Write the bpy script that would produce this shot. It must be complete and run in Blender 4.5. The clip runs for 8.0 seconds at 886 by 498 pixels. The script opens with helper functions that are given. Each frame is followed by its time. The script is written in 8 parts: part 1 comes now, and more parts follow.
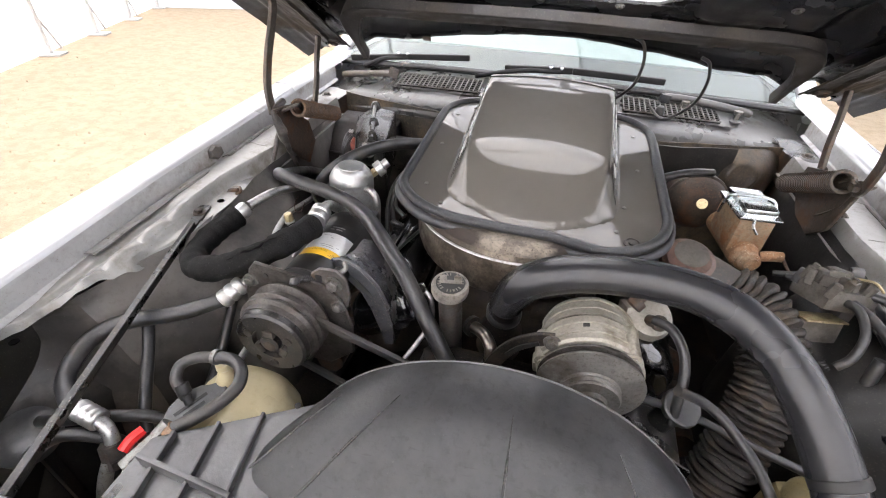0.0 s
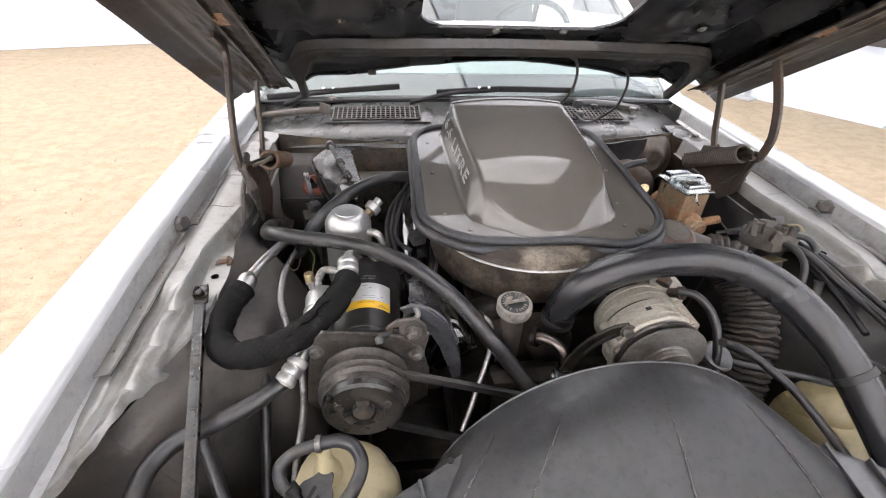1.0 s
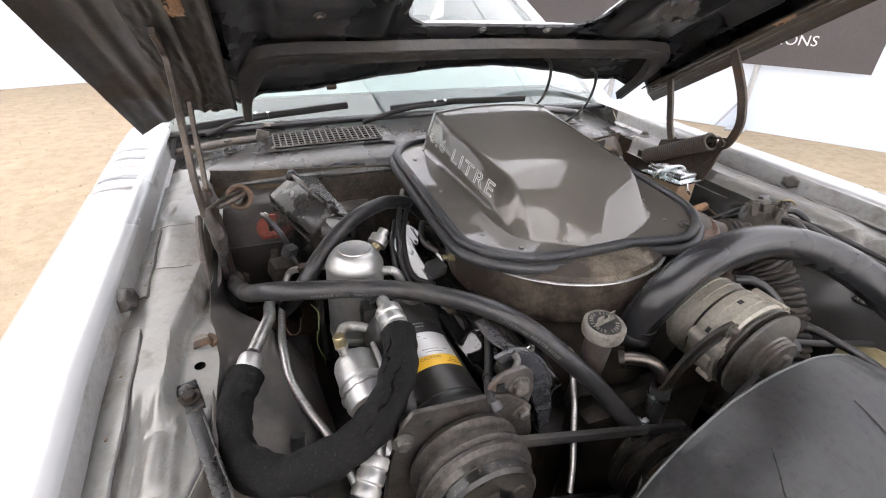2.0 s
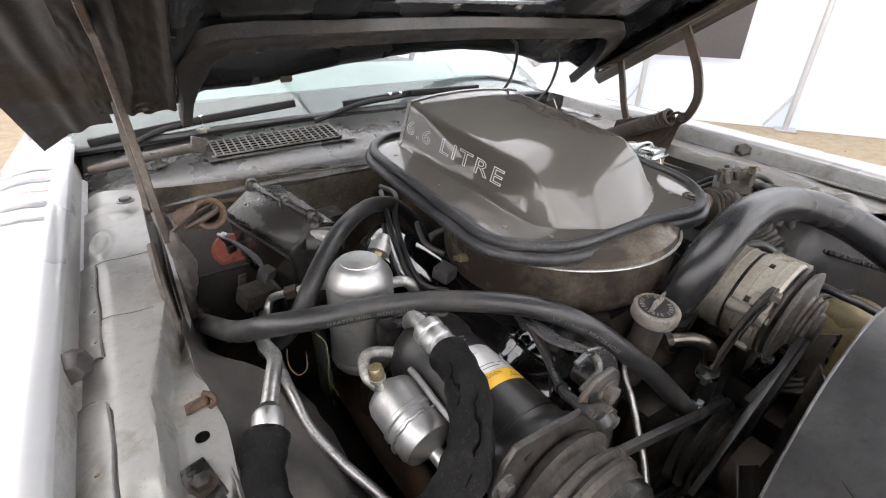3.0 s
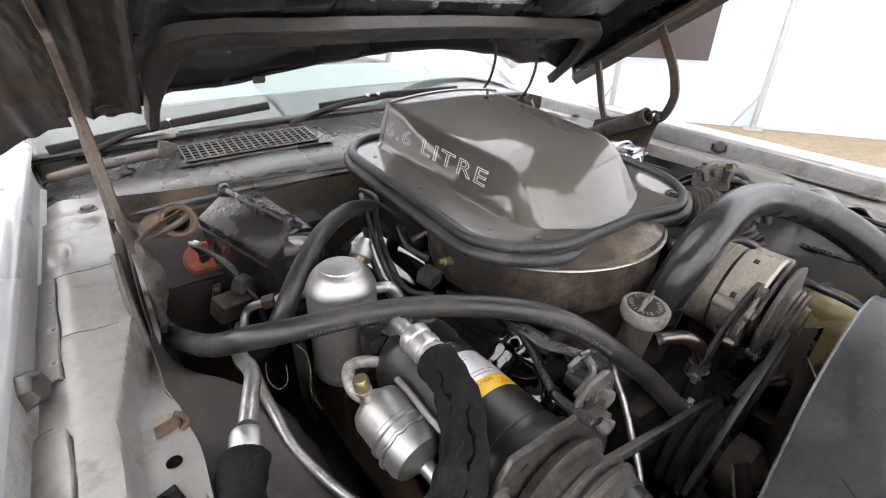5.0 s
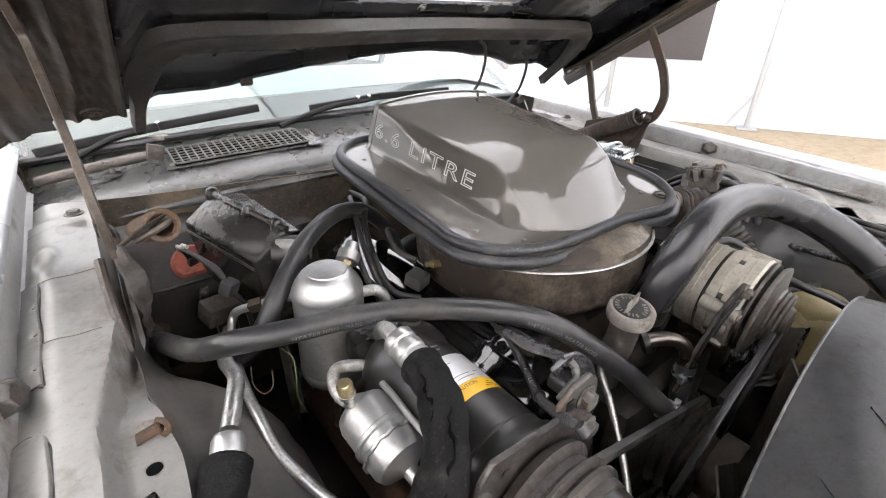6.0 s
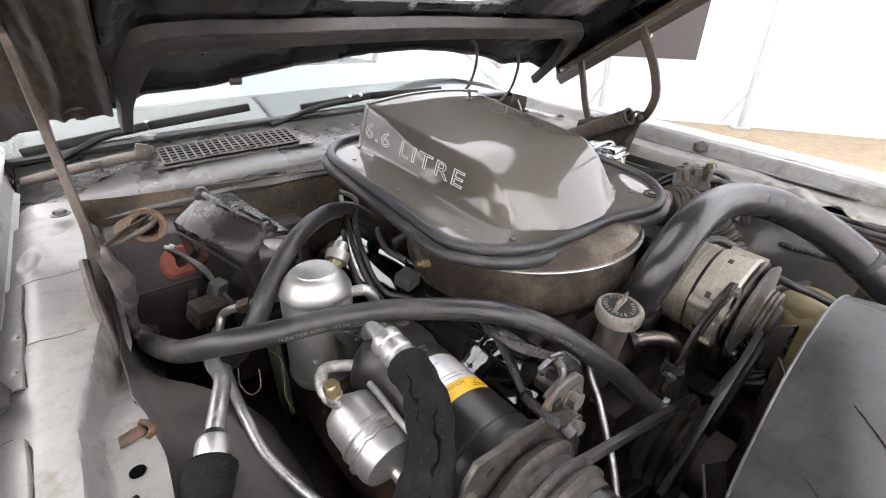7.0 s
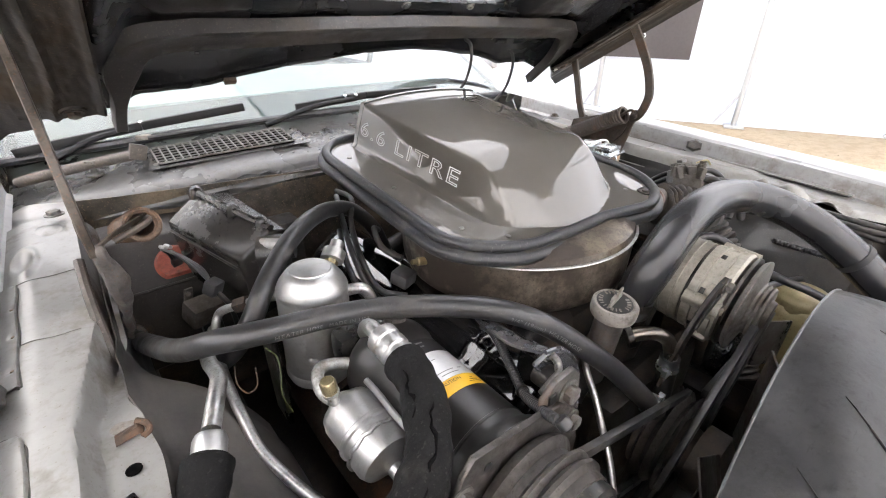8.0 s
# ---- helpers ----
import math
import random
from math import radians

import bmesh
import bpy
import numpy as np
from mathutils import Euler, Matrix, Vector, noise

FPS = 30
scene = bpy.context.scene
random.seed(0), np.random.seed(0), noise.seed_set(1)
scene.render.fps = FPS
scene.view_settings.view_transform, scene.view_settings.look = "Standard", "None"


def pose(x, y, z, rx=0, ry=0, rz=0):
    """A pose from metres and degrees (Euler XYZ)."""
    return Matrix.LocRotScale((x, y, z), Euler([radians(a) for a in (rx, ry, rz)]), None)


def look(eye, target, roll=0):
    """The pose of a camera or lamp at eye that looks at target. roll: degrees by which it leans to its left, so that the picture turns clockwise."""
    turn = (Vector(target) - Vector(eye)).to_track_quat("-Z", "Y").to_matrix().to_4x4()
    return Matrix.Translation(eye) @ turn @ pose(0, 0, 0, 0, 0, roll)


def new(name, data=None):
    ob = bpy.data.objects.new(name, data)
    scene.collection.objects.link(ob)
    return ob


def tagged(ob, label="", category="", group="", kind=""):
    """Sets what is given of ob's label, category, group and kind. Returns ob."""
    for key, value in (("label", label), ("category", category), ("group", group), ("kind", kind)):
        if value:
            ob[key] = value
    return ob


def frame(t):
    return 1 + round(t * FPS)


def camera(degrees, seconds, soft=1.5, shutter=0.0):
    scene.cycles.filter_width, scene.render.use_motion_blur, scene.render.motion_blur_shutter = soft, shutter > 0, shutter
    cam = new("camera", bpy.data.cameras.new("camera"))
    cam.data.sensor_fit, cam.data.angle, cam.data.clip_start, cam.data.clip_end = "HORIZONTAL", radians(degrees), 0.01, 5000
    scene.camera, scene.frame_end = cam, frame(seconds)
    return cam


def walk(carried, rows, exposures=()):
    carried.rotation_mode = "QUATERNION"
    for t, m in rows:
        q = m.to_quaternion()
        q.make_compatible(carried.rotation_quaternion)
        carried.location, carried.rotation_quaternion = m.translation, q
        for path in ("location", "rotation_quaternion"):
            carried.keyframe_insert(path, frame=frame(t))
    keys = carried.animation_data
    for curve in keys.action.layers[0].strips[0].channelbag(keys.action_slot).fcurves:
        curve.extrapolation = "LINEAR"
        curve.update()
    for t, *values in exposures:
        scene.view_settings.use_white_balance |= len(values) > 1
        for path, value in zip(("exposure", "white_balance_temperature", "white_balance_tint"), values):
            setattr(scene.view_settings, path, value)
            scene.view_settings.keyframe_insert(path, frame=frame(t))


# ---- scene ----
cam = camera(90.9, 8.0, 1.1)
PATH = [
    (0, (0.006, -0.006, 1.268), (-0.349, 1.579, 0.102), 3.2),
    (0.5, (-0.129, -0.002, 1.28), (-0.214, 1.646, 0.15), 2.9),
    (1, (-0.278, -0.028, 1.292), (-0.063, 1.631, 0.197), 2.1),
    (1.5, (-0.39, 0.034, 1.25), (0.119, 1.682, 0.238), 1.3),
    (1.7, (-0.43, 0.081, 1.232), (0.156, 1.721, 0.249), 1.5),
    (2.8, (-0.565, 0.263, 1.175), (0.388, 1.734, 0.211), 0.4),
    (3, (-0.57, 0.277, 1.166), (0.433, 1.72, 0.212), 0.3),
    (3.5, (-0.575, 0.295, 1.159), (0.483, 1.703, 0.213), 0.2),
    (4, (-0.577, 0.302, 1.153), (0.492, 1.703, 0.208), 0.2),
    (4.5, (-0.571, 0.3, 1.153), (0.504, 1.7, 0.212), 0.2),
    (5, (-0.565, 0.294, 1.157), (0.516, 1.69, 0.216), 0.3),
    (6.5, (-0.547, 0.285, 1.16), (0.55, 1.668, 0.219), 0.2),
    (7, (-0.544, 0.282, 1.16), (0.559, 1.658, 0.217), 0.3),
    (7.5, (-0.545, 0.279, 1.156), (0.565, 1.651, 0.215), 0.2),
    (8, (-0.546, 0.279, 1.157), (0.572, 1.645, 0.217), 0.2),
]
walk(cam, [(t, look(eye, target, roll)) for t, eye, target, roll in PATH], [(0.0, 2.94, 6900, 14), (1.5, 2.75, 6900, 14), (3.0, 2.70, 6900, 12), (5.0, 2.79, 6900, 13), (6.5, 3.03, 6930, 13), (8.0, 3.05, 6930, 13)])

# ---------------------------------------------------------------- light
SUN_EL, SUN_AZ = 50.0, 200.0
world = bpy.data.worlds.new("sky")
scene.world = world
world.use_nodes = True
_wn = world.node_tree.nodes
_sky = _wn.new("ShaderNodeTexSky")
_sky.sky_type, _sky.sun_disc = "NISHITA", False
_sky.sun_elevation, _sky.sun_rotation = radians(SUN_EL), radians(SUN_AZ)
world.node_tree.links.new(_sky.outputs[0], _wn["Background"].inputs[0])
_wn["Background"].inputs[1].default_value = 0.15
sun_data = bpy.data.lights.new("sun", "SUN")
sun_data.energy, sun_data.angle, sun_data.color = 4.5, radians(0.6), (1.0, 0.96, 0.9)
sun = new("sun", sun_data)
_a, _e = radians(SUN_AZ), radians(SUN_EL)
sun.matrix_world = look((20 * math.sin(_a) * math.cos(_e), 20 * math.cos(_a) * math.cos(_e), 20 * math.sin(_e)), (0, 0, 0))


# ---------------------------------------------------------------- materials
def material(name, colour, rough=0.5, metal=0.0, vary=0.25, scale=8.0, dirt=None, dirt_amount=0.0, dirt_scale=3.0,
             bump=0.1, bump_scale=120.0, coat=0.0, coat_ior=1.52, per_object=0.0, streak=None, spec=0.5, specks=0.615, grime=0.70):
    """A weathered surface: grain, patches of dirt and a fine relief, in object space (metres)."""
    m = bpy.data.materials.new(name)
    m.use_nodes = True
    nt = m.node_tree
    nodes, links = nt.nodes, nt.links
    p = nodes["Principled BSDF"]
    p.inputs["Roughness"].default_value = rough
    p.inputs["Metallic"].default_value = metal
    p.inputs["Coat Weight"].default_value = coat
    p.inputs["Coat IOR"].default_value = coat_ior
    p.inputs["Coat Roughness"].default_value = 0.03
    p.inputs["Specular IOR Level"].default_value = spec
    co = nodes.new("ShaderNodeTexCoord")
    source = co.outputs["Object"]
    if streak:
        mp = nodes.new("ShaderNodeMapping")
        mp.inputs["Scale"].default_value = streak
        links.new(source, mp.inputs[0])
        source = mp.outputs[0]

    def noise_tex(s, detail, r=0.6):
        n = nodes.new("ShaderNodeTexNoise")
        n.inputs["Scale"].default_value, n.inputs["Detail"].default_value, n.inputs["Roughness"].default_value = s, detail, r
        links.new(source, n.inputs["Vector"])
        return n

    def mix(kind, a, b, fac):
        x = nodes.new("ShaderNodeMix")
        x.data_type, x.blend_type = "RGBA", kind
        for sock, val in ((x.inputs[6], a), (x.inputs[7], b), (x.inputs[0], fac)):
            if hasattr(val, "is_output"):
                links.new(val, sock)
            else:
                sock.default_value = (*val, 1) if isinstance(val, tuple) else val
        return x.outputs[2]

    def ramp(src, lo, hi):
        r = nodes.new("ShaderNodeMapRange")
        r.inputs[1].default_value, r.inputs[2].default_value = lo, hi
        links.new(src, r.inputs[0])
        return r.outputs[0]

    big, fine = noise_tex(scale, 4), noise_tex(scale * 9, 3)
    dark = tuple(c * (1 - vary) for c in colour)
    lite = tuple(min(1.0, c * (1 + vary)) for c in colour)
    col = mix("MIX", dark, lite, ramp(big.outputs[0], 0.3, 0.7))
    col = mix("MULTIPLY", col, (1 - min(0.8, vary * 1.1),) * 3, ramp(fine.outputs[0], 0.45, 0.68))
    if per_object:
        oi = nodes.new("ShaderNodeObjectInfo")
        col = mix("MULTIPLY", col, (1 - per_object,) * 3, oi.outputs["Random"])
    rough_src = ramp(big.outputs[0], 0.25, 0.8)
    rr = nodes.new("ShaderNodeMapRange")
    rr.inputs[3].default_value, rr.inputs[4].default_value = max(0.02, rough * 0.8), min(1.0, rough * 1.25)
    links.new(rough_src, rr.inputs[0])
    rough_out = rr.outputs[0]
    if dirt and dirt_amount:
        patch = noise_tex(dirt_scale, 6, 0.68)
        mask = ramp(patch.outputs[0], 0.63 - 0.38 * dirt_amount, 0.74 - 0.34 * dirt_amount)
        col = mix("MIX", col, dirt, mask)
        # fine specks and short scratches of the same dirt
        speck = noise_tex(330.0, 2, 0.5)
        col = mix("MIX", col, tuple(min(1.0, 1.25 * c) for c in dirt), ramp(speck.outputs[0], specks, specks + 0.085))
        smudge = noise_tex(95.0, 5, 0.7)
        col = mix("MULTIPLY", col, (grime, grime * 0.98, grime * 0.96), ramp(smudge.outputs[0], 0.53, 0.66))
        scratch_map = nodes.new("ShaderNodeMapping")
        scratch_map.inputs["Scale"].default_value = (60.0, 420.0, 160.0)
        scratch_map.inputs["Rotation"].default_value = (0.4, 0.7, 0.9)
        links.new(co.outputs["Object"], scratch_map.inputs[0])
        scratch = nodes.new("ShaderNodeTexNoise")
        scratch.inputs["Scale"].default_value = 1.0
        links.new(scratch_map.outputs[0], scratch.inputs["Vector"])
        col = mix("MULTIPLY", col, (grime + 0.04, grime + 0.03, grime + 0.01), ramp(scratch.outputs[0], 0.64, 0.74))
        rm = nodes.new("ShaderNodeMath")
        rm.operation, rm.use_clamp = "MULTIPLY_ADD", True
        rm.inputs[1].default_value = 0.35
        links.new(mask, rm.inputs[0])
        links.new(rough_out, rm.inputs[2])
        rough_out = rm.outputs[0]
        if metal:
            mm = nodes.new("ShaderNodeMath")
            mm.operation, mm.use_clamp = "MULTIPLY_ADD", True
            mm.inputs[1].default_value, mm.inputs[2].default_value = -metal * 0.8, metal
            links.new(mask, mm.inputs[0])
            links.new(mm.outputs[0], p.inputs["Metallic"])
    links.new(col, p.inputs["Base Color"])
    links.new(rough_out, p.inputs["Roughness"])
    if bump:
        grain = noise_tex(bump_scale, 4)
        b = nodes.new("ShaderNodeBump")
        b.inputs["Strength"].default_value, b.inputs["Distance"].default_value = bump, 0.002
        links.new(grain.outputs[0], b.inputs["Height"])
        links.new(b.outputs[0], p.inputs["Normal"])
    return m


DUST = (0.22, 0.18, 0.13)
GREASE = (0.035, 0.026, 0.018)
RUST = (0.20, 0.085, 0.035)
M = {
    "paint": material("silver_white_paint", (0.52, 0.528, 0.54), 0.28, 0.25, 0.03, 3, coat=0.6, bump=0.01),
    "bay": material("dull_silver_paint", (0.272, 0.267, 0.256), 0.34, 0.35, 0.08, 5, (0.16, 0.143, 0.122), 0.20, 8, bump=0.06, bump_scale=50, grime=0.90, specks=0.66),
    "sealer": material("dark_seam_sealer", (0.055, 0.05, 0.045), 0.6, 0.0, 0.2, 30, bump=0.1),
    "crease": material("grimy_panel_joint", (0.13, 0.12, 0.11), 0.5, 0.1, 0.3, 40, bump=0.0),
    "channel": material("grey_channel_paint", (0.40, 0.402, 0.402), 0.34, 0.2, 0.10, 8, (0.20, 0.175, 0.145), 0.22, 5, bump=0.05, grime=0.88, specks=0.68),
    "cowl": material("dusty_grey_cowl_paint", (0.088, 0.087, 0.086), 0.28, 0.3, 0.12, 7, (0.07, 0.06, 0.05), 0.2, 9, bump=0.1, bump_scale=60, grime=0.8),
    "hood": material("dusty_black_hood_lining", (0.0130, 0.0136, 0.0155), 0.27, 0.0, 0.4, 5, (0.030, 0.027, 0.025), 0.24, 5, bump=0.14, bump_scale=60),
    "hoodedge": material("brown_dusted_hood_edge", (0.019, 0.016, 0.0128), 0.48, 0.0, 0.3, 9, (0.046, 0.034, 0.022), 0.32, 6, bump=0.15, spec=0.3),
    "hoodrib": material("dusty_grey_black_pressing", (0.030, 0.028, 0.027), 0.42, 0.0, 0.25, 7, (0.055, 0.048, 0.041), 0.35, 6, bump=0.12, bump_scale=80),
    "seal_brown": material("dusty_grey_brown_tube", (0.075, 0.064, 0.056), 0.55, 0.0, 0.2, 14, (0.12, 0.10, 0.085), 0.3, 9, bump=0.2),
    "ring_rust": material("orange_rust_spring", (0.105, 0.067, 0.046), 0.55, 0.2, 0.3, 30, (0.16, 0.09, 0.05), 0.3, 25, bump=0.3),
    "hinge": material("rust_brown_hinge_steel", (0.080, 0.067, 0.056), 0.42, 0.4, 0.25, 25, (0.10, 0.058, 0.036), 0.28, 14, bump=0.25),
    "hinge_grey": material("grey_brown_bracket_steel", (0.085, 0.078, 0.074), 0.42, 0.3, 0.25, 30, (0.075, 0.05, 0.035), 0.3, 18, bump=0.3),
    "greasy": material("greasy_dark_iron", (0.010, 0.0088, 0.0080), 0.42, 0.3, 0.4, 14, (0.045, 0.032, 0.022), 0.38, 9, bump=0.4),
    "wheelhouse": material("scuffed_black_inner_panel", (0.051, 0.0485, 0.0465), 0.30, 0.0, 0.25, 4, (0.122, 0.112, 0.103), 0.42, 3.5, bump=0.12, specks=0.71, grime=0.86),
    "firewall": material("grimy_brown_firewall", (0.060, 0.051, 0.041), 0.46, 0.0, 0.45, 9, (0.14, 0.106, 0.070), 0.38, 8, bump=0.4),
    "swell": material("greasy_brown_pressing", (0.050, 0.037, 0.026), 0.42, 0.0, 0.45, 14, (0.10, 0.072, 0.046), 0.38, 10, bump=0.3),
    "rubber": material("black_rubber_hose", (0.026, 0.0258, 0.0268), 0.34, 0.0, 0.2, 12, (0.055, 0.05, 0.045), 0.3, 12, bump=0.15, specks=0.68),
    "bighose": material("glossy_thick_rubber_hose", (0.022, 0.022, 0.024), 0.26, 0.0, 0.10, 5, bump=0.04),
    "seal": material("black_rubber_seal", (0.024, 0.025, 0.028), 0.4, 0.0, 0.2, 12, (0.06, 0.058, 0.055), 0.2, 14, bump=0.08),
    "housing": material("grimy_brown_black_case", (0.022, 0.018, 0.016), 0.5, 0.0, 0.3, 12, (0.042, 0.034, 0.029), 0.35, 9, bump=0.2),
    "foam": material("matt_black_foam", (0.0095, 0.0095, 0.0095), 0.9, 0.0, 0.3, 30, (0.022, 0.021, 0.020), 0.15, 25, bump=0.5, bump_scale=260, spec=0.15),
    "plastic": material("scuffed_black_plastic", (0.054, 0.054, 0.056), 0.34, 0.0, 0.22, 6, (0.062, 0.060, 0.059), 0.36, 9, bump=0.12, bump_scale=220, specks=0.70, spec=0.75),
    "black": material("semigloss_black_paint", (0.014, 0.014, 0.014), 0.28, 0.0, 0.2, 14, (0.06, 0.052, 0.044), 0.25, 12, bump=0.08),
    "gloss_black": material("gloss_black_paint", (0.008, 0.008, 0.009), 0.08, 0.0, 0.2, 14, (0.04, 0.036, 0.032), 0.06, 16, bump=0.06, bump_scale=40, coat=1.0),
    "alu": material("brushed_aluminium", (0.48, 0.48, 0.475), 0.42, 0.9, 0.06, 10, (0.36, 0.345, 0.32), 0.2, 18, bump=0.08, grime=0.90, specks=0.70),
    "alu_dull": material("dull_aluminium_tube", (0.52, 0.52, 0.51), 0.4, 0.9, 0.12, 14, (0.24, 0.22, 0.19), 0.22, 16, bump=0.1),
    "cast": material("cast_aluminium", (0.35, 0.325, 0.28), 0.5, 0.45, 0.15, 22, (0.15, 0.125, 0.09), 0.35, 10, bump=0.3, bump_scale=350, grime=0.82, specks=0.68),
    "steel": material("worn_grey_steel", (0.20, 0.195, 0.185), 0.42, 0.75, 0.2, 20, (0.07, 0.055, 0.042), 0.35, 14, bump=0.15),
    "steel_bright": material("worn_bright_steel", (0.22, 0.22, 0.21), 0.4, 0.7, 0.2, 60, (0.12, 0.11, 0.10), 0.3, 50, bump=0.2),
    "chrome": material("chrome", (0.78, 0.78, 0.78), 0.08, 1.0, 0.05, 10, (0.3, 0.26, 0.2), 0.08, 14, bump=0.0),
    "zinc": material("bright_zinc_plate", (0.72, 0.77, 0.79), 0.26, 1.0, 0.08, 18, (0.45, 0.36, 0.25), 0.06, 14, bump=0.04),
    "brass": material("old_brass", (0.48, 0.40, 0.24), 0.35, 0.8, 0.15, 20, (0.2, 0.15, 0.09), 0.2, 30, bump=0.05),
    "scoop": material("pewter_brown_metallic_paint", (0.095, 0.087, 0.076), 0.55, 0.45, 0.04, 4, coat=1.0, coat_ior=1.62, bump=0.0, spec=0.2),
    "lettering": material("silver_lettering", (0.44, 0.44, 0.43), 0.4, 0.2, 0.05, 20, bump=0.0),
    "bowl": material("stained_air_cleaner_steel", (0.165, 0.138, 0.108), 0.32, 0.5, 0.35, 12, (0.030, 0.021, 0.015), 0.58, 11, bump=0.1),
    "rusty": material("rust_orange_iron", (0.27, 0.145, 0.075), 0.6, 0.15, 0.3, 16, (0.36, 0.28, 0.2), 0.3, 10, bump=0.3),
    "rust_dark": material("dark_rust_and_gap_shade", (0.048, 0.034, 0.025), 0.5, 0.15, 0.35, 20, (0.10, 0.052, 0.028), 0.30, 12, bump=0.3),
    "redrubber": material("faded_red_rubber", (0.30, 0.075, 0.05), 0.55, 0.0, 0.2, 20, (0.12, 0.06, 0.045), 0.3, 20, bump=0.1),
    "red": material("red_plastic", (0.62, 0.02, 0.02), 0.35, 0.0, 0.1, 20, bump=0.02),
    "yellow": material("yellow_label", (0.72, 0.42, 0.03), 0.4, 0.0, 0.05, 20, bump=0.0),
    "white_label": material("silver_white_label", (0.62, 0.62, 0.62), 0.32, 0.3, 0.06, 20, bump=0.0),
    "green": material("yellow_green_wire", (0.10, 0.12, 0.045), 0.4, 0.0, 0.1, 20, bump=0.0),
    # black of prints and small parts, and painted shade in slots and openings
    "ink_and_shade": material("black_print_and_shade", (0.012, 0.012, 0.012), 0.5, 0.0, 0.0, 20, bump=0.0),
    # near-black without sheen: painted shade of holes, splits and the grille well
    "void": material("painted_gap_shade", (0.004, 0.004, 0.004), 1.0, 0.0, 0.0, 20, bump=0.0, spec=0.0),
    "compressor": material("satin_black_compressor_paint", (0.022, 0.021, 0.020), 0.38, 0.0, 0.2, 10, (0.045, 0.037, 0.030), 0.16, 8, bump=0.08, specks=0.72, grime=0.85),
    # black paint, darkened further for the shade on the right side
    "black_and_shade": material("black_panel_and_shade", (0.015, 0.0145, 0.014), 0.40, 0.0, 0.3, 6, (0.040, 0.035, 0.030), 0.26, 7, bump=0.15),
    "wiper": material("matt_black_wiper", (0.010, 0.010, 0.0105), 0.5, 0.0, 0.2, 20, bump=0.05, spec=0.25),
    "brown_rubber": material("faded_brown_rubber", (0.115, 0.066, 0.050), 0.5, 0.0, 0.2, 20, (0.06, 0.045, 0.036), 0.3, 16, bump=0.15),
    "stain": material("brown_rust_stain", (0.17, 0.115, 0.075), 0.55, 0.1, 0.35, 40, (0.24, 0.20, 0.16), 0.4, 50, bump=0.3),
    "scab": material("thin_rust_bloom", (0.20, 0.165, 0.135), 0.5, 0.2, 0.3, 60, (0.26, 0.24, 0.22), 0.5, 70, bump=0.1),
    "hose_print": material("worn_white_print", (0.20, 0.20, 0.195), 0.6, 0.0, 0.35, 60, bump=0.0),
    "bottle": material("yellowed_plastic", (0.44, 0.38, 0.24), 0.34, 0.0, 0.07, 5, (0.42, 0.31, 0.17), 0.16, 7, bump=0.03, grime=0.93, specks=0.70),
    "bottle_green": material("grimy_greenish_plastic", (0.25, 0.205, 0.105), 0.36, 0.0, 0.12, 6, (0.15, 0.105, 0.05), 0.30, 8, bump=0.03, grime=0.9),
    "capgrey": material("grey_plastic_cap", (0.19, 0.175, 0.155), 0.5, 0.0, 0.14, 20, (0.09, 0.078, 0.064), 0.35, 25, bump=0.1),
    "beige": material("dusty_grey_casting", (0.080, 0.072, 0.062), 0.6, 0.1, 0.2, 20, (0.05, 0.04, 0.03), 0.4, 16, bump=0.25),
    "gravel": material("pale_sandy_gravel", (0.352, 0.277, 0.190), 0.95, 0.0, 0.11, 2.2, (0.295, 0.229, 0.155), 0.40, 9, bump=0.9, bump_scale=38, specks=0.62),
    "stone": material("pale_pebble", (0.42, 0.345, 0.24), 0.9, 0.0, 0.25, 9, bump=0.3),
    "pulley": material("worn_dark_pulley_steel", (0.090, 0.083, 0.077), 0.40, 0.6, 0.25, 20, (0.03, 0.024, 0.02), 0.35, 14, bump=0.15),
    "pulley_light": material("dusty_grey_pulley", (0.15, 0.143, 0.133), 0.55, 0.4, 0.2, 20, (0.07, 0.058, 0.047), 0.3, 14, bump=0.15),
    "boxblack": material("dusty_satin_black_box", (0.020, 0.019, 0.018), 0.30, 0.0, 0.3, 14, (0.075, 0.066, 0.056), 0.5, 10, bump=0.3, bump_scale=60),
    "boxtop": material("dusty_glossy_black_case", (0.032, 0.030, 0.028), 0.22, 0.0, 0.25, 14, (0.055, 0.049, 0.043), 0.16, 14, bump=0.2, bump_scale=70, coat=0.1, specks=0.70, grime=0.85),
    "webpaint": material("satin_blue_black_paint", (0.050, 0.051, 0.057), 0.22, 0.0, 0.2, 14, (0.075, 0.068, 0.06), 0.25, 12, bump=0.18, bump_scale=60, coat=0.5),
    "pleats_smooth": material("grey_brown_rubber_collar", (0.055, 0.048, 0.042), 0.5, 0.0, 0.25, 18, (0.085, 0.06, 0.045), 0.35, 14, bump=0.2),
    "pleats": material("grey_brown_duct_paper", (0.026, 0.022, 0.019), 0.6, 0.0, 0.35, 30, (0.070, 0.054, 0.040), 0.30, 20, bump=0.5, bump_scale=180),
    "reservoir": material("rust_stained_casting", (0.26, 0.19, 0.125), 0.5, 0.2, 0.2, 14, (0.23, 0.10, 0.04), 0.45, 12, bump=0.2),
    "grille": material("dusty_grey_grille_plastic", (0.125, 0.122, 0.117), 0.45, 0.0, 0.2, 14, (0.055, 0.045, 0.035), 0.3, 10, bump=0.1),
    "pipe_steel": material("tarnished_bright_pipe", (0.15, 0.135, 0.12), 0.3, 1.0, 0.15, 16, (0.14, 0.10, 0.07), 0.3, 20, bump=0.05),
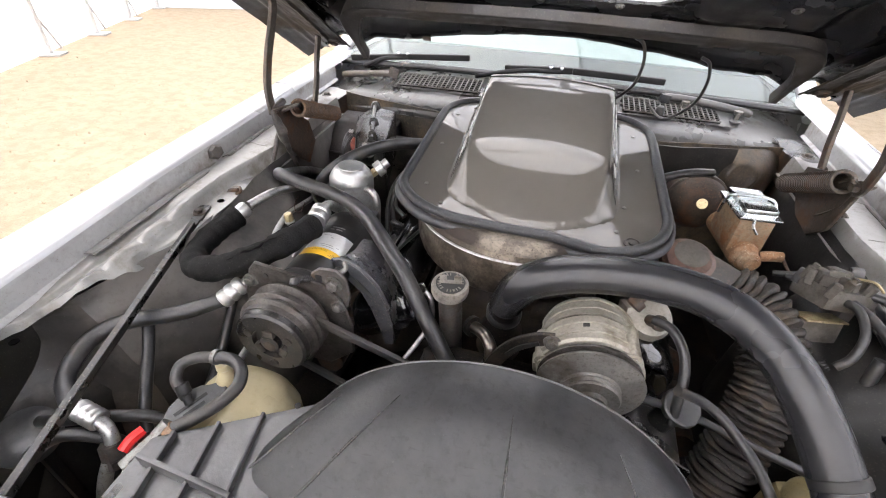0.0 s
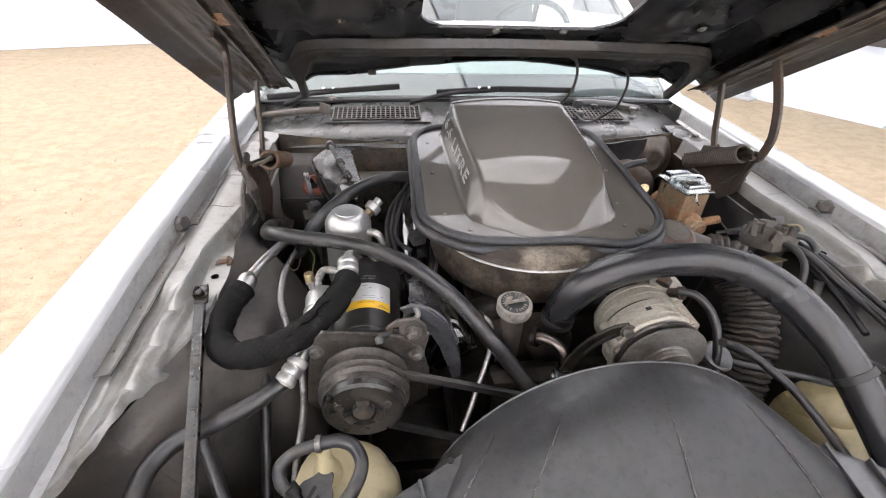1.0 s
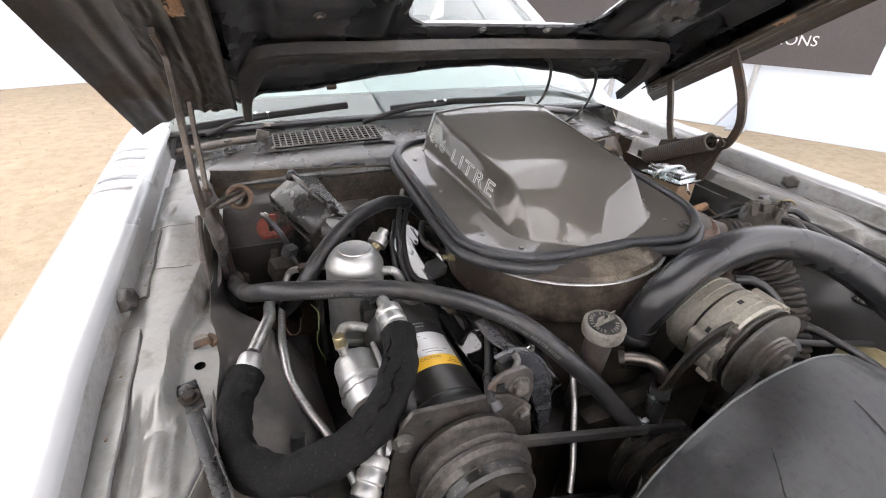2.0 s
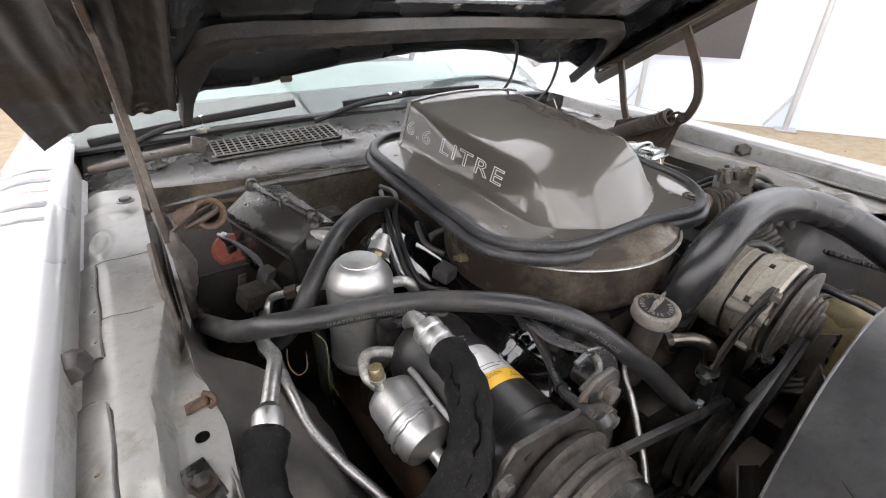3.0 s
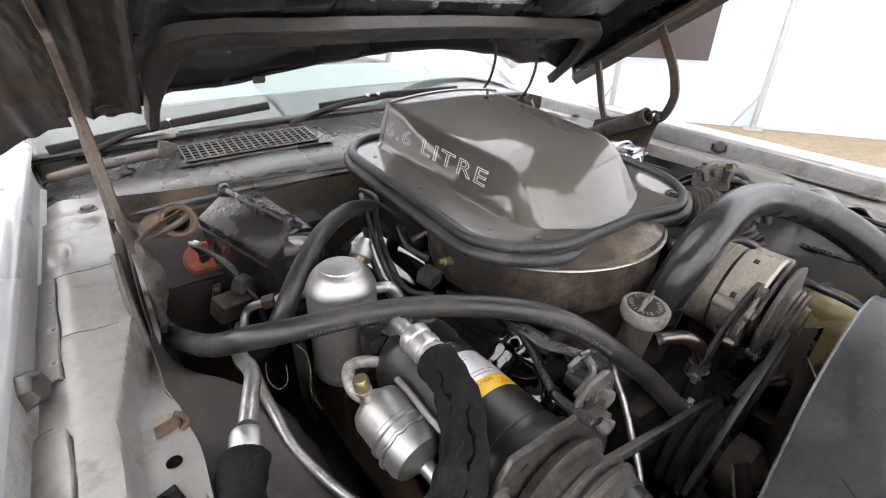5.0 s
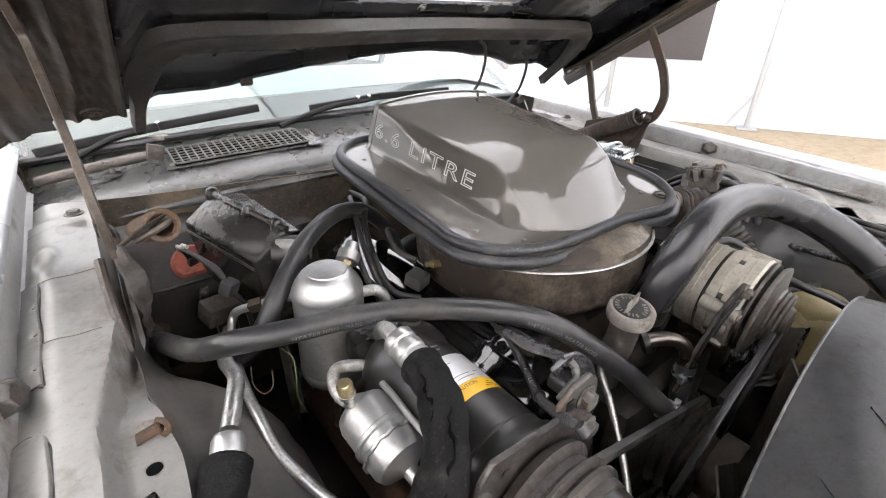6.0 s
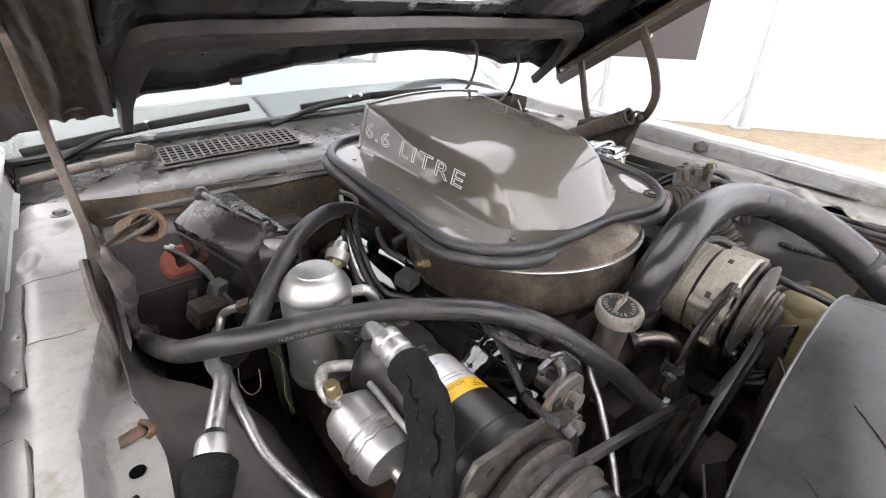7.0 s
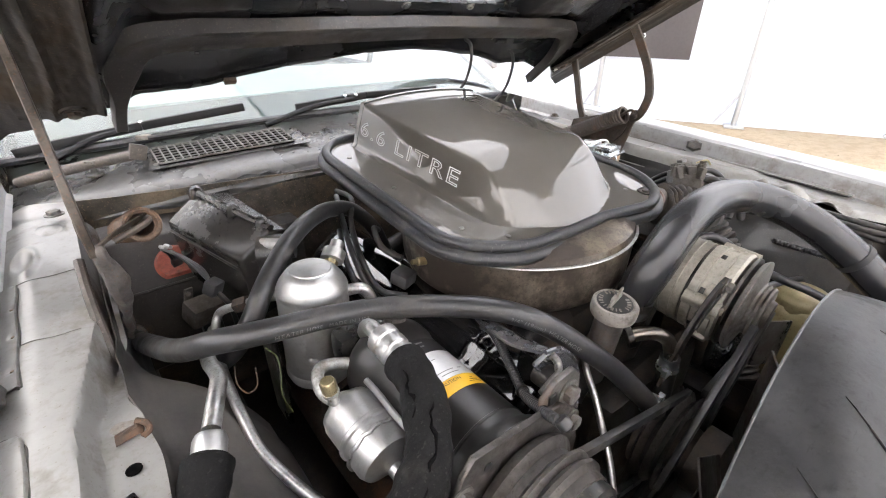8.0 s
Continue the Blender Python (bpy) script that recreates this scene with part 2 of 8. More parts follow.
    "decal_grey": material("grey_decal_film", (0.16, 0.16, 0.165), 0.3, 0.0, 0.05, 8, coat=0.5, bump=0.0),
    "decal_red": material("red_decal_film", (0.42, 0.03, 0.02), 0.3, 0.0, 0.05, 8, coat=0.5, bump=0.0),
    # pale cyan here stands in for the tent roof mirrored in the windscreen
    "dash": material("dash_top_with_glare", (0.42, 0.46, 0.46), 0.5, 0.0, 0.12, 8, bump=0.1),
    "interior": material("dark_interior_trim", (0.05, 0.052, 0.055), 0.6, 0.0, 0.15, 8, bump=0.1),
    "banner": material("dark_banner_cloth", (0.075, 0.066, 0.066), 0.7, 0.0, 0.1, 4, bump=0.1),
    "banner_print": material("white_banner_print", (0.7, 0.7, 0.7), 0.6, 0.0, 0.03, 4, bump=0.0),
    "pole": material("grey_aluminium_pole", (0.50, 0.50, 0.50), 0.45, 0.5, 0.06, 4, bump=0.05),
    "rafter": material("dark_grey_rafter", (0.16, 0.16, 0.165), 0.5, 0.2, 0.06, 4, bump=0.05),
}


def glass_material():
    m = bpy.data.materials.new("tinted_windscreen_glass")
    m.use_nodes = True
    p = m.node_tree.nodes["Principled BSDF"]
    p.inputs["Base Color"].default_value = (0.82, 0.93, 0.90, 1)
    p.inputs["Roughness"].default_value = 0.02
    p.inputs["Transmission Weight"].default_value = 1.0
    p.inputs["IOR"].default_value = 1.54
    return m


def fabric_material(name, shade, through_light):
    m = bpy.data.materials.new(name)
    m.use_nodes = True
    nt = m.node_tree
    nt.nodes.remove(nt.nodes["Principled BSDF"])
    out = nt.nodes["Material Output"]
    d, t, x = nt.nodes.new("ShaderNodeBsdfDiffuse"), nt.nodes.new("ShaderNodeBsdfTranslucent"), nt.nodes.new("ShaderNodeMixShader")
    co, n, r = nt.nodes.new("ShaderNodeTexCoord"), nt.nodes.new("ShaderNodeTexNoise"), nt.nodes.new("ShaderNodeMix")
    n.inputs["Scale"].default_value = 0.8
    r.data_type = "RGBA"
    r.inputs[6].default_value, r.inputs[7].default_value = (shade * 0.96, shade * 0.97, shade * 0.98, 1), (shade, shade, shade, 1)
    nt.links.new(co.outputs["Object"], n.inputs["Vector"])
    nt.links.new(n.outputs[0], r.inputs[0])
    for s in (d, t):
        nt.links.new(r.outputs[2], s.inputs["Color"])
    x.inputs[0].default_value = through_light
    nt.links.new(d.outputs[0], x.inputs[1])
    nt.links.new(t.outputs[0], x.inputs[2])
    nt.links.new(x.outputs[0], out.inputs["Surface"])
    return m


M["glass"] = glass_material()
M["tent"] = fabric_material("white_translucent_roof_cloth", 0.88, 0.6)
M["wall_cloth"] = fabric_material("white_wall_cloth", 0.82, 0.56)


# ---------------------------------------------------------------- mesh helpers
def part(name, bm, mat, parent=None, label="", angle=38):
    """One mesh object out of a bmesh, under its thing."""
    me = bpy.data.meshes.new(name)
    bmesh.ops.recalc_face_normals(bm, faces=bm.faces[:])
    bm.to_mesh(me)
    bm.free()
    me.materials.append(mat if not isinstance(mat, str) else M[mat])
    me.polygons.foreach_set("use_smooth", [True] * len(me.polygons))
    me.set_sharp_from_angle(angle=radians(angle))
    ob = new(name, me)
    if parent:
        ob.parent = parent
    if label:
        ob["label"] = label
    return ob


def thing(name, label, category, group="", kind=""):
    return tagged(new(name), label, category, group, kind)


def smooth_path(points, steps=6):
    """A Catmull-Rom line through the points."""
    P = [Vector(p) for p in points]
    if len(P) < 3:
        return P
    P = [2 * P[0] - P[1]] + P + [2 * P[-1] - P[-2]]
    out = []
    for i in range(1, len(P) - 2):
        a, b, c, d = P[i - 1:i + 3]
        for k in range(steps):
            t = k / steps
            out.append(0.5 * ((2 * b) + (c - a) * t + (2 * a - 5 * b + 4 * c - d) * t * t + (3 * b - a - 3 * c + d) * t ** 3))
    out.append(P[-2])
    return out


def frames(path):
    """Tangent, normal and binormal along a line, without twist."""
    out, n = [], None
    for i, p in enumerate(path):
        t = (path[min(i + 1, len(path) - 1)] - path[max(i - 1, 0)]).normalized()
        if n is None:
            n = t.orthogonal().normalized()
        n = (n - n.dot(t) * t).normalized()
        out.append((p, t, n, t.cross(n)))
    return out


def tube(points, r, seg=14, steps=6, bm=None, smooth=True, cap=True):
    """A hose or rod along points; r: a radius, or a function of 0..1 along it."""
    bm = bm or bmesh.new()
    path = smooth_path(points, steps) if smooth else [Vector(p) for p in points]
    F = frames(path)
    rings = []
    for i, (p, t, n, b) in enumerate(F):
        rad = r(i / (len(F) - 1)) if callable(r) else r
        rings.append([bm.verts.new(p + rad * (math.cos(a) * n + math.sin(a) * b)) for a in (2 * math.pi * k / seg for k in range(seg))])
    for A, B in zip(rings, rings[1:]):
        for k in range(seg):
            bm.faces.new((A[k], A[(k + 1) % seg], B[(k + 1) % seg], B[k]))
    if cap:
        bm.faces.new(rings[0][::-1])
        bm.faces.new(rings[-1])
    return bm


def ribbed(points, r, pitch, depth, seg=14, bm=None):
    """A corrugated hose along points."""
    path = smooth_path(points, 10)
    length = sum((b - a).length for a, b in zip(path, path[1:]))
    n = max(4, int(length / pitch)) * 4
    acc, k, fine = 0.0, 0, []
    cum = [0.0]
    for a, b in zip(path, path[1:]):
        cum.append(cum[-1] + (b - a).length)
    for i in range(n + 1):
        s = length * i / n
        while k < len(cum) - 2 and cum[k + 1] < s:
            k += 1
        f = (s - cum[k]) / max(1e-9, cum[k + 1] - cum[k])
        fine.append(path[k].lerp(path[k + 1], f))
    prof = (0.0, 0.8, 1.0, 0.8)
    return tube(fine, lambda u: r - depth + depth * prof[int(round(u * n)) % 4], seg, smooth=False, bm=bm)


def axis_matrix(base, direction):
    d = Vector(direction).normalized()
    return Matrix.Translation(base) @ d.to_track_quat("Z", "X").to_matrix().to_4x4()


def lathe(profile, base=(0, 0, 0), direction=(0, 0, 1), seg=28, bm=None, wave=None):
    """A turned body: profile rows of (radius, height along direction from base)."""
    bm = bm or bmesh.new()
    m = axis_matrix(base, direction)
    rings = []
    for r, h in profile:
        if r < 1e-6:
            rings.append([bm.verts.new(m @ Vector((0, 0, h)))])
            continue
        rings.append([bm.verts.new(m @ Vector((r * (wave(a) if wave else 1) * math.cos(a), r * (wave(a) if wave else 1) * math.sin(a), h)))
                      for a in (2 * math.pi * k / seg for k in range(seg))])
    for A, B in zip(rings, rings[1:]):
        if len(A) == 1 and len(B) == 1:
            continue
        for k in range(seg):
            a, a2, b, b2 = A[k % len(A)], A[(k + 1) % len(A)], B[k % len(B)], B[(k + 1) % len(B)]
            bm.faces.new([v for i, v in enumerate((a, a2, b2, b)) if v not in (a, a2, b2, b)[:i]])
    for ring, flip in ((rings[0], True), (rings[-1], False)):
        if len(ring) > 1:
            bm.faces.new(ring[::-1] if flip else ring)
    return bm


def block(size, at=(0, 0, 0), bevel=0.004, turn=None, bm=None, taper=1.0):
    """A bevelled block; taper narrows its top."""
    own = bmesh.new()
    bmesh.ops.create_cube(own, size=1.0)
    for v in own.verts:
        k = taper if v.co.z > 0 else 1.0
        v.co = Vector((v.co.x * size[0] * k, v.co.y * size[1] * k, v.co.z * size[2]))
    if bevel:
        bmesh.ops.bevel(own, geom=own.edges[:], offset=bevel, segments=2, affect="EDGES", profile=0.6)
    m = turn.to_4x4() if turn is not None else Matrix.Identity(4)
    own.transform(Matrix.Translation(at) @ m)
    if bm is None:
        return own
    return join(bm, own)


def join(bm, other):
    me = bpy.data.meshes.new("joined")
    other.to_mesh(me)
    other.free()
    bm.from_mesh(me)
    bpy.data.meshes.remove(me)
    return bm


def turn(rx=0, ry=0, rz=0):
    return Euler([radians(a) for a in (rx, ry, rz)]).to_matrix()


def sheet(fn, nu, nv, thick=0.0, bm=None):
    """A surface fn(u, v) over 0..1, with a thickness."""
    bm = bm or bmesh.new()
    g = [[bm.verts.new(fn(i / nu, j / nv)) for j in range(nv + 1)] for i in range(nu + 1)]
    faces = [bm.faces.new((g[i][j], g[i + 1][j], g[i + 1][j + 1], g[i][j + 1])) for i in range(nu) for j in range(nv)]
    if thick:
        bmesh.ops.recalc_face_normals(bm, faces=faces)
        bmesh.ops.solidify(bm, geom=faces, thickness=thick)
    return bm


def prism(outline, thick, m=None, bevel=0.0, bm=None):
    """A plate: an outline in xy, drawn out along z."""
    own = bmesh.new()
    a = [own.verts.new((x, y, 0)) for x, y in outline]
    b = [own.verts.new((x, y, thick)) for x, y in outline]
    own.faces.new(a[::-1])
    own.faces.new(b)
    n = len(a)
    for k in range(n):
        own.faces.new((a[k], a[(k + 1) % n], b[(k + 1) % n], b[k]))
    if bevel:
        bmesh.ops.bevel(own, geom=own.edges[:], offset=bevel, segments=1, affect="EDGES")
    if m is not None:
        own.transform(m)
    return own if bm is None else join(bm, own)


def bolt(at, direction, r=0.008, h=0.006, washer=True):
    bm = lathe([(r * 1.5, 0), (r * 1.5, 0.0015)], at, direction, 18) if washer else bmesh.new()
    lathe([(r, 0.001), (r, h), (r * 0.8, h + 0.001)], at, direction, 6, bm)
    return bm


def text_mesh(words, size, extrude=0.0003, spacing=1.0, outline=0.0):
    """Flat lettering in xy as a bmesh."""
    cu = bpy.data.curves.new("letters", "FONT")
    cu.body, cu.size, cu.extrude, cu.space_character, cu.resolution_u = words, size, extrude, spacing, 3
    if outline:
        cu.fill_mode, cu.bevel_depth, cu.bevel_resolution, cu.extrude = "NONE", outline, 0, 0.0
    ob = new("letters", cu)
    bpy.context.view_layer.update()
    me = ob.to_mesh()
    bm = bmesh.new()
    bm.from_mesh(me)
    ob.to_mesh_clear()
    bpy.data.objects.remove(ob)
    bpy.data.curves.remove(cu)
    return bm


def ribbon(points, w, t, up, steps=5):
    """A flat bar along points: w half its width, t half its thickness; up: its broad side's normal."""
    bm = bmesh.new()
    up = Vector(up)
    rings = []
    for p, tan, n, b in frames(smooth_path(points, steps)):
        u = (up - up.dot(tan) * tan).normalized()
        sd = tan.cross(u)
        rings.append([bm.verts.new(p + u * a + sd * c) for a, c in ((-t, -w), (t, -w), (t, w), (-t, w))])
    for A, B in zip(rings, rings[1:]):
        for k in range(4):
            bm.faces.new((A[k], A[(k + 1) % 4], B[(k + 1) % 4], B[k]))
    bm.faces.new(rings[0][::-1])
    bm.faces.new(rings[-1])
    bmesh.ops.recalc_face_normals(bm, faces=bm.faces[:])
    bmesh.ops.bevel(bm, geom=[e for e in bm.edges if e.calc_face_angle(0) > 1.0], offset=min(w, t) * 0.3, segments=1, affect="EDGES")
    return bm


# ---------------------------------------------------------------- ground and tent
def wobble(x, y, z, s=1.0):
    return noise.noise(Vector((x * s, y * s, z * s)))


def build_ground():
    def f(u, v):
        x, y = -300 + 600 * u, -300 + 600 * v
        return Vector((x, y, 0.012 * wobble(x, y, 0, 0.7)))
    bm = sheet(f, 60, 60)

    g = part("ground", bm, "gravel")
    tagged(g, "pale sandy gravel ground inside the tent", "ground", kind="structure")
    rng = random.Random(4)
    verts, faces = [], []
    for _ in range(1500):
        side = rng.random()
        x, y = (rng.uniform(-5.2, -0.95), rng.uniform(-0.5, 8)) if side < 0.72 else (rng.uniform(0.95, 5), rng.uniform(0, 4))
        r = rng.uniform(0.004, 0.012) * (1.3 if rng.random() < 0.1 else 1)
        n = len(verts)
        for dx, dy, dz in ((1, 0, 0), (-1, 0, 0), (0, 1, 0), (0, -1, 0), (0, 0, 0.7), (0, 0, -0.4)):
            verts.append((x + r * dx * rng.uniform(0.7, 1.2), y + r * dy * rng.uniform(0.7, 1.2), 0.004 + r * dz + 0.012 * wobble(x, y, 0, 0.7)))
        for a, b, c in ((0, 2, 4), (2, 1, 4), (1, 3, 4), (3, 0, 4), (2, 0, 5), (1, 2, 5), (3, 1, 5), (0, 3, 5)):
            faces.append((n + a, n + b, n + c))
    me = bpy.data.meshes.new("pebbles")
    me.from_pydata(verts, [], faces)
    me.materials.append(M["stone"])
    tagged(new("pebbles", me), "small pale pebbles scattered on sandy ground", "gravel", kind="stuff")


TENT = pose(0, 0, 0, 0, 0, 25.5)
A0, A1, B0, B1, EAVE, RIDGE = -3.3, 6.0, -7.0, 9.6, 2.35, 4.3


def build_tent():
    mid = (A0 + A1) / 2

    def wall(name, p, q, h, waves):
        p, q = Vector(p), Vector(q)
        out = Vector((q.y - p.y, p.x - q.x, 0)).normalized()

        def f(u, v):
            s = p.lerp(q, u)
            return TENT @ (Vector((s.x, s.y, h * v)) + out * 0.03 * math.sin(u * waves * math.pi) ** 2 * math.sin(v * math.pi))
        ob = part(name, sheet(f, 80, 8, 0.002), "wall_cloth")
        return tagged(ob, "white translucent tent wall of sagging cloth", "tent wall", kind="structure")
    wall("wall_west", (A0, B0), (A0, B1), EAVE, 7)
    wall("wall_east", (A1, B1), (A1, B0), EAVE, 7)

    def gable(name, b):
        def f(u, v):
            a = A0 + (A1 - A0) * u
            top = EAVE + (RIDGE - EAVE) * (1 - abs(a - mid) / (mid - A0))
            return TENT @ Vector((a, b, top * v))
        tagged(part(name, sheet(f, 40, 6, 0.002), "wall_cloth"), "white translucent tent gable wall", "tent wall", kind="structure")
    gable("wall_north", B1)
    gable("wall_south", B0)

    def roof(u, v):
        a = A0 + (A1 - A0) * u
        z = EAVE + (RIDGE - EAVE) * (1 - abs(a - mid) / (mid - A0))
        bay = (v * 5) % 1.0
        return TENT @ Vector((a, B0 + (B1 - B0) * v, z + 0.005 - 0.06 * math.sin(bay * math.pi) * math.sin(u * math.pi)))
    tagged(part("ceiling", sheet(roof, 24, 60, 0.002), "tent"), "white translucent tent roof cloth", "tent roof", kind="structure")

    # portal frames, and single posts between them
    def post(t, a, b, lean):
        t = part("tent_post", tube([TENT @ Vector((a, b, 0)), TENT @ Vector((a, b, EAVE - 0.03))], 0.032, 8, smooth=False), "pole", t)
        part("base_plate", block((0.2, 0.2, 0.02), TENT @ Vector((a + 0.03 * lean, b, 0.012)), 0.003, turn(0, 0, 25.5)), "pole", t)
        part("brace", tube([TENT @ Vector((a, b, 0.42)), TENT @ Vector((a + 0.02 * lean, b + 0.22, 0.03))], 0.014, 6, smooth=False), "pole", t)
    t = thing("tent", "slim grey aluminium tent frame of posts, rafters and purlins", "tent frame")
    for b in (-5.2, -2.0, 1.22, 4.44, 8.24, 9.5):
        for a, lean in ((A0 + 0.09, 1), (A1 - 0.09, -1)):
            post(t, a, b, lean)
            part("rafter", tube([TENT @ Vector((a, b, EAVE - 0.06)), TENT @ Vector((mid, b, RIDGE - 0.09))], 0.045, 8, smooth=False), "rafter", t)
    for a, b, lean in ((A0 + 0.09, 5.88, 1), (A0 + 0.09, 7.06, 1), (A1 - 0.09, -0.39, -1), (A1 - 0.09, 2.83, -1)):
        post(t, a, b, lean)
    for a, z in ((A0 + 0.1, EAVE - 0.05), (A1 - 0.1, EAVE - 0.05), (mid, RIDGE - 0.05), ((A0 + mid) / 2, (EAVE + RIDGE) / 2 - 0.06), ((A1 + mid) / 2, (EAVE + RIDGE) / 2 - 0.06)):
        part("purlin", tube([TENT @ Vector((a, B0, z)), TENT @ Vector((a, B1, z))], 0.022, 6, smooth=False), "pole", t)

    # banner hung on the east wall, between two points of that wall
    t = thing("banner", "dark cloth banner with white block lettering hung on tent wall", "banner")
    def cloth(u, v):
        b = 5.9 - 5.65 * u
        return TENT @ Vector((A1 - 0.15 - 0.012 * math.sin(u * 19) * (1 - v), b, 0.72 + 0.75 * v + 0.02 * math.sin(u * 3.1)))
    part("cloth", sheet(cloth, 40, 6, 0.002), "banner", t)
    bm = text_mesh("AUCTIONS", 0.138, 0.001, 1.02)
    bm.transform(TENT @ Matrix.Translation((A1 - 0.175, 1.46, 0.945)) @ Matrix(((0, 0, -1), (-1, 0, 0), (0, 1, 0))).to_4x4())
    part("lettering", bm, "banner_print", t, "white capital letters")


# ---------------------------------------------------------------- car body
def bow(x):
    """How far the firewall, cowl and glass sit back at x from the middle."""
    return 0.34 * x * x


def rail_z(y):
    return 0.862 + 0.055 * (y - 0.4)


car = thing("car", "silver-white two-door coupe with its bonnet propped open", "car")


def build_fender(side, y0=-0.35, y1=1.52):
    s = side

    def f(u, v):
        y = y0 + (y1 - y0) * u
        rows = ((0.688, -0.009), (0.6915, -0.002), (0.703, 0.003), (0.738, 0.004), (0.766, -0.004), (0.794, -0.021), (0.826, -0.054), (0.858, -0.10), (0.882, -0.20), (0.894, -0.36), (0.885, -0.62))
        k = v * (len(rows) - 1)
        i = min(int(k), len(rows) - 2)
        t = k - i
        x = rows[i][0] * (1 - t) + rows[i + 1][0] * t
        dz = rows[i][1] * (1 - t) + rows[i + 1][1] * t
        nose = max(0.0, 0.15 - y)
        x -= 0.06 * max(0.0, 0.6 - max(y, 0.0)) * (x < 0.72)
        return Vector((s * (x - 0.12 * nose * (x > 0.74)), y, rail_z(min(y, 1.5)) + 0.006 + dz - 0.25 * nose * nose))
    def f_at(x, y):
        """A place just above the painted top of the wing."""
        pts = ((0.688, -0.009), (0.6915, -0.002), (0.703, 0.003), (0.738, 0.004), (0.766, -0.004), (0.794, -0.021), (0.826, -0.054))
        for (xa, za), (xb, zb) in zip(pts, pts[1:]):
            if xa <= x <= xb:
                q = (x - xa) / (xb - xa)
                return Vector((s * x, y, rail_z(y) + 0.0072 + za + (zb - za) * q))
        return Vector((s * x, y, rail_z(y)))
    if y0 > 1:
        return part("door", sheet(f, 24, 27, 0.0012), "paint", car, "silver-white painted door and rear flank")
    fender = part("fender", sheet(f, 40, 27, 0.0012), "paint", car, "silver-white painted wing")

    def lip(u, v):
        y = -0.1 + 1.45 * u
        rows = ((0.6905, -0.002), (0.6885, -0.010), (0.688, -0.040), (0.680, -0.0465))
        k = v * 3
        i = min(int(k), 2)
        t = k - i
        return Vector((s * (rows[i][0] * (1 - t) + rows[i + 1][0] * t - 0.06 * max(0.0, 0.6 - max(y, 0.0))), y, rail_z(y) + rows[i][1] * (1 - t) + rows[i + 1][1] * t))
    part("gutter", sheet(lip, 40, 9, 0.0012), "channel", fender, "grey gutter along the bonnet opening")
    if s < 0:
        for k in range(5):
            y0, w = 1.06 + 0.055 * k, 0.006 + 0.005 * (k % 2) - 0.004 * (k == 2)
            def stripe(u, v, y0=y0, w=w):
                x = 0.713 + 0.082 * u
                y = y0 + 0.05 * u * u + w * (2 * v - 1) * (1 - 0.7 * u)
                return f_at(x, y)
            part("decal", sheet(stripe, 10, 2, 0.0), "decal_red" if k == 2 else "decal_grey", fender, "curved feather stripe decal")
    return fender


def outer_dip(x):
    t = max(0.0, min(1.0, (x - 0.650) / 0.040))
    return 0.013 * t * t


def rail_edge(y):
    """Distance of the rail's inner edge from the middle of the car."""
    knots = ((-0.06, 0.765), (0.30, 0.648), (0.42, 0.606), (0.52, 0.582), (0.63, 0.576), (0.68, 0.581), (0.73, 0.591), (0.79, 0.590), (0.85, 0.580), (1.3, 0.580))
    for (ya, xa), (yb, xb) in zip(knots, knots[1:]):
        if ya <= y <= yb:
            k = (y - ya) / (yb - ya)
            return xa + (xb - xa) * (k if ya < 0.4 else k * k * (3 - 2 * k))
    return 0.58


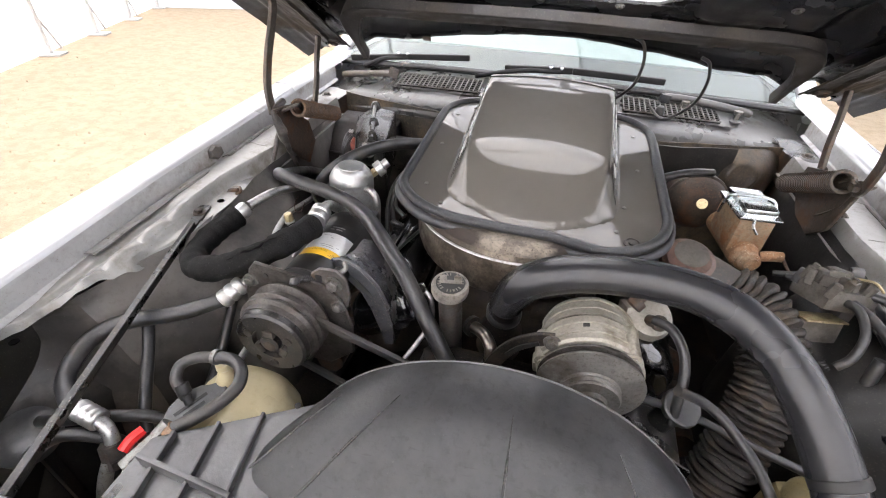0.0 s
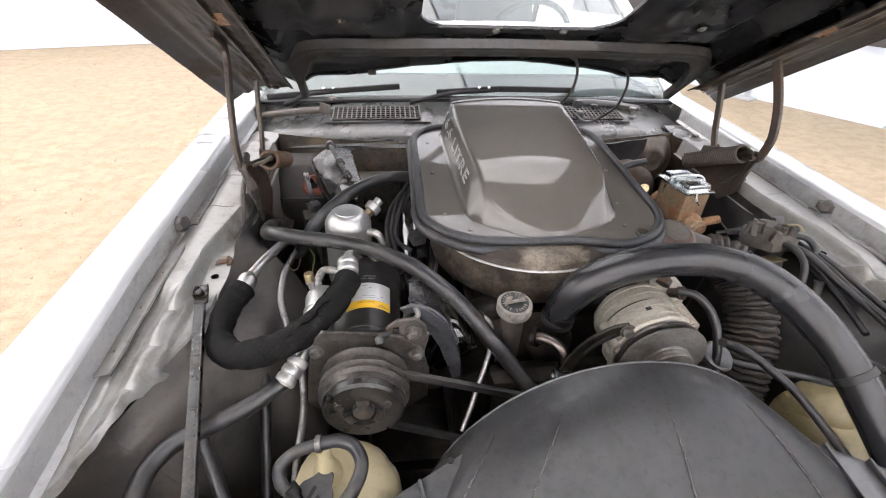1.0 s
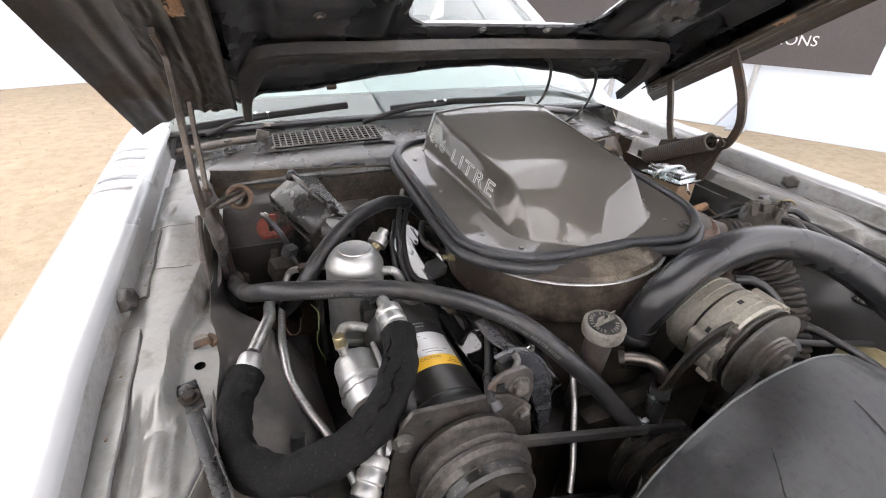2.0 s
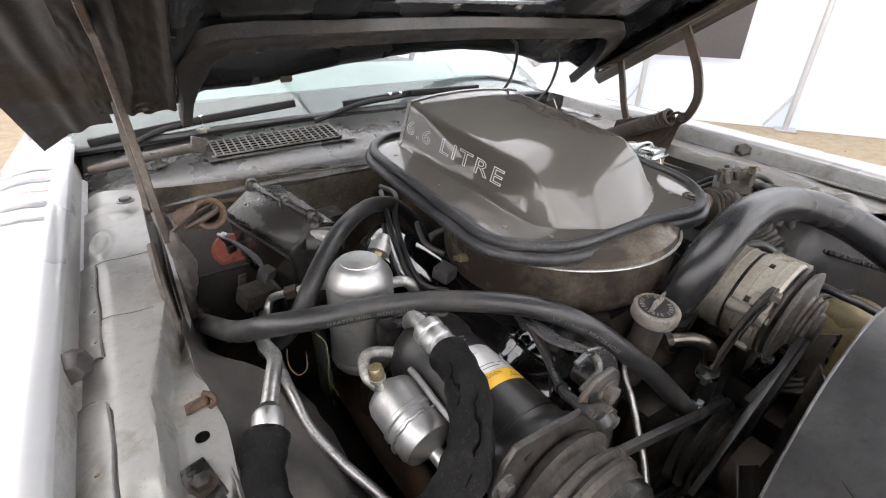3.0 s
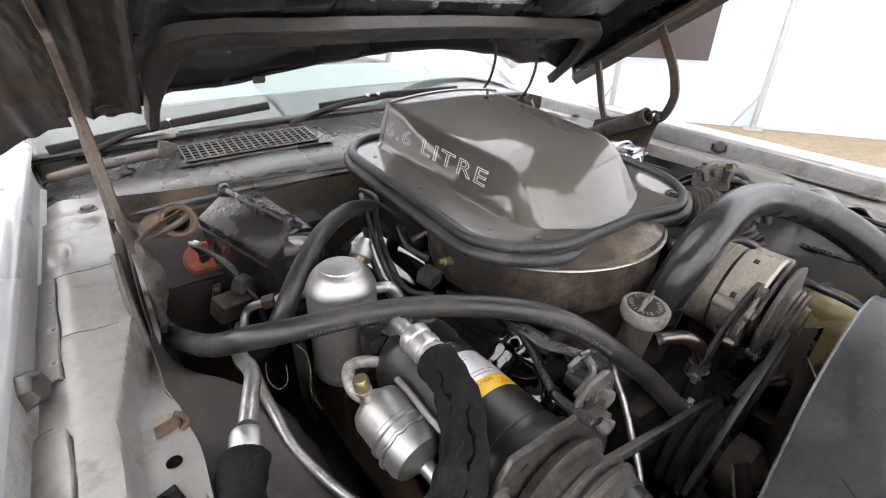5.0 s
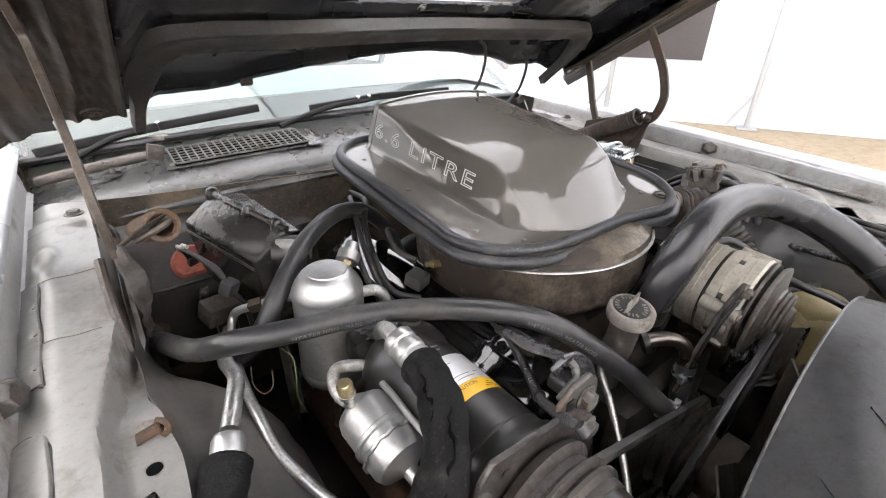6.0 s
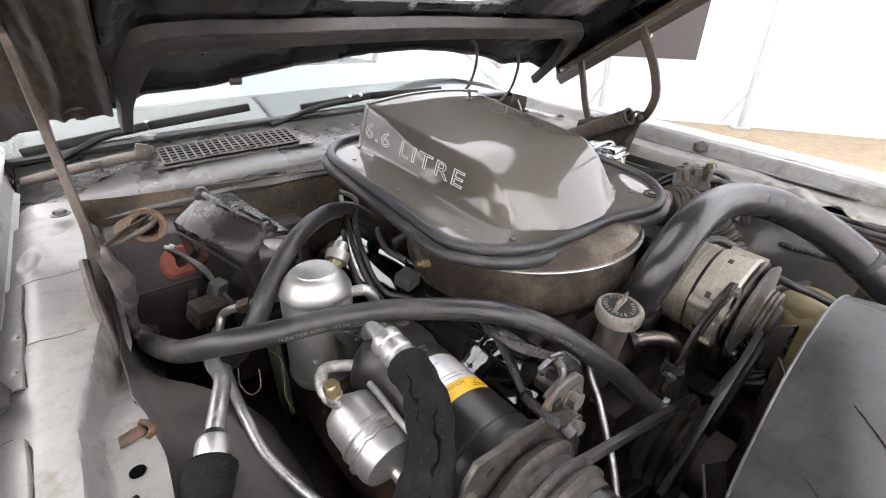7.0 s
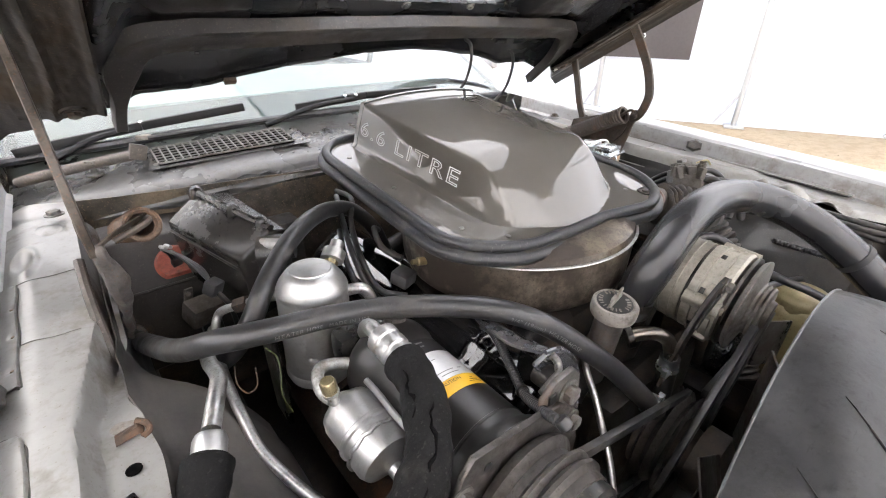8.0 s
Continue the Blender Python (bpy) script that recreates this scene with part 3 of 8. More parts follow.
def build_apron(side):
    """Upper rail of the inner wing: spot-welded flange with pressed humps and a scalloped edge."""
    s = side

    def f(u, v):
        y = -0.05 + 1.22 * u
        xe = 0.628 - 0.028 * max(0.0, min(1.0, (y - 0.68) / 0.15))
        x1 = rail_edge(y)
        ragged = max(0.0, min(1.0, (0.58 - y) / 0.06))
        x1 += ragged * (0.0016 * math.sin(y * 88 + 0.6 * s) + 0.0012 * math.sin(y * 173))
        x = 0.690 + (x1 - 0.690) * v
        z = rail_z(y) - 0.034 - 0.016 * v - outer_dip(x)
        front = max(0.0, min(1.0, (0.588 - y) / 0.04))
        # elongated pressed humps in front, a flat box behind
        lane = abs(math.sin(math.pi * (y - 0.315) / 0.0708)) ** (0.5 if s < 0 else 0.9)
        mid_x = (0.627 if s < 0 else 0.600) + 0.12 * max(0.0, 0.36 - y)
        z += front * (0.0095 if s < 0 else 0.021) * lane * math.exp(-(((x - mid_x) / (0.0085 if s < 0 else 0.0105)) ** 4))
        z -= front * 0.004 * math.exp(-(((x - mid_x - 0.019) / 0.004) ** 2))
        low = max(0.0, min(1.0, (mid_x - 0.013 - x) / 0.008)) * max(0.0, min(1.0, (y - 0.38) / 0.06))
        z -= front * 0.015 * low * low * (3 - 2 * low) * (0.8 if s < 0 else 0.5)
        # a shallow pressed line across the flange between the humps
        gap = (y - 0.315) / 0.0708
        z -= front * 0.0022 * math.exp(-(((gap - round(gap)) * 0.0708) / 0.0032) ** 2) * max(0.0, min(1.0, (mid_x + 0.012 - x) / 0.01))
        # behind: a flat-topped box whose rounded inner side drops to a narrow flange
        drop = max(0.0, min(1.0, (xe - x) / 0.012))
        drop = drop * drop * (3 - 2 * drop)
        deep = 0.026 + 0.020 * max(0.0, min(1.0, (y - 0.70) / 0.10))
        z += (1 - front) * (0.016 * v - deep * drop + 0.001)
        z -= 0.012 * front * max(0.0, v - 0.90) / 0.10
        z += (0.0010 * front + 0.00015) * wobble(s * x, y, 0, 22) + (0.0014 * front + 0.0003) * wobble(s * x, y, 0, 6)
        ring = math.hypot((x - 0.662) / 0.014, (y - 1.03 + 0.25 * (x - 0.662)) / 0.036)
        z += 0.0035 * math.exp(-((ring - 1.0) / 0.30) ** 2) - 0.002 * math.exp(-(ring / 0.6) ** 2)
        return Vector((s * x, y, z))
    apron = part("inner_wing_rail", sheet(f, 240, 44, 0.0015), "bay", car, "dull silver inner wing rail with pressed humps")
    # overlapped panel joints
    for y0, y1, wa, wb in ((0.762, 0.972, 0.026, 0.021), (0.40, 0.700, 0.036, 0.029)):
        def lap(u, v, y0=y0, y1=y1, wa=wa, wb=wb):
            y = y0 + (y1 - y0) * u
            corner = 0.008 * max(0.0, 1 - (1 - u) * (y1 - y0) / 0.012) ** 2 if y0 < 0.7 else 0.0
            x = 0.689 - (wa + (wb - wa) * u - corner + 0.0008 * math.sin(y * 61)) * v
            z = rail_z(y) - 0.0290 - outer_dip(x) + 0.0012 * wobble(x, y, 1, 25)
            z -= 0.0045 * max(0.0, (v - 0.94) / 0.06) ** 2
            weld = math.exp(-(((u * 3.5) % 1.0 - 0.5) * (y1 - y0) / 3.5 / 0.004) ** 2 - ((x - 0.670) / 0.004) ** 2)
            return Vector((s * x, y, z - 0.0022 * weld))
        part("lapped_panel", sheet(lap, 80, 30, 0.0016), "bay", apron)
        rim = [lap(k / 16, 1.0) + Vector((-s * 0.0006, 0, 0.0004)) for k in range(17)]
        end = [lap(0.0 if y0 > 0.7 else 1.0, 0.1 + 0.9 * k / 5) + Vector((0, -0.0008 if y0 > 0.7 else 0.0008, -0.001)) for k in range(6)]
        for line in (rim, end):
            part("seam", tube(line, 0.0009, 6), "sealer", apron, "dark seam sealer")
        for k in range(3):
            d = lap((k + 0.5) / 3.5, (0.689 - 0.670) / (0.5 * (wa + wb)))
            part("spot_weld", lathe([(0.0, 0.0014), (0.0016, 0.0012), (0.0022, 0.0)], d, (0, 0, 1), 8), "stain", apron, "rusty spot weld")
    for ys, ye, x0s, x1s in ((0.833, 0.826, 0.664, 0.612), (0.972, 0.970, 0.669, 0.606)):
        line = []
        for k in range(9):
            x, y = x0s + (x1s - x0s) * k / 8, ys + (ye - ys) * k / 8 + 0.0012 * math.sin(k)
            line.append(Vector((s * x, y, rail_z(y) - 0.0325 - outer_dip(x))))
        part("seam", tube(line, 0.0005, 6), "crease", apron, "faint panel joint")
    # holes are black discs on the rail, their shade painted
    for y, x, r, dz in ((0.629, 0.5975, 0.0064, -0.0605), (0.592, 0.655, 0.003, -0.0375), (0.24, 0.62, 0.006, -0.0478)):
        part("hole", lathe([(0.0, 0.0), (r, 0.0), (r, 0.0012), (0.0, 0.0012)], (s * x, y, rail_z(y) + dz + 0.0022), (0, 0, 1), 16), "void", apron)

    prof = ((0.583, -0.060), (0.572, -0.078), (0.545, -0.096), (0.515, -0.118), (0.485, -0.155), (0.462, -0.21), (0.447, -0.29), (0.44, -0.40), (0.44, -0.52))

    def wheelhouse(u, v):
        y = -0.05 + 1.18 * u
        k = v * (len(prof) - 1)
        i = min(int(k), len(prof) - 2)
        t = k - i
        x, dz = (prof[i][j] * (1 - t) + prof[i + 1][j] * t for j in (0, 1))
        keep = 1.0
        if y < 0.53:
            keep = 0.35 * math.exp(-(max(0.0, 0.34 - y) / 0.03) ** 2) + 0.65 * math.exp(-((0.53 - y) / 0.06) ** 2)
        elif y > 0.74:
            keep = max(0.12, math.exp(-((y - 0.74) / 0.07) ** 2))
        edge = max(0.590, rail_edge(y) + 0.007)
        keep += 0.35 * (1 - keep) * max(0.0, min(1.0, (v - 0.45) / 0.25)) * (y < 0.53)
        x = edge + (x - 0.590) * keep + (0.06 * (1 - keep) * min(1, v * 4) if y < 0.33 else 0)
        x += 0.004 * wobble(y, v, s, 7)
        return Vector((s * x, y, rail_z(y) + dz))
    # the right panel has the shade under its cables put into its colour
    part("wheelhouse", sheet(wheelhouse, 70, 32, 0.0015), "wheelhouse" if s < 0 else "black_and_shade", car, "scuffed black inner wheelhouse panel")
    # rubber bump stop
    bm = lathe([(0.0, 0.0), (0.015, 0.0), (0.017, 0.006), (0.014, 0.016), (0.011, 0.019), (0.0, 0.020)], (s * 0.690, 0.745, rail_z(0.75) - 0.022), (-s, -0.35, 0.35), 6)
    for v in bm.verts:
        v.co.y = 0.742 + (v.co.y - 0.742) * 1.25
    part("bump_stop", bm, "hinge_grey", apron, "dirty rubber bonnet bump stop")


def build_cowl():
    def zc(x, v):
        return 0.898 + 0.036 * v - 0.11 * x * x - 0.02 * max(0, abs(x) - 0.5)

    def f(u, v):
        x = -0.69 + 1.38 * u
        y = 1.125 + bow(x) + 0.225 * v
        z = zc(x, v) + 0.0035 * wobble(x, y, 0, 9)
        z -= 0.02 * math.exp(-((v) / 0.05) ** 2)
        return Vector((x, y, z))
    cowl = part("cowl_panel", sheet(f, 90, 20, 0.0015), "cowl", car, "dusty grey cowl panel below the windscreen")

    def lip(u, v):
        x = -0.60 + 1.2 * u
        return Vector((x, 1.125 + bow(x) - 0.012 * math.sin(v * math.pi) + 0.004 * wobble(x, v, 3, 14), zc(x, 0) - 0.012 - 0.03 * v))
    part("cowl_flange", sheet(lip, 60, 6, 0.002), "cowl", cowl)

    def crumple(u, v):
        x = -0.26 - 0.33 * u
        w = 0.010 + 0.020 * math.sin(min(1.0, 1.25 * u) * math.pi)
        return Vector((x, 1.121 + bow(x) + 0.45 * w * (0.6 - v) + 0.003 * wobble(x * 3, v, 1, 12), zc(x, 0) - 0.006 - w * v + 0.003 * wobble(x * 3, v * 0.6, 3, 14) + 0.0016 * math.sin(x * 150 + 5 * v)))
    part("sealant_edge", sheet(crumple, 110, 14, 0.0), "seal", cowl, "crumpled black sealant along the cowl edge")
    for x0, x1 in ((-0.45, -0.195), (0.195, 0.45)):
        g = part("air_grille", prism([(x0 - 0.016, -0.012), (x1 + 0.03, -0.012), (x1 + 0.03, 0.088), (x0 - 0.016, 0.088)], 0.001,
                 Matrix.Translation((0, 0, 0)), 0), "cowl", car, "black slotted fresh-air grille in the cowl")
        for v in g.data.vertices:
            x, y = v.co.x, v.co.y
            t = (y + 0.02) / 0.225 + 0.28
            v.co = Vector((x, 1.125 + bow(x) + 0.225 * t, zc(x, t) + 0.0065 + v.co.z))
        # near-black sheet under the slats paints the shade of the well
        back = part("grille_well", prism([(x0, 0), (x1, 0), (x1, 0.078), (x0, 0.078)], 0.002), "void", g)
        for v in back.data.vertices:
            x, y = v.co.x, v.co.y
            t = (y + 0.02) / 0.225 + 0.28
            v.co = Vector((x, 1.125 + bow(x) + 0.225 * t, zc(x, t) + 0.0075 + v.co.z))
        n = 18
        for i in range(n + 1):
            x = x0 + (x1 - x0) * i / n
            pts = []
            for y in (0, 0.026, 0.052, 0.078):
                t = (y + 0.02) / 0.225 + 0.28
                pts.append((x, 1.125 + bow(x) + 0.225 * t, zc(x, t) + 0.0125))
            part("slat", tube(pts, 0.0019, 5, smooth=False), "grille", g)
        for y in (0.0, 0.013, 0.026, 0.039, 0.052, 0.065, 0.078):
            t = (y + 0.02) / 0.225 + 0.28
            part("cross_bar", tube([(x0 + (x1 - x0) * k / 8, 1.125 + bow(x0 + (x1 - x0) * k / 8) + 0.225 * t, zc(x0 + (x1 - x0) * k / 8, t) + 0.0118) for k in range(9)],
                 0.0024 if y in (0.0, 0.078) else 0.0013, 5, smooth=False), "grille", g)

    def fw(u, v):
        x = -0.60 + 1.2 * u
        z = 0.878 - 0.02 * x * x - 0.5 * v
        return Vector((x, 1.118 + bow(x) + 0.02 * math.sin(u * 9) * v + 0.012 * wobble(x, z, 0, 5) + 0.004 * wobble(x, z, 2, 18), z))
    part("firewall", sheet(fw, 70, 30, 0.002), "firewall", car, "grimy brown firewall behind the engine")
    def pad(u, v):
        x = 0.20 + 0.27 * u
        z = 0.876 - 0.16 * v
        return Vector((x, 1.085 + bow(x) + 0.006 * wobble(x, z, 4, 16) + 0.02 * max(0.0, 0.08 - v), z))
    part("firewall_pad", sheet(pad, 26, 16, 0.006), "black_and_shade", car, "black insulating pad on the firewall")

    def swell(u, v):
        a = 2 * math.pi * u
        r = 0.006 + 0.092 * v
        x, z = 0.525 + r * math.cos(a), 0.790 + 0.85 * r * math.sin(a)
        z = min(z, 0.872 - 0.02 * x * x)
        ring = math.hypot(x - 0.500, (z - 0.815) * 1.1)
        lift = 0.060 * (1 - v ** 3) + 0.010 * math.exp(-((ring - 0.034) / 0.011) ** 2)
        return Vector((x, 1.115 + bow(x) - lift + 0.003 * wobble(x, z, 3, 24), z))
    part("firewall_swell", sheet(swell, 40, 22), "swell", car, "dirty brown pressed swelling of the firewall")
    for x in (-0.553, 0.36, 0.50):
        bm = lathe([(0.016, 0), (0.016, 0.004), (0.006, 0.006), (0.006, 0.022), (0.011, 0.024), (0.011, 0.03)], (x, 1.30 + bow(x) * 0.3, zc(x, 0.55) + 0.001), (0, 0, 1), 12)
        part("washer_nozzle", bm, "steel", cowl, "small washer nozzle")
    # folded end of cowl beside each wing; the right one is darker
    for s in (-1, 1):
        def end(u, v, s=s):
            x = s * (0.60 + 0.09 * u)
            y = (1.02 if s < 0 else 1.06) + 0.24 * v
            return Vector((x, y, rail_z(y) - 0.041 - outer_dip(abs(x)) + 0.006 * wobble(x, y, 0, 16) + 0.012 * math.exp(-((v - 0.45) / 0.16) ** 2) * math.exp(-((u - 0.4) / 0.35) ** 2)))
        part("cowl_end", sheet(end, 22, 26, 0.0015), "bay" if s < 0 else "cowl", cowl, "creased cowl end")
        part("bolt", bolt((s * 0.62, 1.15, rail_z(1.15) - 0.022), (0, 0, 1), 0.009, 0.007), "steel", cowl)


GLASS_BASE_Z = 0.952


def glass_point(x, t):
    """On the windscreen: x across, t metres up along it."""
    bx = 1.335 + 0.26 * x * x
    rise = 0.52
    return Vector((x * (1 - 0.16 * t), bx + t * 0.86 + 0.05 * t * t, GLASS_BASE_Z - 0.085 * x * x + t * rise))


def build_cabin():
    bm = sheet(lambda u, v: glass_point(-0.70 + 1.4 * u, -0.01 + 0.80 * v), 30, 16, 0.005)
    w = part("windscreen", bm, "glass", car, "greenish tinted windscreen")
    w.visible_shadow = False
    # black border and gasket
    part("windscreen_gasket", tube([glass_point(-0.71 + 1.42 * k / 14, -0.012) + Vector((0, -0.004, 0.002)) for k in range(15)], 0.009, 8), "seal", car)
    for s in (-1, 1):
        part("windscreen_pillar", tube([glass_point(s * 0.72, t) + Vector((s * 0.012, 0, 0.002)) for t in (-0.03, 0.2, 0.4, 0.6, 0.82)], 0.026, 10), "paint", car, "silver-white windscreen pillar")
    def roof(u, v):
        x = -0.60 + 1.2 * u
        y = 2.02 + 1.25 * v + 0.2 * x * x
        return Vector((x, y, 1.362 - 0.07 * x * x + 0.03 * math.sin(v * math.pi) - 0.25 * max(0, v - 0.75) ** 2))
    part("roof", sheet(roof, 16, 14, 0.003), "paint", car)

    def tail(u, v):
        x = -0.80 + 1.6 * u
        y = 3.25 + 1.25 * v
        z = (1.33 - 1.0 * v) if v < 0.4 else 0.93 - 0.06 * (v - 0.4)
        return Vector((x, y, z - 0.05 * x * x))
    part("boot_lid", sheet(tail, 12, 18, 0.003), "paint", car)
    for s in (-1, 1):
        build_fender(s, 1.525, 4.5)
        part("waist_seal", sheet(lambda u, v: Vector((s * (0.66 + 0.05 * u), 1.55 + 2.9 * v, 0.935)), 2, 8, 0.003), "seal", car)
    part("tail_panel", block((1.76, 0.04, 0.62), (0, 4.5, 0.6), 0.01), "paint", car)
    part("floor_pan", block((1.7, 3.2, 0.03), (0, 2.95, 0.28), 0.005), "black", car)
    # mirror on driver's door
    bm = lathe([(0.0, 0), (0.045, 0.012), (0.062, 0.05), (0.058, 0.11), (0.05, 0.115)], (0.985, 1.76, 1.0), (-0.1, 1, 0.05), 18)
    join(bm, tube([(0.90, 1.78, 0.925), (0.95, 1.80, 0.96), (0.985, 1.81, 0.99)], 0.02, 8))
    part("door_mirror", bm, "paint", car, "silver-white door mirror")
    # dashboard, wheel, seats
    def dash(u, v):
        x = -0.68 + 1.36 * u
        return Vector((x, 1.62 + 0.26 * x * x * (1 - v) + 0.34 * v, 0.96 + 0.045 * math.sin(v * math.pi * 0.8) - 0.10 * max(0, v - 0.8) - 0.05 * x * x))
    # dash colour carries the windscreen's bright reflection
    part("dashboard", sheet(dash, 24, 12, 0.01), "dash", car, "dashboard seen through the glass, paled to stand in for its reflection")
    part("defroster_panel", sheet(lambda u, v: Vector((-0.66 + 1.32 * u, 1.365 + 0.26 * (0.66 * (2 * u - 1)) ** 2 + 0.25 * v, 0.945 - 0.03 * (2 * u - 1) ** 2 + 0.012 * v)), 24, 6, 0.004), "interior", car, "grey defroster panel")
    bm = bmesh.new()
    tube([Vector((0.36, 2.13, 1.0)) + Matrix.Rotation(radians(-65), 3, "X") @ Vector((0.185 * math.cos(a), 0.185 * math.sin(a), 0)) for a in (2 * math.pi * k / 28 for k in range(29))], 0.013, 8, bm=bm, smooth=False)
    for a in (0.2, 2.94, 4.71):
        tube([(0.36, 2.13, 1.0), Vector((0.36, 2.13, 1.0)) + Matrix.Rotation(radians(-65), 3, "X") @ Vector((0.18 * math.cos(a), 0.18 * math.sin(a), 0))], 0.012, 6, bm=bm, smooth=False)
    part("steering_wheel", bm, "interior", car, "dark three-spoke steering wheel")
    for x in (-0.36, 0.36):
        seat = part("seat", block((0.48, 0.5, 0.18), (x, 2.55, 0.5), 0.05), "interior", car)
        part("seat_back", block((0.46, 0.14, 0.62), (x, 2.86, 0.86), 0.05, turn(-15)), "interior", seat)
        part("headrest", block((0.26, 0.09, 0.16), (x, 2.96, 1.22), 0.035, turn(-12)), "interior", seat)
    # nose closing panels
    part("radiator_support", block((1.38, 0.07, 0.045), (0, 0.06, 0.775), 0.012), "black", car, "black radiator support panel")
    part("front_panel", block((1.74, 0.05, 0.48), (0, -0.32, 0.52), 0.02), "paint", car)
    part("header_panel", sheet(lambda u, v: Vector((-0.72 + 1.44 * u, -0.32 + 0.34 * v, 0.77 + 0.012 * v)), 6, 6, 0.003), "paint", car)
    for x0, x1, y0, y1 in ((-0.60, 0.22, 0.02, 1.12), (0.22, 0.60, 0.02, 1.00)):
        part("splash_shield", block((x1 - x0, y1 - y0, 0.006), ((x0 + x1) / 2, (y0 + y1) / 2, 0.30), 0.001), "greasy", car)
    for y0, y1, z0, z1 in ((0.60, 1.03, 0.0, 0.70), (1.12, 1.75, 0.0, 0.70), (1.03, 1.12, 0.30, 0.70), (1.03, 1.12, 0.0, 0.225)):
        part("inner_skirt", block((0.006, y1 - y0, z1 - z0 - 0.04), (0.662, (y0 + y1) / 2, (z0 + z1) / 2 + 0.03), 0.001), "firewall", car, "brown inner wing skirt")
    for sd in (-1, 1):
        # added dark sheet: hides the ground and stands for the shaded hollow
        part("wing_liner", block((0.004, 0.92, 0.66), (sd * 0.705, 0.15, 0.47), 0.001), "black_and_shade", car, "added dark panel closing off the shaded hollow inside the wing")
        part("cowl_side", block((0.004, 0.36, 0.56), (sd * 0.612, 1.20, 0.575), 0.001), "rust_dark", car, "grimy cowl side panel")
    part("floor_front", block((1.30, 0.70, 0.02), (0, 1.36, 0.26), 0.002), "greasy", car)
    part("crossmember", block((1.1, 0.16, 0.12), (0, 0.62, 0.28), 0.02), "greasy", car)
    for s in (-1, 1):
        part("frame_rail", block((0.10, 1.5, 0.12), (s * 0.40, 0.40, 0.36), 0.015), "greasy", car)
        t = lathe([(0.16, -0.1), (0.3, -0.11), (0.33, -0.09), (0.335, 0), (0.33, 0.09), (0.3, 0.11), (0.16, 0.1)], (s * 0.74, 0.42, 0.335), (1, 0, 0), 32)
        part("wheel", t, "rubber", car)
        t = lathe([(0.16, -0.1), (0.3, -0.11), (0.33, -0.09), (0.335, 0), (0.33, 0.09), (0.3, 0.11), (0.16, 0.1)], (s * 0.74, 3.15, 0.335), (1, 0, 0), 32)
        part("wheel", t, "rubber", car)


def build_wipers():
    def arm(name, pts, blade):
        w = part(name, tube(pts, 0.0065, 8), "wiper", car, "black wiper arm and blade parked on the cowl")
        bm = bmesh.new()
        for a, b in zip(blade, blade[1:]):
            d = (Vector(b) - Vector(a))
            block((d.length, 0.014, 0.017), (Vector(a) + Vector(b)) / 2, 0.003, d.to_track_quat("X", "Z").to_matrix(), bm)
        part("blade", bm, "wiper", w)
        for k in (0, 1):
            part("rivet", lathe([(0.005, 0), (0.005, 0.004), (0.0, 0.006)], Vector(pts[-1]) + Vector((0.03 * k - 0.03, 0, 0.007)), (0, -0.3, 1), 10), "zinc", w)
    def on(x, t, up=0.02):
        return tuple(glass_point(x, t) + Vector((0, -0.01, up)))
    arm("wiper", [on(-0.60, -0.03, 0.006), on(-0.53, -0.012), on(-0.45, 0.0)], [on(-0.66, -0.012, 0.016), on(-0.45, 0.0, 0.022), on(-0.25, 0.012, 0.024)])
    arm("wiper", [on(-0.22, -0.03, 0.006), on(-0.1, -0.012), on(0.02, 0.0)], [on(-0.14, -0.004, 0.018), on(0.05, 0.005, 0.022), on(0.30, 0.004, 0.022)])
    part("wiper_link", tube([(-0.67, 1.375, 0.882), (-0.61, 1.350, 0.896), (-0.54, 1.330, 0.908), (-0.485, 1.318, 0.915)], 0.010, 10), "seal_brown", car, "dusty grey-brown cowl drain tube")
    part("drain_tube", tube([(0.30, 1.318, 0.938), (0.36, 1.332, 0.934), (0.45, 1.352, 0.922), (0.55, 1.385, 0.902)], 0.011, 10), "cowl", car, "dusty grey cowl drain tube")
    part("tube_clip", block((0.026, 0.016, 0.022), (0.305, 1.312, 0.936), 0.003, turn(0, 5, 12)), "seal", car)
    part("hose_grommet", lathe([(0.013, 0), (0.012, 0.014), (0.008, 0.020), (0.0, 0.021)], (0.285, 1.235, 0.915), (0, -0.1, 1), 14), "seal", car, "black rubber grommet")
    part("linkage_rod", tube([(-0.45, 1.335, 0.940), (-0.35, 1.325, 0.944), (-0.22, 1.318, 0.948), (-0.10, 1.315, 0.950)], 0.0045, 8), "ink_and_shade", car)
    part("linkage_bracket", block((0.03, 0.012, 0.03), (-0.475, 1.316, 0.920), 0.003, turn(0, 20, 10)), "seal_brown", car)
    part("hose_clip", block((0.028, 0.016, 0.01), (-0.454, 1.366, 0.936), 0.003, turn(0, 0, -12)), "capgrey", car, "pale plastic hose clip")


# ---------------------------------------------------------------- open bonnet
HO = Vector((0, 1.185, 0.992))
HU = Vector((0, -math.cos(radians(30)), math.sin(radians(30))))
HN = Vector((0, math.sin(radians(30)), math.cos(radians(30))))


def hp(x, u, n):
    """A place on the bonnet: across, forward along it, and up from its lower rim."""
    return HO + Vector((x, 0, 0)) + HU * u + HN * n


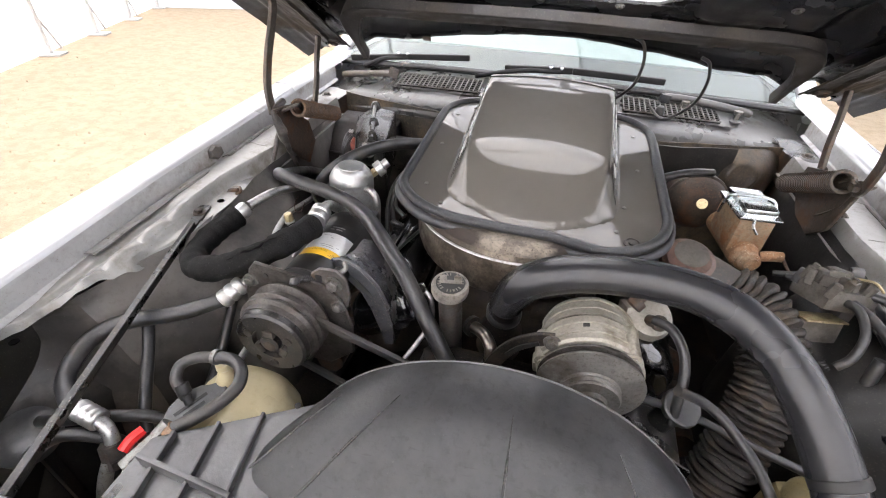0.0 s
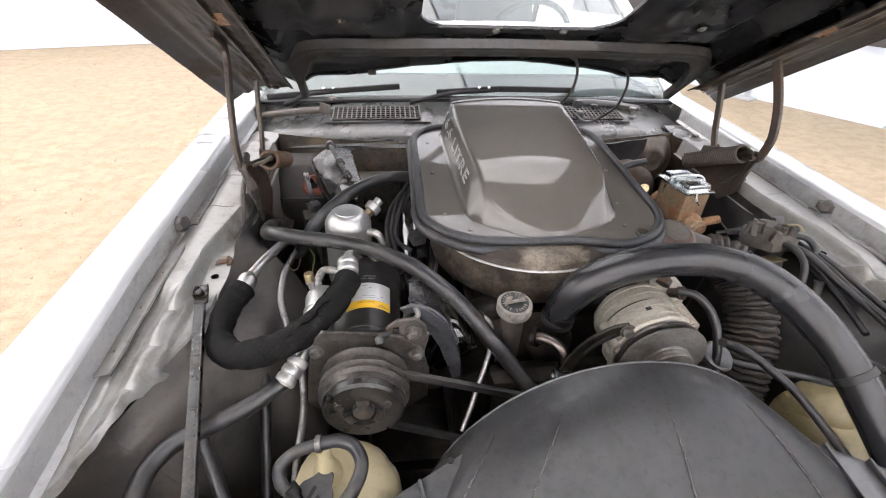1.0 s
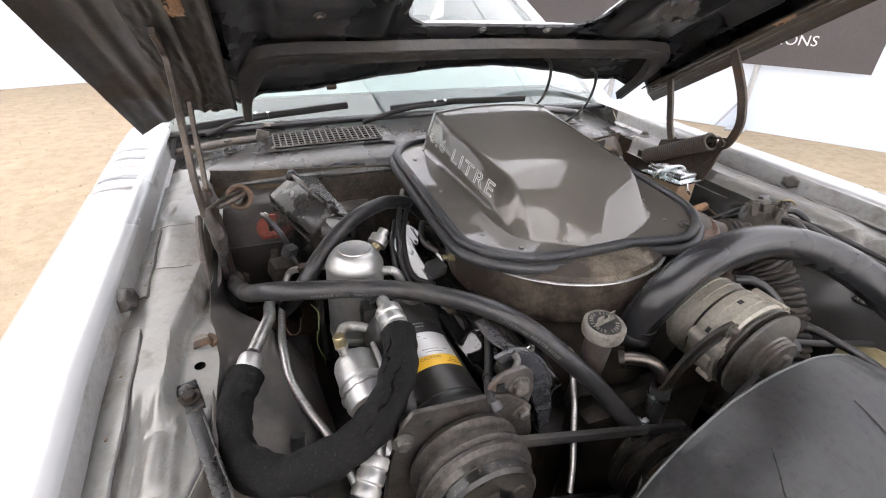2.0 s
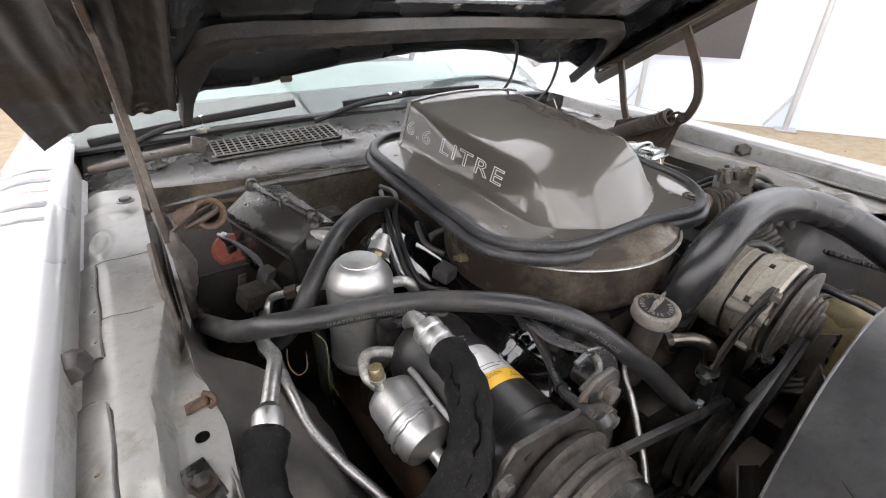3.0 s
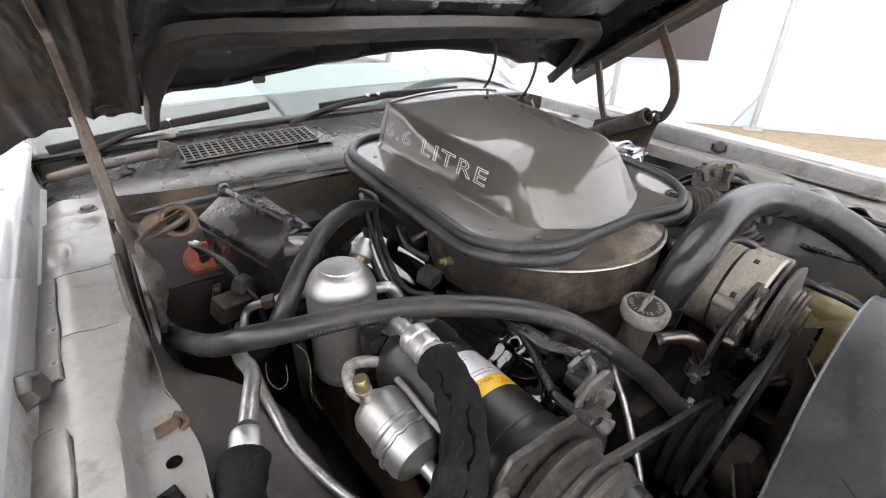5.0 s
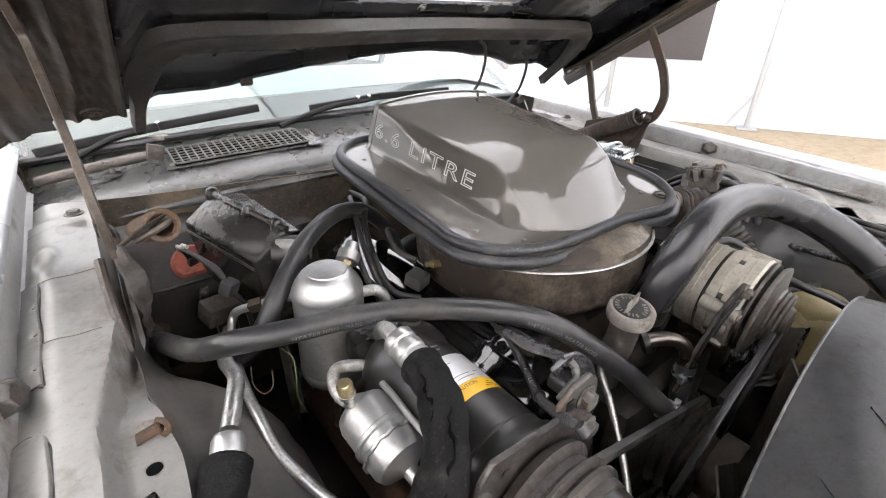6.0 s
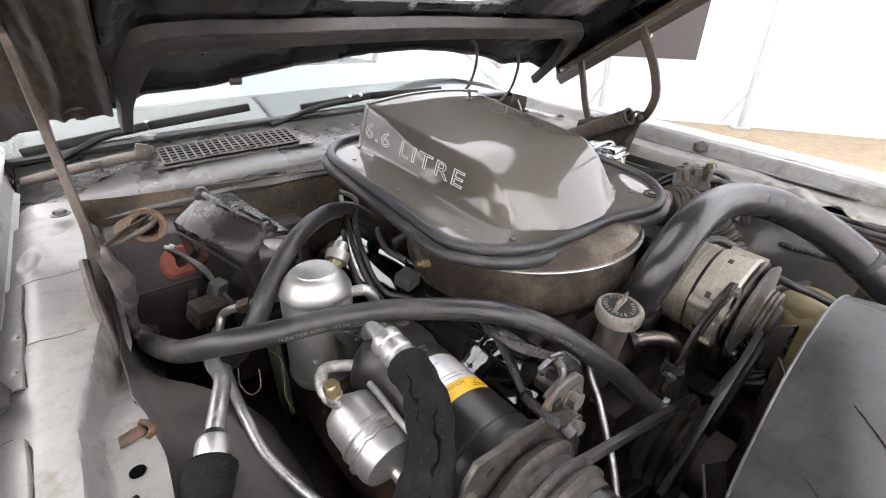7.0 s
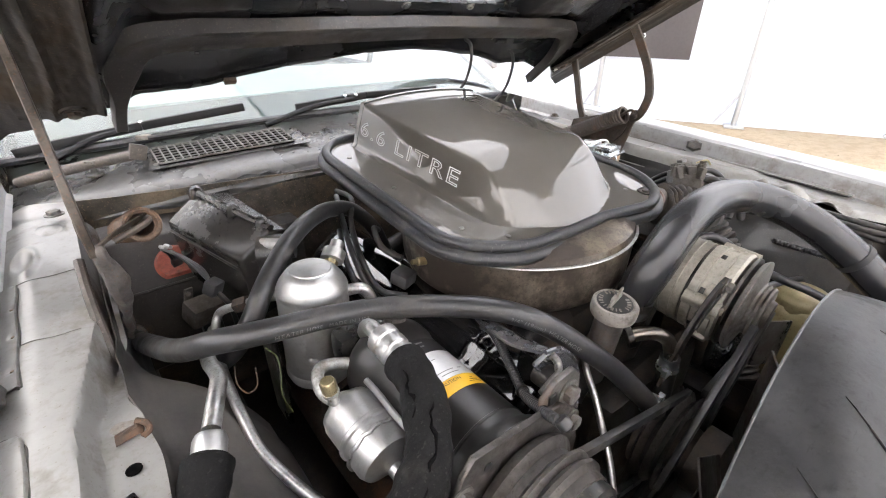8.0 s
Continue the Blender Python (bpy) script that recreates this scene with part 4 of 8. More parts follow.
def build_hood():
    hood = tagged(new("bonnet"), "open bonnet with dusty black ribbed underside and scoop opening", "bonnet")

    def smooth(a, b, t):
        t = max(0.0, min(1.0, (t - a) / (b - a)))
        return t * t * (3 - 2 * t)

    def crown(x, u):
        return 0.055 * (1 - (x / 0.72) ** 2) + 0.01

    def rear(x):
        """Where the rear edge lies: arched in the middle, swept back at the corners."""
        ax = abs(x)
        mid = max(0.054, 0.138 - 0.68 * x * x)
        side = 0.058 - 0.11 * smooth(0.54, 0.72, ax)
        k = smooth(0.425, 0.465, ax)
        return mid * (1 - k) + side * k

    hx, h0, h1 = 0.212, 0.266, 0.76
    # inner panel, pressed: rim, rear box, side ribs, deep pockets
    def inner(x, u):
        ax = abs(x)
        mid = 0.036 + 0.012 * smooth(0.0, 0.05, u - rear(x)) + 0.008 * max(0.0, 1 - (x / 0.46) ** 2)
        # a recess behind the channel, deep in the middle and shallow beside it
        mid += (0.010 - 0.022 * smooth(0.225, 0.26, ax)) * smooth(0.245, 0.275, u) * (1 - smooth(0.42, 0.45, ax))
        # an oval pocket on each side of the opening
        mid += 0.026 * smooth(0.335, 0.375, u) * (1 - smooth(0.405, 0.435, ax)) * smooth(0.275, 0.31, ax) * (1 - smooth(1.08, 1.15, u))
        side = 0.014 + 0.02 * math.sin(smooth(0.49, 0.62, ax) * math.pi)
        k = smooth(0.455, 0.505, ax)
        n = mid * (1 - k) + side * k
        return n + 0.003 * wobble(x, u, 0, 9) + 0.002 * wobble(x, u, 5, 22)

    # outer skin in four sheets round the opening
    def skin(x0, x1, u0, u1, nu, nv):
        def f(a, b):
            x = x0 + (x1 - x0) * a
            start = u0 if u0 else rear(x)
            u = start + (u1 - start) * b
            high = crown(x, 0) + 0.04
            if not u0:
                high -= (crown(x, 0) + 0.036 - inner(x, start)) * max(0.0, 1 - (u - start) / 0.06) ** 2
            # pinched down to the inner panel round the opening
            pinch = max(0.0, 1 - max(abs(x) - hx, h0 - u, u - h1, 0.0) / 0.07) ** 2
            return hp(x, u, high + (inner(x, u) + 0.006 - high) * pinch)
        return sheet(f, nu, nv, 0.0015)
    bm = skin(-0.72, -hx, 0.0, 1.32, 30, 60)
    for args in ((hx, 0.72, 0.0, 1.32, 30, 60), (-hx, hx, 0.0, h0, 16, 14), (-hx, hx, h1, 1.32, 16, 24)):
        join(bm, skin(*args))
    part("outer_skin", bm, "paint", hood, "silver-white outer skin")

    def panel(x0, x1, u0, u1, nu, nv):
        def f(a, b):
            x = x0 + (x1 - x0) * a
            start = u0 if u0 else rear(x)
            u = start + (u1 - start) * b
            return hp(x, u, inner(x, u))
        return sheet(f, nu, nv, 0.0)
    bm = panel(-0.61, -hx, 0.0, 1.31, 60, 110)
    join(bm, panel(hx, 0.61, 0.0, 1.31, 60, 110))
    join(bm, panel(-hx, hx, 0.0, h0, 40, 40))
    join(bm, panel(-hx, hx, h1, 1.31, 24, 30))
    # walls of the opening
    edge = [(-hx, h0), (hx, h0), (hx, h1), (-hx, h1), (-hx, h0)]
    for (xa, ua), (xb, ub) in zip(edge, edge[1:]):
        join(bm, sheet(lambda a, b: hp(xa + (xb - xa) * a, ua + (ub - ua) * a,
             inner(xa + (xb - xa) * a, ua + (ub - ua) * a) + 0.0055 * b), 10, 3))
    bmesh.ops.remove_doubles(bm, verts=bm.verts[:], dist=0.0005)
    inner_panel = part("inner_panel", bm, "hood", hood, "dusty black pressed inner panel")
    # rounded corners of the opening
    for s in (-1, 1):
        for u, q in ((h0, 1), (h1, -1)):
            gus = [(0, 0), (0.07, 0)] + [(0.07 - 0.07 * math.sin(radians(a)), 0.07 - 0.07 * math.cos(radians(a))) for a in (15, 30, 45, 60, 75)] + [(0, 0.07)]
            b2 = bmesh.new()
            lo = [b2.verts.new(hp(s * (hx + 0.004 - gx), u - 0.004 * q + q * gu, inner(s * (hx - gx), u + q * gu) + 0.001)) for gx, gu in gus]
            hi = [b2.verts.new(hp(s * (hx + 0.004 - gx), u - 0.004 * q + q * gu, inner(s * (hx - gx), u + q * gu) + 0.006)) for gx, gu in gus]
            b2.faces.new(lo)
            b2.faces.new(hi[::-1])
            for k in range(len(gus)):
                b2.faces.new((lo[k], lo[(k + 1) % len(gus)], hi[(k + 1) % len(gus)], hi[k]))
            bmesh.ops.recalc_face_normals(b2, faces=b2.faces[:])
            part("opening_corner", b2, "hood", inner_panel)
    # side rims and brown dusted side rails ending in a bolted tongue
    for s in (-1, 1):
        bm = sheet(lambda a, b: hp(s * (0.600 + 0.106 * a), rear(0.60 + 0.106 * a) + (1.31 - rear(0.6)) * b, 0.002 + 0.014 * math.sin(a * math.pi) - 0.006 * a - 0.005 * math.exp(-((a - 0.45) / 0.09) ** 2) + 0.0012 * wobble(a * 3, b * 8, s, 3)), 36, 90, 0.0012)
        part("side_rim", bm, "hoodedge", hood, "olive-brown bonnet edge")
        def rail(a, b):
            x = 0.512 + 0.098 * a
            u = 0.078 + 0.012 * smooth(0.3, 0.0, a) - 0.004 * smooth(0.3, 0.6, a) + 1.20 * b
            n = -0.006 - 0.006 * math.exp(-((a - 0.03) / 0.05) ** 2) - 0.005 * math.exp(-((a - 0.48 - 0.12 * smooth(0.10, 0.02, b)) / 0.05) ** 2) + 0.008 * a
            n += 0.002 * wobble(a * 4, b * 20, s, 3) + 0.0008 * wobble(a * 9, b * 60, s, 4)
            return hp(s * x, u, n)
        r = part("side_rail", sheet(rail, 40, 120, 0.0015), "hoodedge", hood, "brown-dusted steel side rail")
        part("rust_patch", sheet(lambda a, b: rail(0.28 + 0.2 * a, 0.28 + 0.035 * b) + HN * (-0.0016 - 0.001 * math.sin(a * math.pi) * math.sin(b * math.pi)), 8, 8, 0.0), "rusty", r, "orange rust patch")
        part("washer", lathe([(0.0, 0.0), (0.017, 0.0), (0.016, 0.003), (0.009, 0.0035)], hp(s * 0.549, 0.1045, -0.006), -HN, 20), "hoodedge", r)
        part("bolt", bolt(hp(s * 0.549, 0.1045, -0.009), -HN, 0.0085, 0.006), "rust_dark", r)
    # broad channel pressed across the rear and down to each corner
    mid = [(-0.497, 0.020, -0.006), (-0.495, 0.060, 0.000), (-0.491, 0.105, 0.006), (-0.486, 0.150, 0.015), (-0.474, 0.190, 0.024), (-0.446, 0.215, 0.030), (-0.39, 0.221, 0.033), (-0.28, 0.222, 0.034), (-0.14, 0.224, 0.036)]
    line = [hp(*p) for p in mid] + [hp(0, 0.225, 0.037)] + [hp(-x, u, n) for x, u, n in mid[::-1]]
    P = smooth_path(line, 7)
    bm = bmesh.new()
    rings = []
    for k, (p, tan, n_, b_) in enumerate(frames(P)):
        e = min(k, len(P) - 1 - k) / (len(P) * 0.5)
        w = 0.0088 + 0.0155 * smooth(0.17, 0.42, e)
        across = tan.cross(HN).normalized()
        rings.append([bm.verts.new(p + across * w * a + HN * (0.012 * (a * a > 0.9) - 0.009 * q + 0.0012 * wobble(p.x, a, 0, 30)))
                      for a, q in ((-1.0, 0.0), (-0.93, 0.8), (-0.8, 1.0), (-0.3, 0.8), (0.3, 0.8), (0.8, 1.0), (0.93, 0.8), (1.0, 0.0))])
    for A, B in zip(rings, rings[1:]):
        for k in range(7):
            bm.faces.new((A[k], A[k + 1], B[k + 1], B[k]))
    bmesh.ops.recalc_face_normals(bm, faces=bm.faces[:])
    part("stiffening_channel", bm, "hoodrib", hood, "raised grey-black stiffening channel")
    for x, u in ((-0.366, 0.34), (0.366, 0.34), (-0.05, 0.262), (0.1, 0.262)):
        part("screw", bolt(hp(x, u, inner(x, u) - 0.002), -HN, 0.006, 0.004), "steel", hood)
    for x in (0.30, 0.36, 0.42):
        # flat black bars paint the dark of the slots
        part("slot", block((0.03, 0.012, 0.002), hp(x, 0.135, inner(x, 0.135) - 0.001), 0.0, turn(-30)), "ink_and_shade", inner_panel)
    part("edge_clip", block((0.02, 0.014, 0.008), hp(-0.322, rear(-0.322) + 0.004, 0.034), 0.002, turn(-30)), "rust_dark", hood, "rusty clip on the rear edge")
    # folded rear lip
    def lip(a, b):
        x = -0.71 + 1.42 * a
        return hp(x, rear(x) - 0.003 + 0.014 * b, inner(x, rear(x)) - 0.002 + 0.006 * (b - 0.5) ** 2 + 0.001 * wobble(a * 40, b, 0, 1))
    part("rear_lip", sheet(lip, 140, 4, 0.0015), "hood", hood)
    # washer hoses down to the cowl
    for x, z in ((0.173, 1.102), (0.311, 1.076)):
        h = thing("washer_hose", "thin black washer hose from bonnet to cowl", "hose", "washer hoses")
        part("hose", tube([(x - 0.02, 1.06, z + 0.012), (x, 1.063, z), (x + 0.012, 1.075, z - 0.04), (x + 0.006, 1.10, z - 0.095), (x - 0.03, 1.16, z - 0.15), (x - 0.06, 1.22, 0.938)], 0.0036, 8), "rubber", h)


def build_hinge(side):
    s = side
    def flat(points, w, t=0.004):
        bm = bmesh.new()
        path = smooth_path(points, 5)
        rings = []
        for p, tan, n, b in frames(path):
            side_v = tan.cross(Vector((1, 0, 0))).normalized()
            rings.append([bm.verts.new(p + Vector((dx, 0, 0)) + side_v * dw) for dx, dw in ((-t, -w), (t, -w), (t, w), (-t, w))])
        for A, B in zip(rings, rings[1:]):
            for k in range(4):
                bm.faces.new((A[k], A[(k + 1) % 4], B[(k + 1) % 4], B[k]))
        bm.faces.new(rings[0][::-1])
        bm.faces.new(rings[-1])
        bmesh.ops.bevel(bm, geom=bm.edges[:], offset=0.001, segments=1, affect="EDGES")
        return bm
    arm = [(s * 0.576, 0.822, 0.935), (s * 0.577, 0.820, 0.99), (s * 0.578, 0.843, 1.05), (s * 0.580, 0.873, 1.097), (s * 0.582, 0.895, 1.138), (s * 0.584, 0.885, 1.160), (s * 0.585, 0.855, 1.180)]
    if s > 0:
        arm = [(0.580, 0.882, 0.918), (0.570, 0.852, 0.935), (0.562, 0.834, 0.97), (0.560, 0.832, 1.00), (0.559, 0.848, 1.05), (0.558, 0.874, 1.097), (0.556, 0.90, 1.138)]
    h = part("bonnet_hinge", flat(arm, 0.010), "hinge", car, "rusty brown bonnet hinge with coil spring")
    part("short_arm", flat([(s * 0.591, 1.022, 0.885), (s * 0.590, 1.046, 0.94), (s * 0.590, 1.064, 1.0), (s * 0.588, 1.080, 1.05)], 0.009), "hinge", h)
    # base plate bolted to the wing
    if s > 0:
        plate = [(0.86, 0.925), (0.90, 0.935), (0.98, 0.915), (1.05, 0.895), (1.06, 0.85), (1.0, 0.80), (0.93, 0.79), (0.885, 0.83)]
        m = Matrix(((0, 0, 1, 0.575), (1, 0, 0, 0), (0, 1, 0, 0), (0, 0, 0, 1)))
        part("base_plate", prism(plate, 0.006, m, 0.0015), "hinge", h)
        def cheek(u, v):
            x = 0.572 + 0.045 * u
            return Vector((x, 0.878 + 0.02 * u + 0.06 * v * v, 0.918 + 0.010 * u - (0.02 + 0.065 * (1 - u)) * v + 0.003 * wobble(x, v, 1, 30)))
        part("cheek", sheet(cheek, 10, 10, 0.003), "hinge", h, "folded brown hinge cheek")
        part("loop", tube([(0.60, 0.905, 0.86), (0.625, 0.895, 0.835), (0.648, 0.887, 0.808), (0.652, 0.887, 0.790), (0.635, 0.889, 0.778), (0.605, 0.90, 0.785), (0.585, 0.91, 0.80)], 0.0055, 8), "hinge_grey", h, "bent grey strip")
        part("loop_panel", sheet(lambda u, v: Vector((0.588 + 0.055 * u, 0.903 - 0.013 * u, 0.795 - 0.008 * u + (0.055 - 0.03 * u) * v)), 4, 4, 0.002), "hinge", h)
    else:
        plate = [(0.815, 0.935), (0.85, 0.945), (0.90, 0.915), (0.95, 0.878), (0.97, 0.82), (0.93, 0.775), (0.89, 0.80), (0.855, 0.85), (0.825, 0.88)]
        m = Matrix(((0, 0, 1, -0.572), (1, 0, 0, 0), (0, 1, 0, 0), (0, 0, 0, 1)))
        # left plate coloured dark to stand in for the shaded gap behind the hinge
        part("base_plate", prism(plate, 0.004, m, 0.001), "rust_dark", h)
        # slim twisted bracket with a swollen middle, and a pale bent strip behind it
        b2 = tube([(s * 0.578, 0.868, 0.95), (s * 0.572, 0.82, 0.944), (s * 0.568, 0.822, 0.915), (s * 0.566, 0.828, 0.885), (s * 0.568, 0.842, 0.855), (s * 0.572, 0.862, 0.82), (s * 0.577, 0.885, 0.785)],
                  lambda u: 0.0075 + 0.0055 * math.exp(-((u - 0.45) / 0.18) ** 2) - 0.003 * u, 10, 7)
        for v in b2.verts:
            v.co += 0.003 * noise.noise_vector(v.co * 60)
        part("bracket", b2, "hinge_grey", h, "twisted grey-brown hinge bracket")
        part("link", flat([(s * 0.571, 0.815, 0.945), (s * 0.552, 0.83, 0.950), (s * 0.532, 0.845, 0.953), (s * 0.516, 0.852, 0.958)], 0.0035, 0.002), "hinge", h)
        part("strip", tube([(s * 0.596, 0.90, 0.90), (s * 0.597, 0.86, 0.875), (s * 0.597, 0.835, 0.845), (s * 0.595, 0.81, 0.81), (s * 0.594, 0.835, 0.775), (s * 0.592, 0.88, 0.757), (s * 0.588, 0.93, 0.77)], 0.0055, 8), "seal_brown", h, "pale bent strip")
    # spring lying fore and aft
    a, b = (Vector((s * 0.526, 0.845, 0.947)), Vector((s * 0.545, 1.05, 0.868))) if s < 0 else (Vector((0.554, 0.885, 0.933)), Vector((0.562, 1.07, 0.842)))
    turns, seg = 30, 11
    rs = 0.0155 if s < 0 else 0.0185
    core = tube([a.lerp(b, 0.06), a.lerp(b, 0.5), b], rs - 0.002, 16, smooth=False, cap=False)
    part("spring_sleeve", core, "rust_dark", h)
    coil = []
    d = (b - a).normalized()
    nx = d.orthogonal().normalized()
    ny = d.cross(nx)
    for i in range(turns * seg + 1):
        ang = 2 * math.pi * i / seg
        coil.append(a + d * ((b - a).length * i / (turns * seg)) + rs * (math.cos(ang) * nx + math.sin(ang) * ny))
    part("spring", tube(coil, 0.0037, 6, smooth=False), "ring_rust" if s < 0 else "hinge", h, "rusty coil spring")
    part("end_ring", tube([a + (rs + 0.001) * (math.cos(2 * math.pi * k / 24) * nx + math.sin(2 * math.pi * k / 24) * ny) for k in range(25)], 0.0038, 8, smooth=False, cap=False), "ring_rust" if s < 0 else "hinge", h, "rusty end ring")
    part("hook", tube([a + d * 0.01, a - d * 0.015 + nx * 0.008, a - d * 0.03, a - d * 0.02 + Vector((s * 0.03, 0, -0.012))], 0.0035, 7), "hinge", h)
    for p in (((s * 0.58, 0.828, 0.945) if s < 0 else (0.566, 0.858, 0.935)), (s * 0.595, 1.022, 0.895)):
        part("pivot", bolt(p, (-s, 0, 0), 0.009, 0.012), "hinge", h)


build_ground()
build_tent()
for s in (-1, 1):
    build_fender(s)
    build_apron(s)
build_cowl()
build_cabin()
build_wipers()
build_hood()
for s in (-1, 1):
    build_hinge(s)


# ---------------------------------------------------------------- engine
def build_engine():
    e = thing("engine", "grease-covered dark V8 engine between the inner wings", "engine")
    bm = block((0.34, 0.56, 0.30), (0, 0.76, 0.50), 0.03)
    part("block", bm, "greasy", e)
    manifold = part("intake_manifold", block((0.30, 0.50, 0.10), (0, 0.78, 0.69), 0.03, None, None, 0.8), "greasy", e, "greasy cast intake manifold")
    for y in (0.60, 0.72, 0.84, 0.96):
        for s in (-1, 1):
            part("runner", tube([(s * 0.04, y, 0.73), (s * 0.11, y, 0.735), (s * 0.18, y, 0.68)], 0.026, 10), "greasy", manifold)
    for s in (-1, 1):
        m = Matrix.Translation((s * 0.226, 0.765, 0.752)) @ turn(0, s * 30, 0).to_4x4()

        def crown(u, v):
            """Pressed cover: rounded in section, domed at both ends, slightly dented."""
            y = -0.272 + 0.544 * u
            end = max(0.0, abs(y) - 0.225) / 0.047
            h = 0.074 * (1 - min(1.0, end) ** 2.6) ** (1 / 2.6)
            a = math.pi * (v - 0.5)
            w = 0.062 * (1 - 0.10 * min(1.0, end) ** 3)
            x = w * math.copysign(abs(math.sin(a)) ** 0.80, math.sin(a))
            z = -0.042 + h * abs(math.cos(a)) ** 0.72
            ridge = math.exp(-((x - 0.010) / 0.005) ** 2) + math.exp(-((x + 0.022) / 0.005) ** 2)
            step = max(0.0, min(1.0, (-0.165 - y) / 0.022))
            z -= 0.016 * step * step * (3 - 2 * step) * max(0.0, 1 - (x / 0.058) ** 6)
            z += 0.004 * ridge * max(0.0, 1 - (y / 0.21) ** 8) + 0.0008 * wobble(x, y, s, 15)
            return Vector((x, y, z))
        bm = sheet(crown, 90, 48)
        bm.transform(m)
        cover = part("rocker_cover", bm, "gloss_black", e, "gloss black ribbed rocker cover", 70)
        bm = block((0.136, 0.552, 0.006), (0, 0, -0.040), 0.002)
        bm.transform(m)
        part("cover_flange", bm, "gloss_black", cover)
        for y in (-0.2, 0.0, 0.2):
            for x in (-0.064, 0.064):
                part("bolt", bolt(m @ Vector((x, y, -0.037)), m.to_3x3() @ Vector((0, 0, 1)), 0.006, 0.012), "chrome", cover)
        bm = block((0.15, 0.50, 0.10), (0, 0, -0.085), 0.02)
        bm.transform(m)
        part("cylinder_head", bm, "greasy", e)
        bm = bmesh.new()
        for y in (0.58, 0.70, 0.82, 0.94):
            tube([(s * 0.27, y, 0.60), (s * 0.34, y, 0.58), (s * 0.35, y, 0.52)], 0.022, 8, bm=bm)
        tube([(s * 0.35, 0.54, 0.52), (s * 0.355, 0.76, 0.50), (s * 0.34, 1.0, 0.45)], 0.03, 10, bm=bm)
        part("exhaust_manifold", bm, "rust_dark", e, "rusty exhaust manifold")
    # front cover, water pump, pulleys
    bm = block((0.26, 0.06, 0.30), (0, 0.47, 0.56), 0.03)
    lathe([(0.065, 0), (0.06, 0.03), (0.045, 0.05), (0.03, 0.085)], (0.0, 0.45, 0.60), (0, -1, 0), 20, bm)
    part("front_cover", bm, "greasy", e)
    prof = [(0.02, 0), (0.07, 0), (0.078, 0.004), (0.066, 0.012), (0.078, 0.02), (0.066, 0.028), (0.078, 0.036), (0.07, 0.04), (0.02, 0.03)]
    part("fan_pulley", lathe(prof, (0.0, 0.43, 0.60), (0, -1, 0), 32), "pulley", e)
    part("crank_pulley", lathe([(r * 1.15, h) for r, h in prof], (0.0, 0.43, 0.42), (0, -1, 0), 32), "pulley", e)
    fan = part("cooling_fan", lathe([(0.05, 0), (0.05, 0.03), (0.03, 0.045)], (0, 0.37, 0.60), (0, -1, 0), 20), "greasy", e, "black cooling fan inside the shroud")
    for k in range(7):
        b2 = block((0.055, 0.003, 0.15), (0, 0, 0.125), 0.001, turn(0, 0, 28))
        b2.transform(Matrix.Translation((0, 0.33, 0.60)) @ Matrix.Rotation(2 * math.pi * k / 7, 4, "Y"))
        part("fan_blade", b2, "greasy", fan)
    bm = lathe([(0.038, 0), (0.034, 0.05), (0.026, 0.06), (0.022, 0.11)], (-0.006, 0.525, 0.70), (0.02, -0.22, 1), 20)
    part("water_neck", bm, "greasy", e)
    # belts
    def belt(points, w=0.009, t=0.004):
        bm = bmesh.new()
        P = [Vector(p) for p in points]
        for a, b in zip(P, P[1:]):
            d = b - a
            q = d.to_track_quat("X", "Y").to_matrix()
            block((d.length + 0.004, w * 1.4, t * 2), (a + b) / 2, 0.001, q, bm)
        return bm
    b = thing("drive_belt", "worn black rubber drive belt over the pulleys", "belt", "drive belts")
    part("belt_run", belt([(-0.285, 0.412, 0.7865), (-0.05, 0.412, 0.700), (0.03, 0.412, 0.669)]), "rubber", b)
    part("belt_return", belt([(-0.06, 0.412, 0.555), (-0.38, 0.412, 0.705)]), "rubber", b)
    b = thing("drive_belt", "worn black rubber drive belt to the alternator", "belt", "drive belts")
    part("belt_run", belt([(0.088, 0.378, 0.782), (-0.066, 0.385, 0.57)], 0.010, 0.0045), "rubber", b)
    part("belt_return", belt([(0.158, 0.378, 0.775), (0.075, 0.385, 0.59)], 0.010, 0.0045), "rubber", b)
    b = thing("drive_belt", "worn black rubber drive belt to the power steering pump", "belt", "drive belts")
    part("belt_run", belt([(0.06, 0.398, 0.66), (0.20, 0.40, 0.66)], 0.010, 0.0045), "rubber", b)


def ease(a, b, t):
    t = max(0.0, min(1.0, (t - a) / (b - a)))
    return t * t * (3 - 2 * t)


def plate_z(y, x=0.5):
    """Height of the scoop's base plate; its front edge sags between the corners."""
    return 0.893 + 0.115 * (y - 0.60) - 0.008 * ease(0.665, 0.60, y) * (1 - ease(0.06, 0.17, abs(x)))


def rounded(x0, x1, y0, y1, r0, r1, n=8):
    """A rectangle with corner radii r0 in front and r1 behind."""
    out = []
    for cx, cy, r, a0 in ((x1 - r0, y0 + r0, r0, -90), (x1 - r1, y1 - r1, r1, 0), (x0 + r1, y1 - r1, r1, 90), (x0 + r0, y0 + r0, r0, 180)):
        for k in range(n + 1):
            a = radians(a0 + 90 * k / n)
            out.append((cx + r * math.cos(a), cy + r * math.sin(a)))
    return out


def waist(points):
    """Draws back the front edge of the scoop's base plate, except at its fastened corner."""
    return [(x, y + 0.024 * (1 - ease(0.04, 0.14, x)) * (1 - ease(0.59, 0.72, y))) for x, y in points]


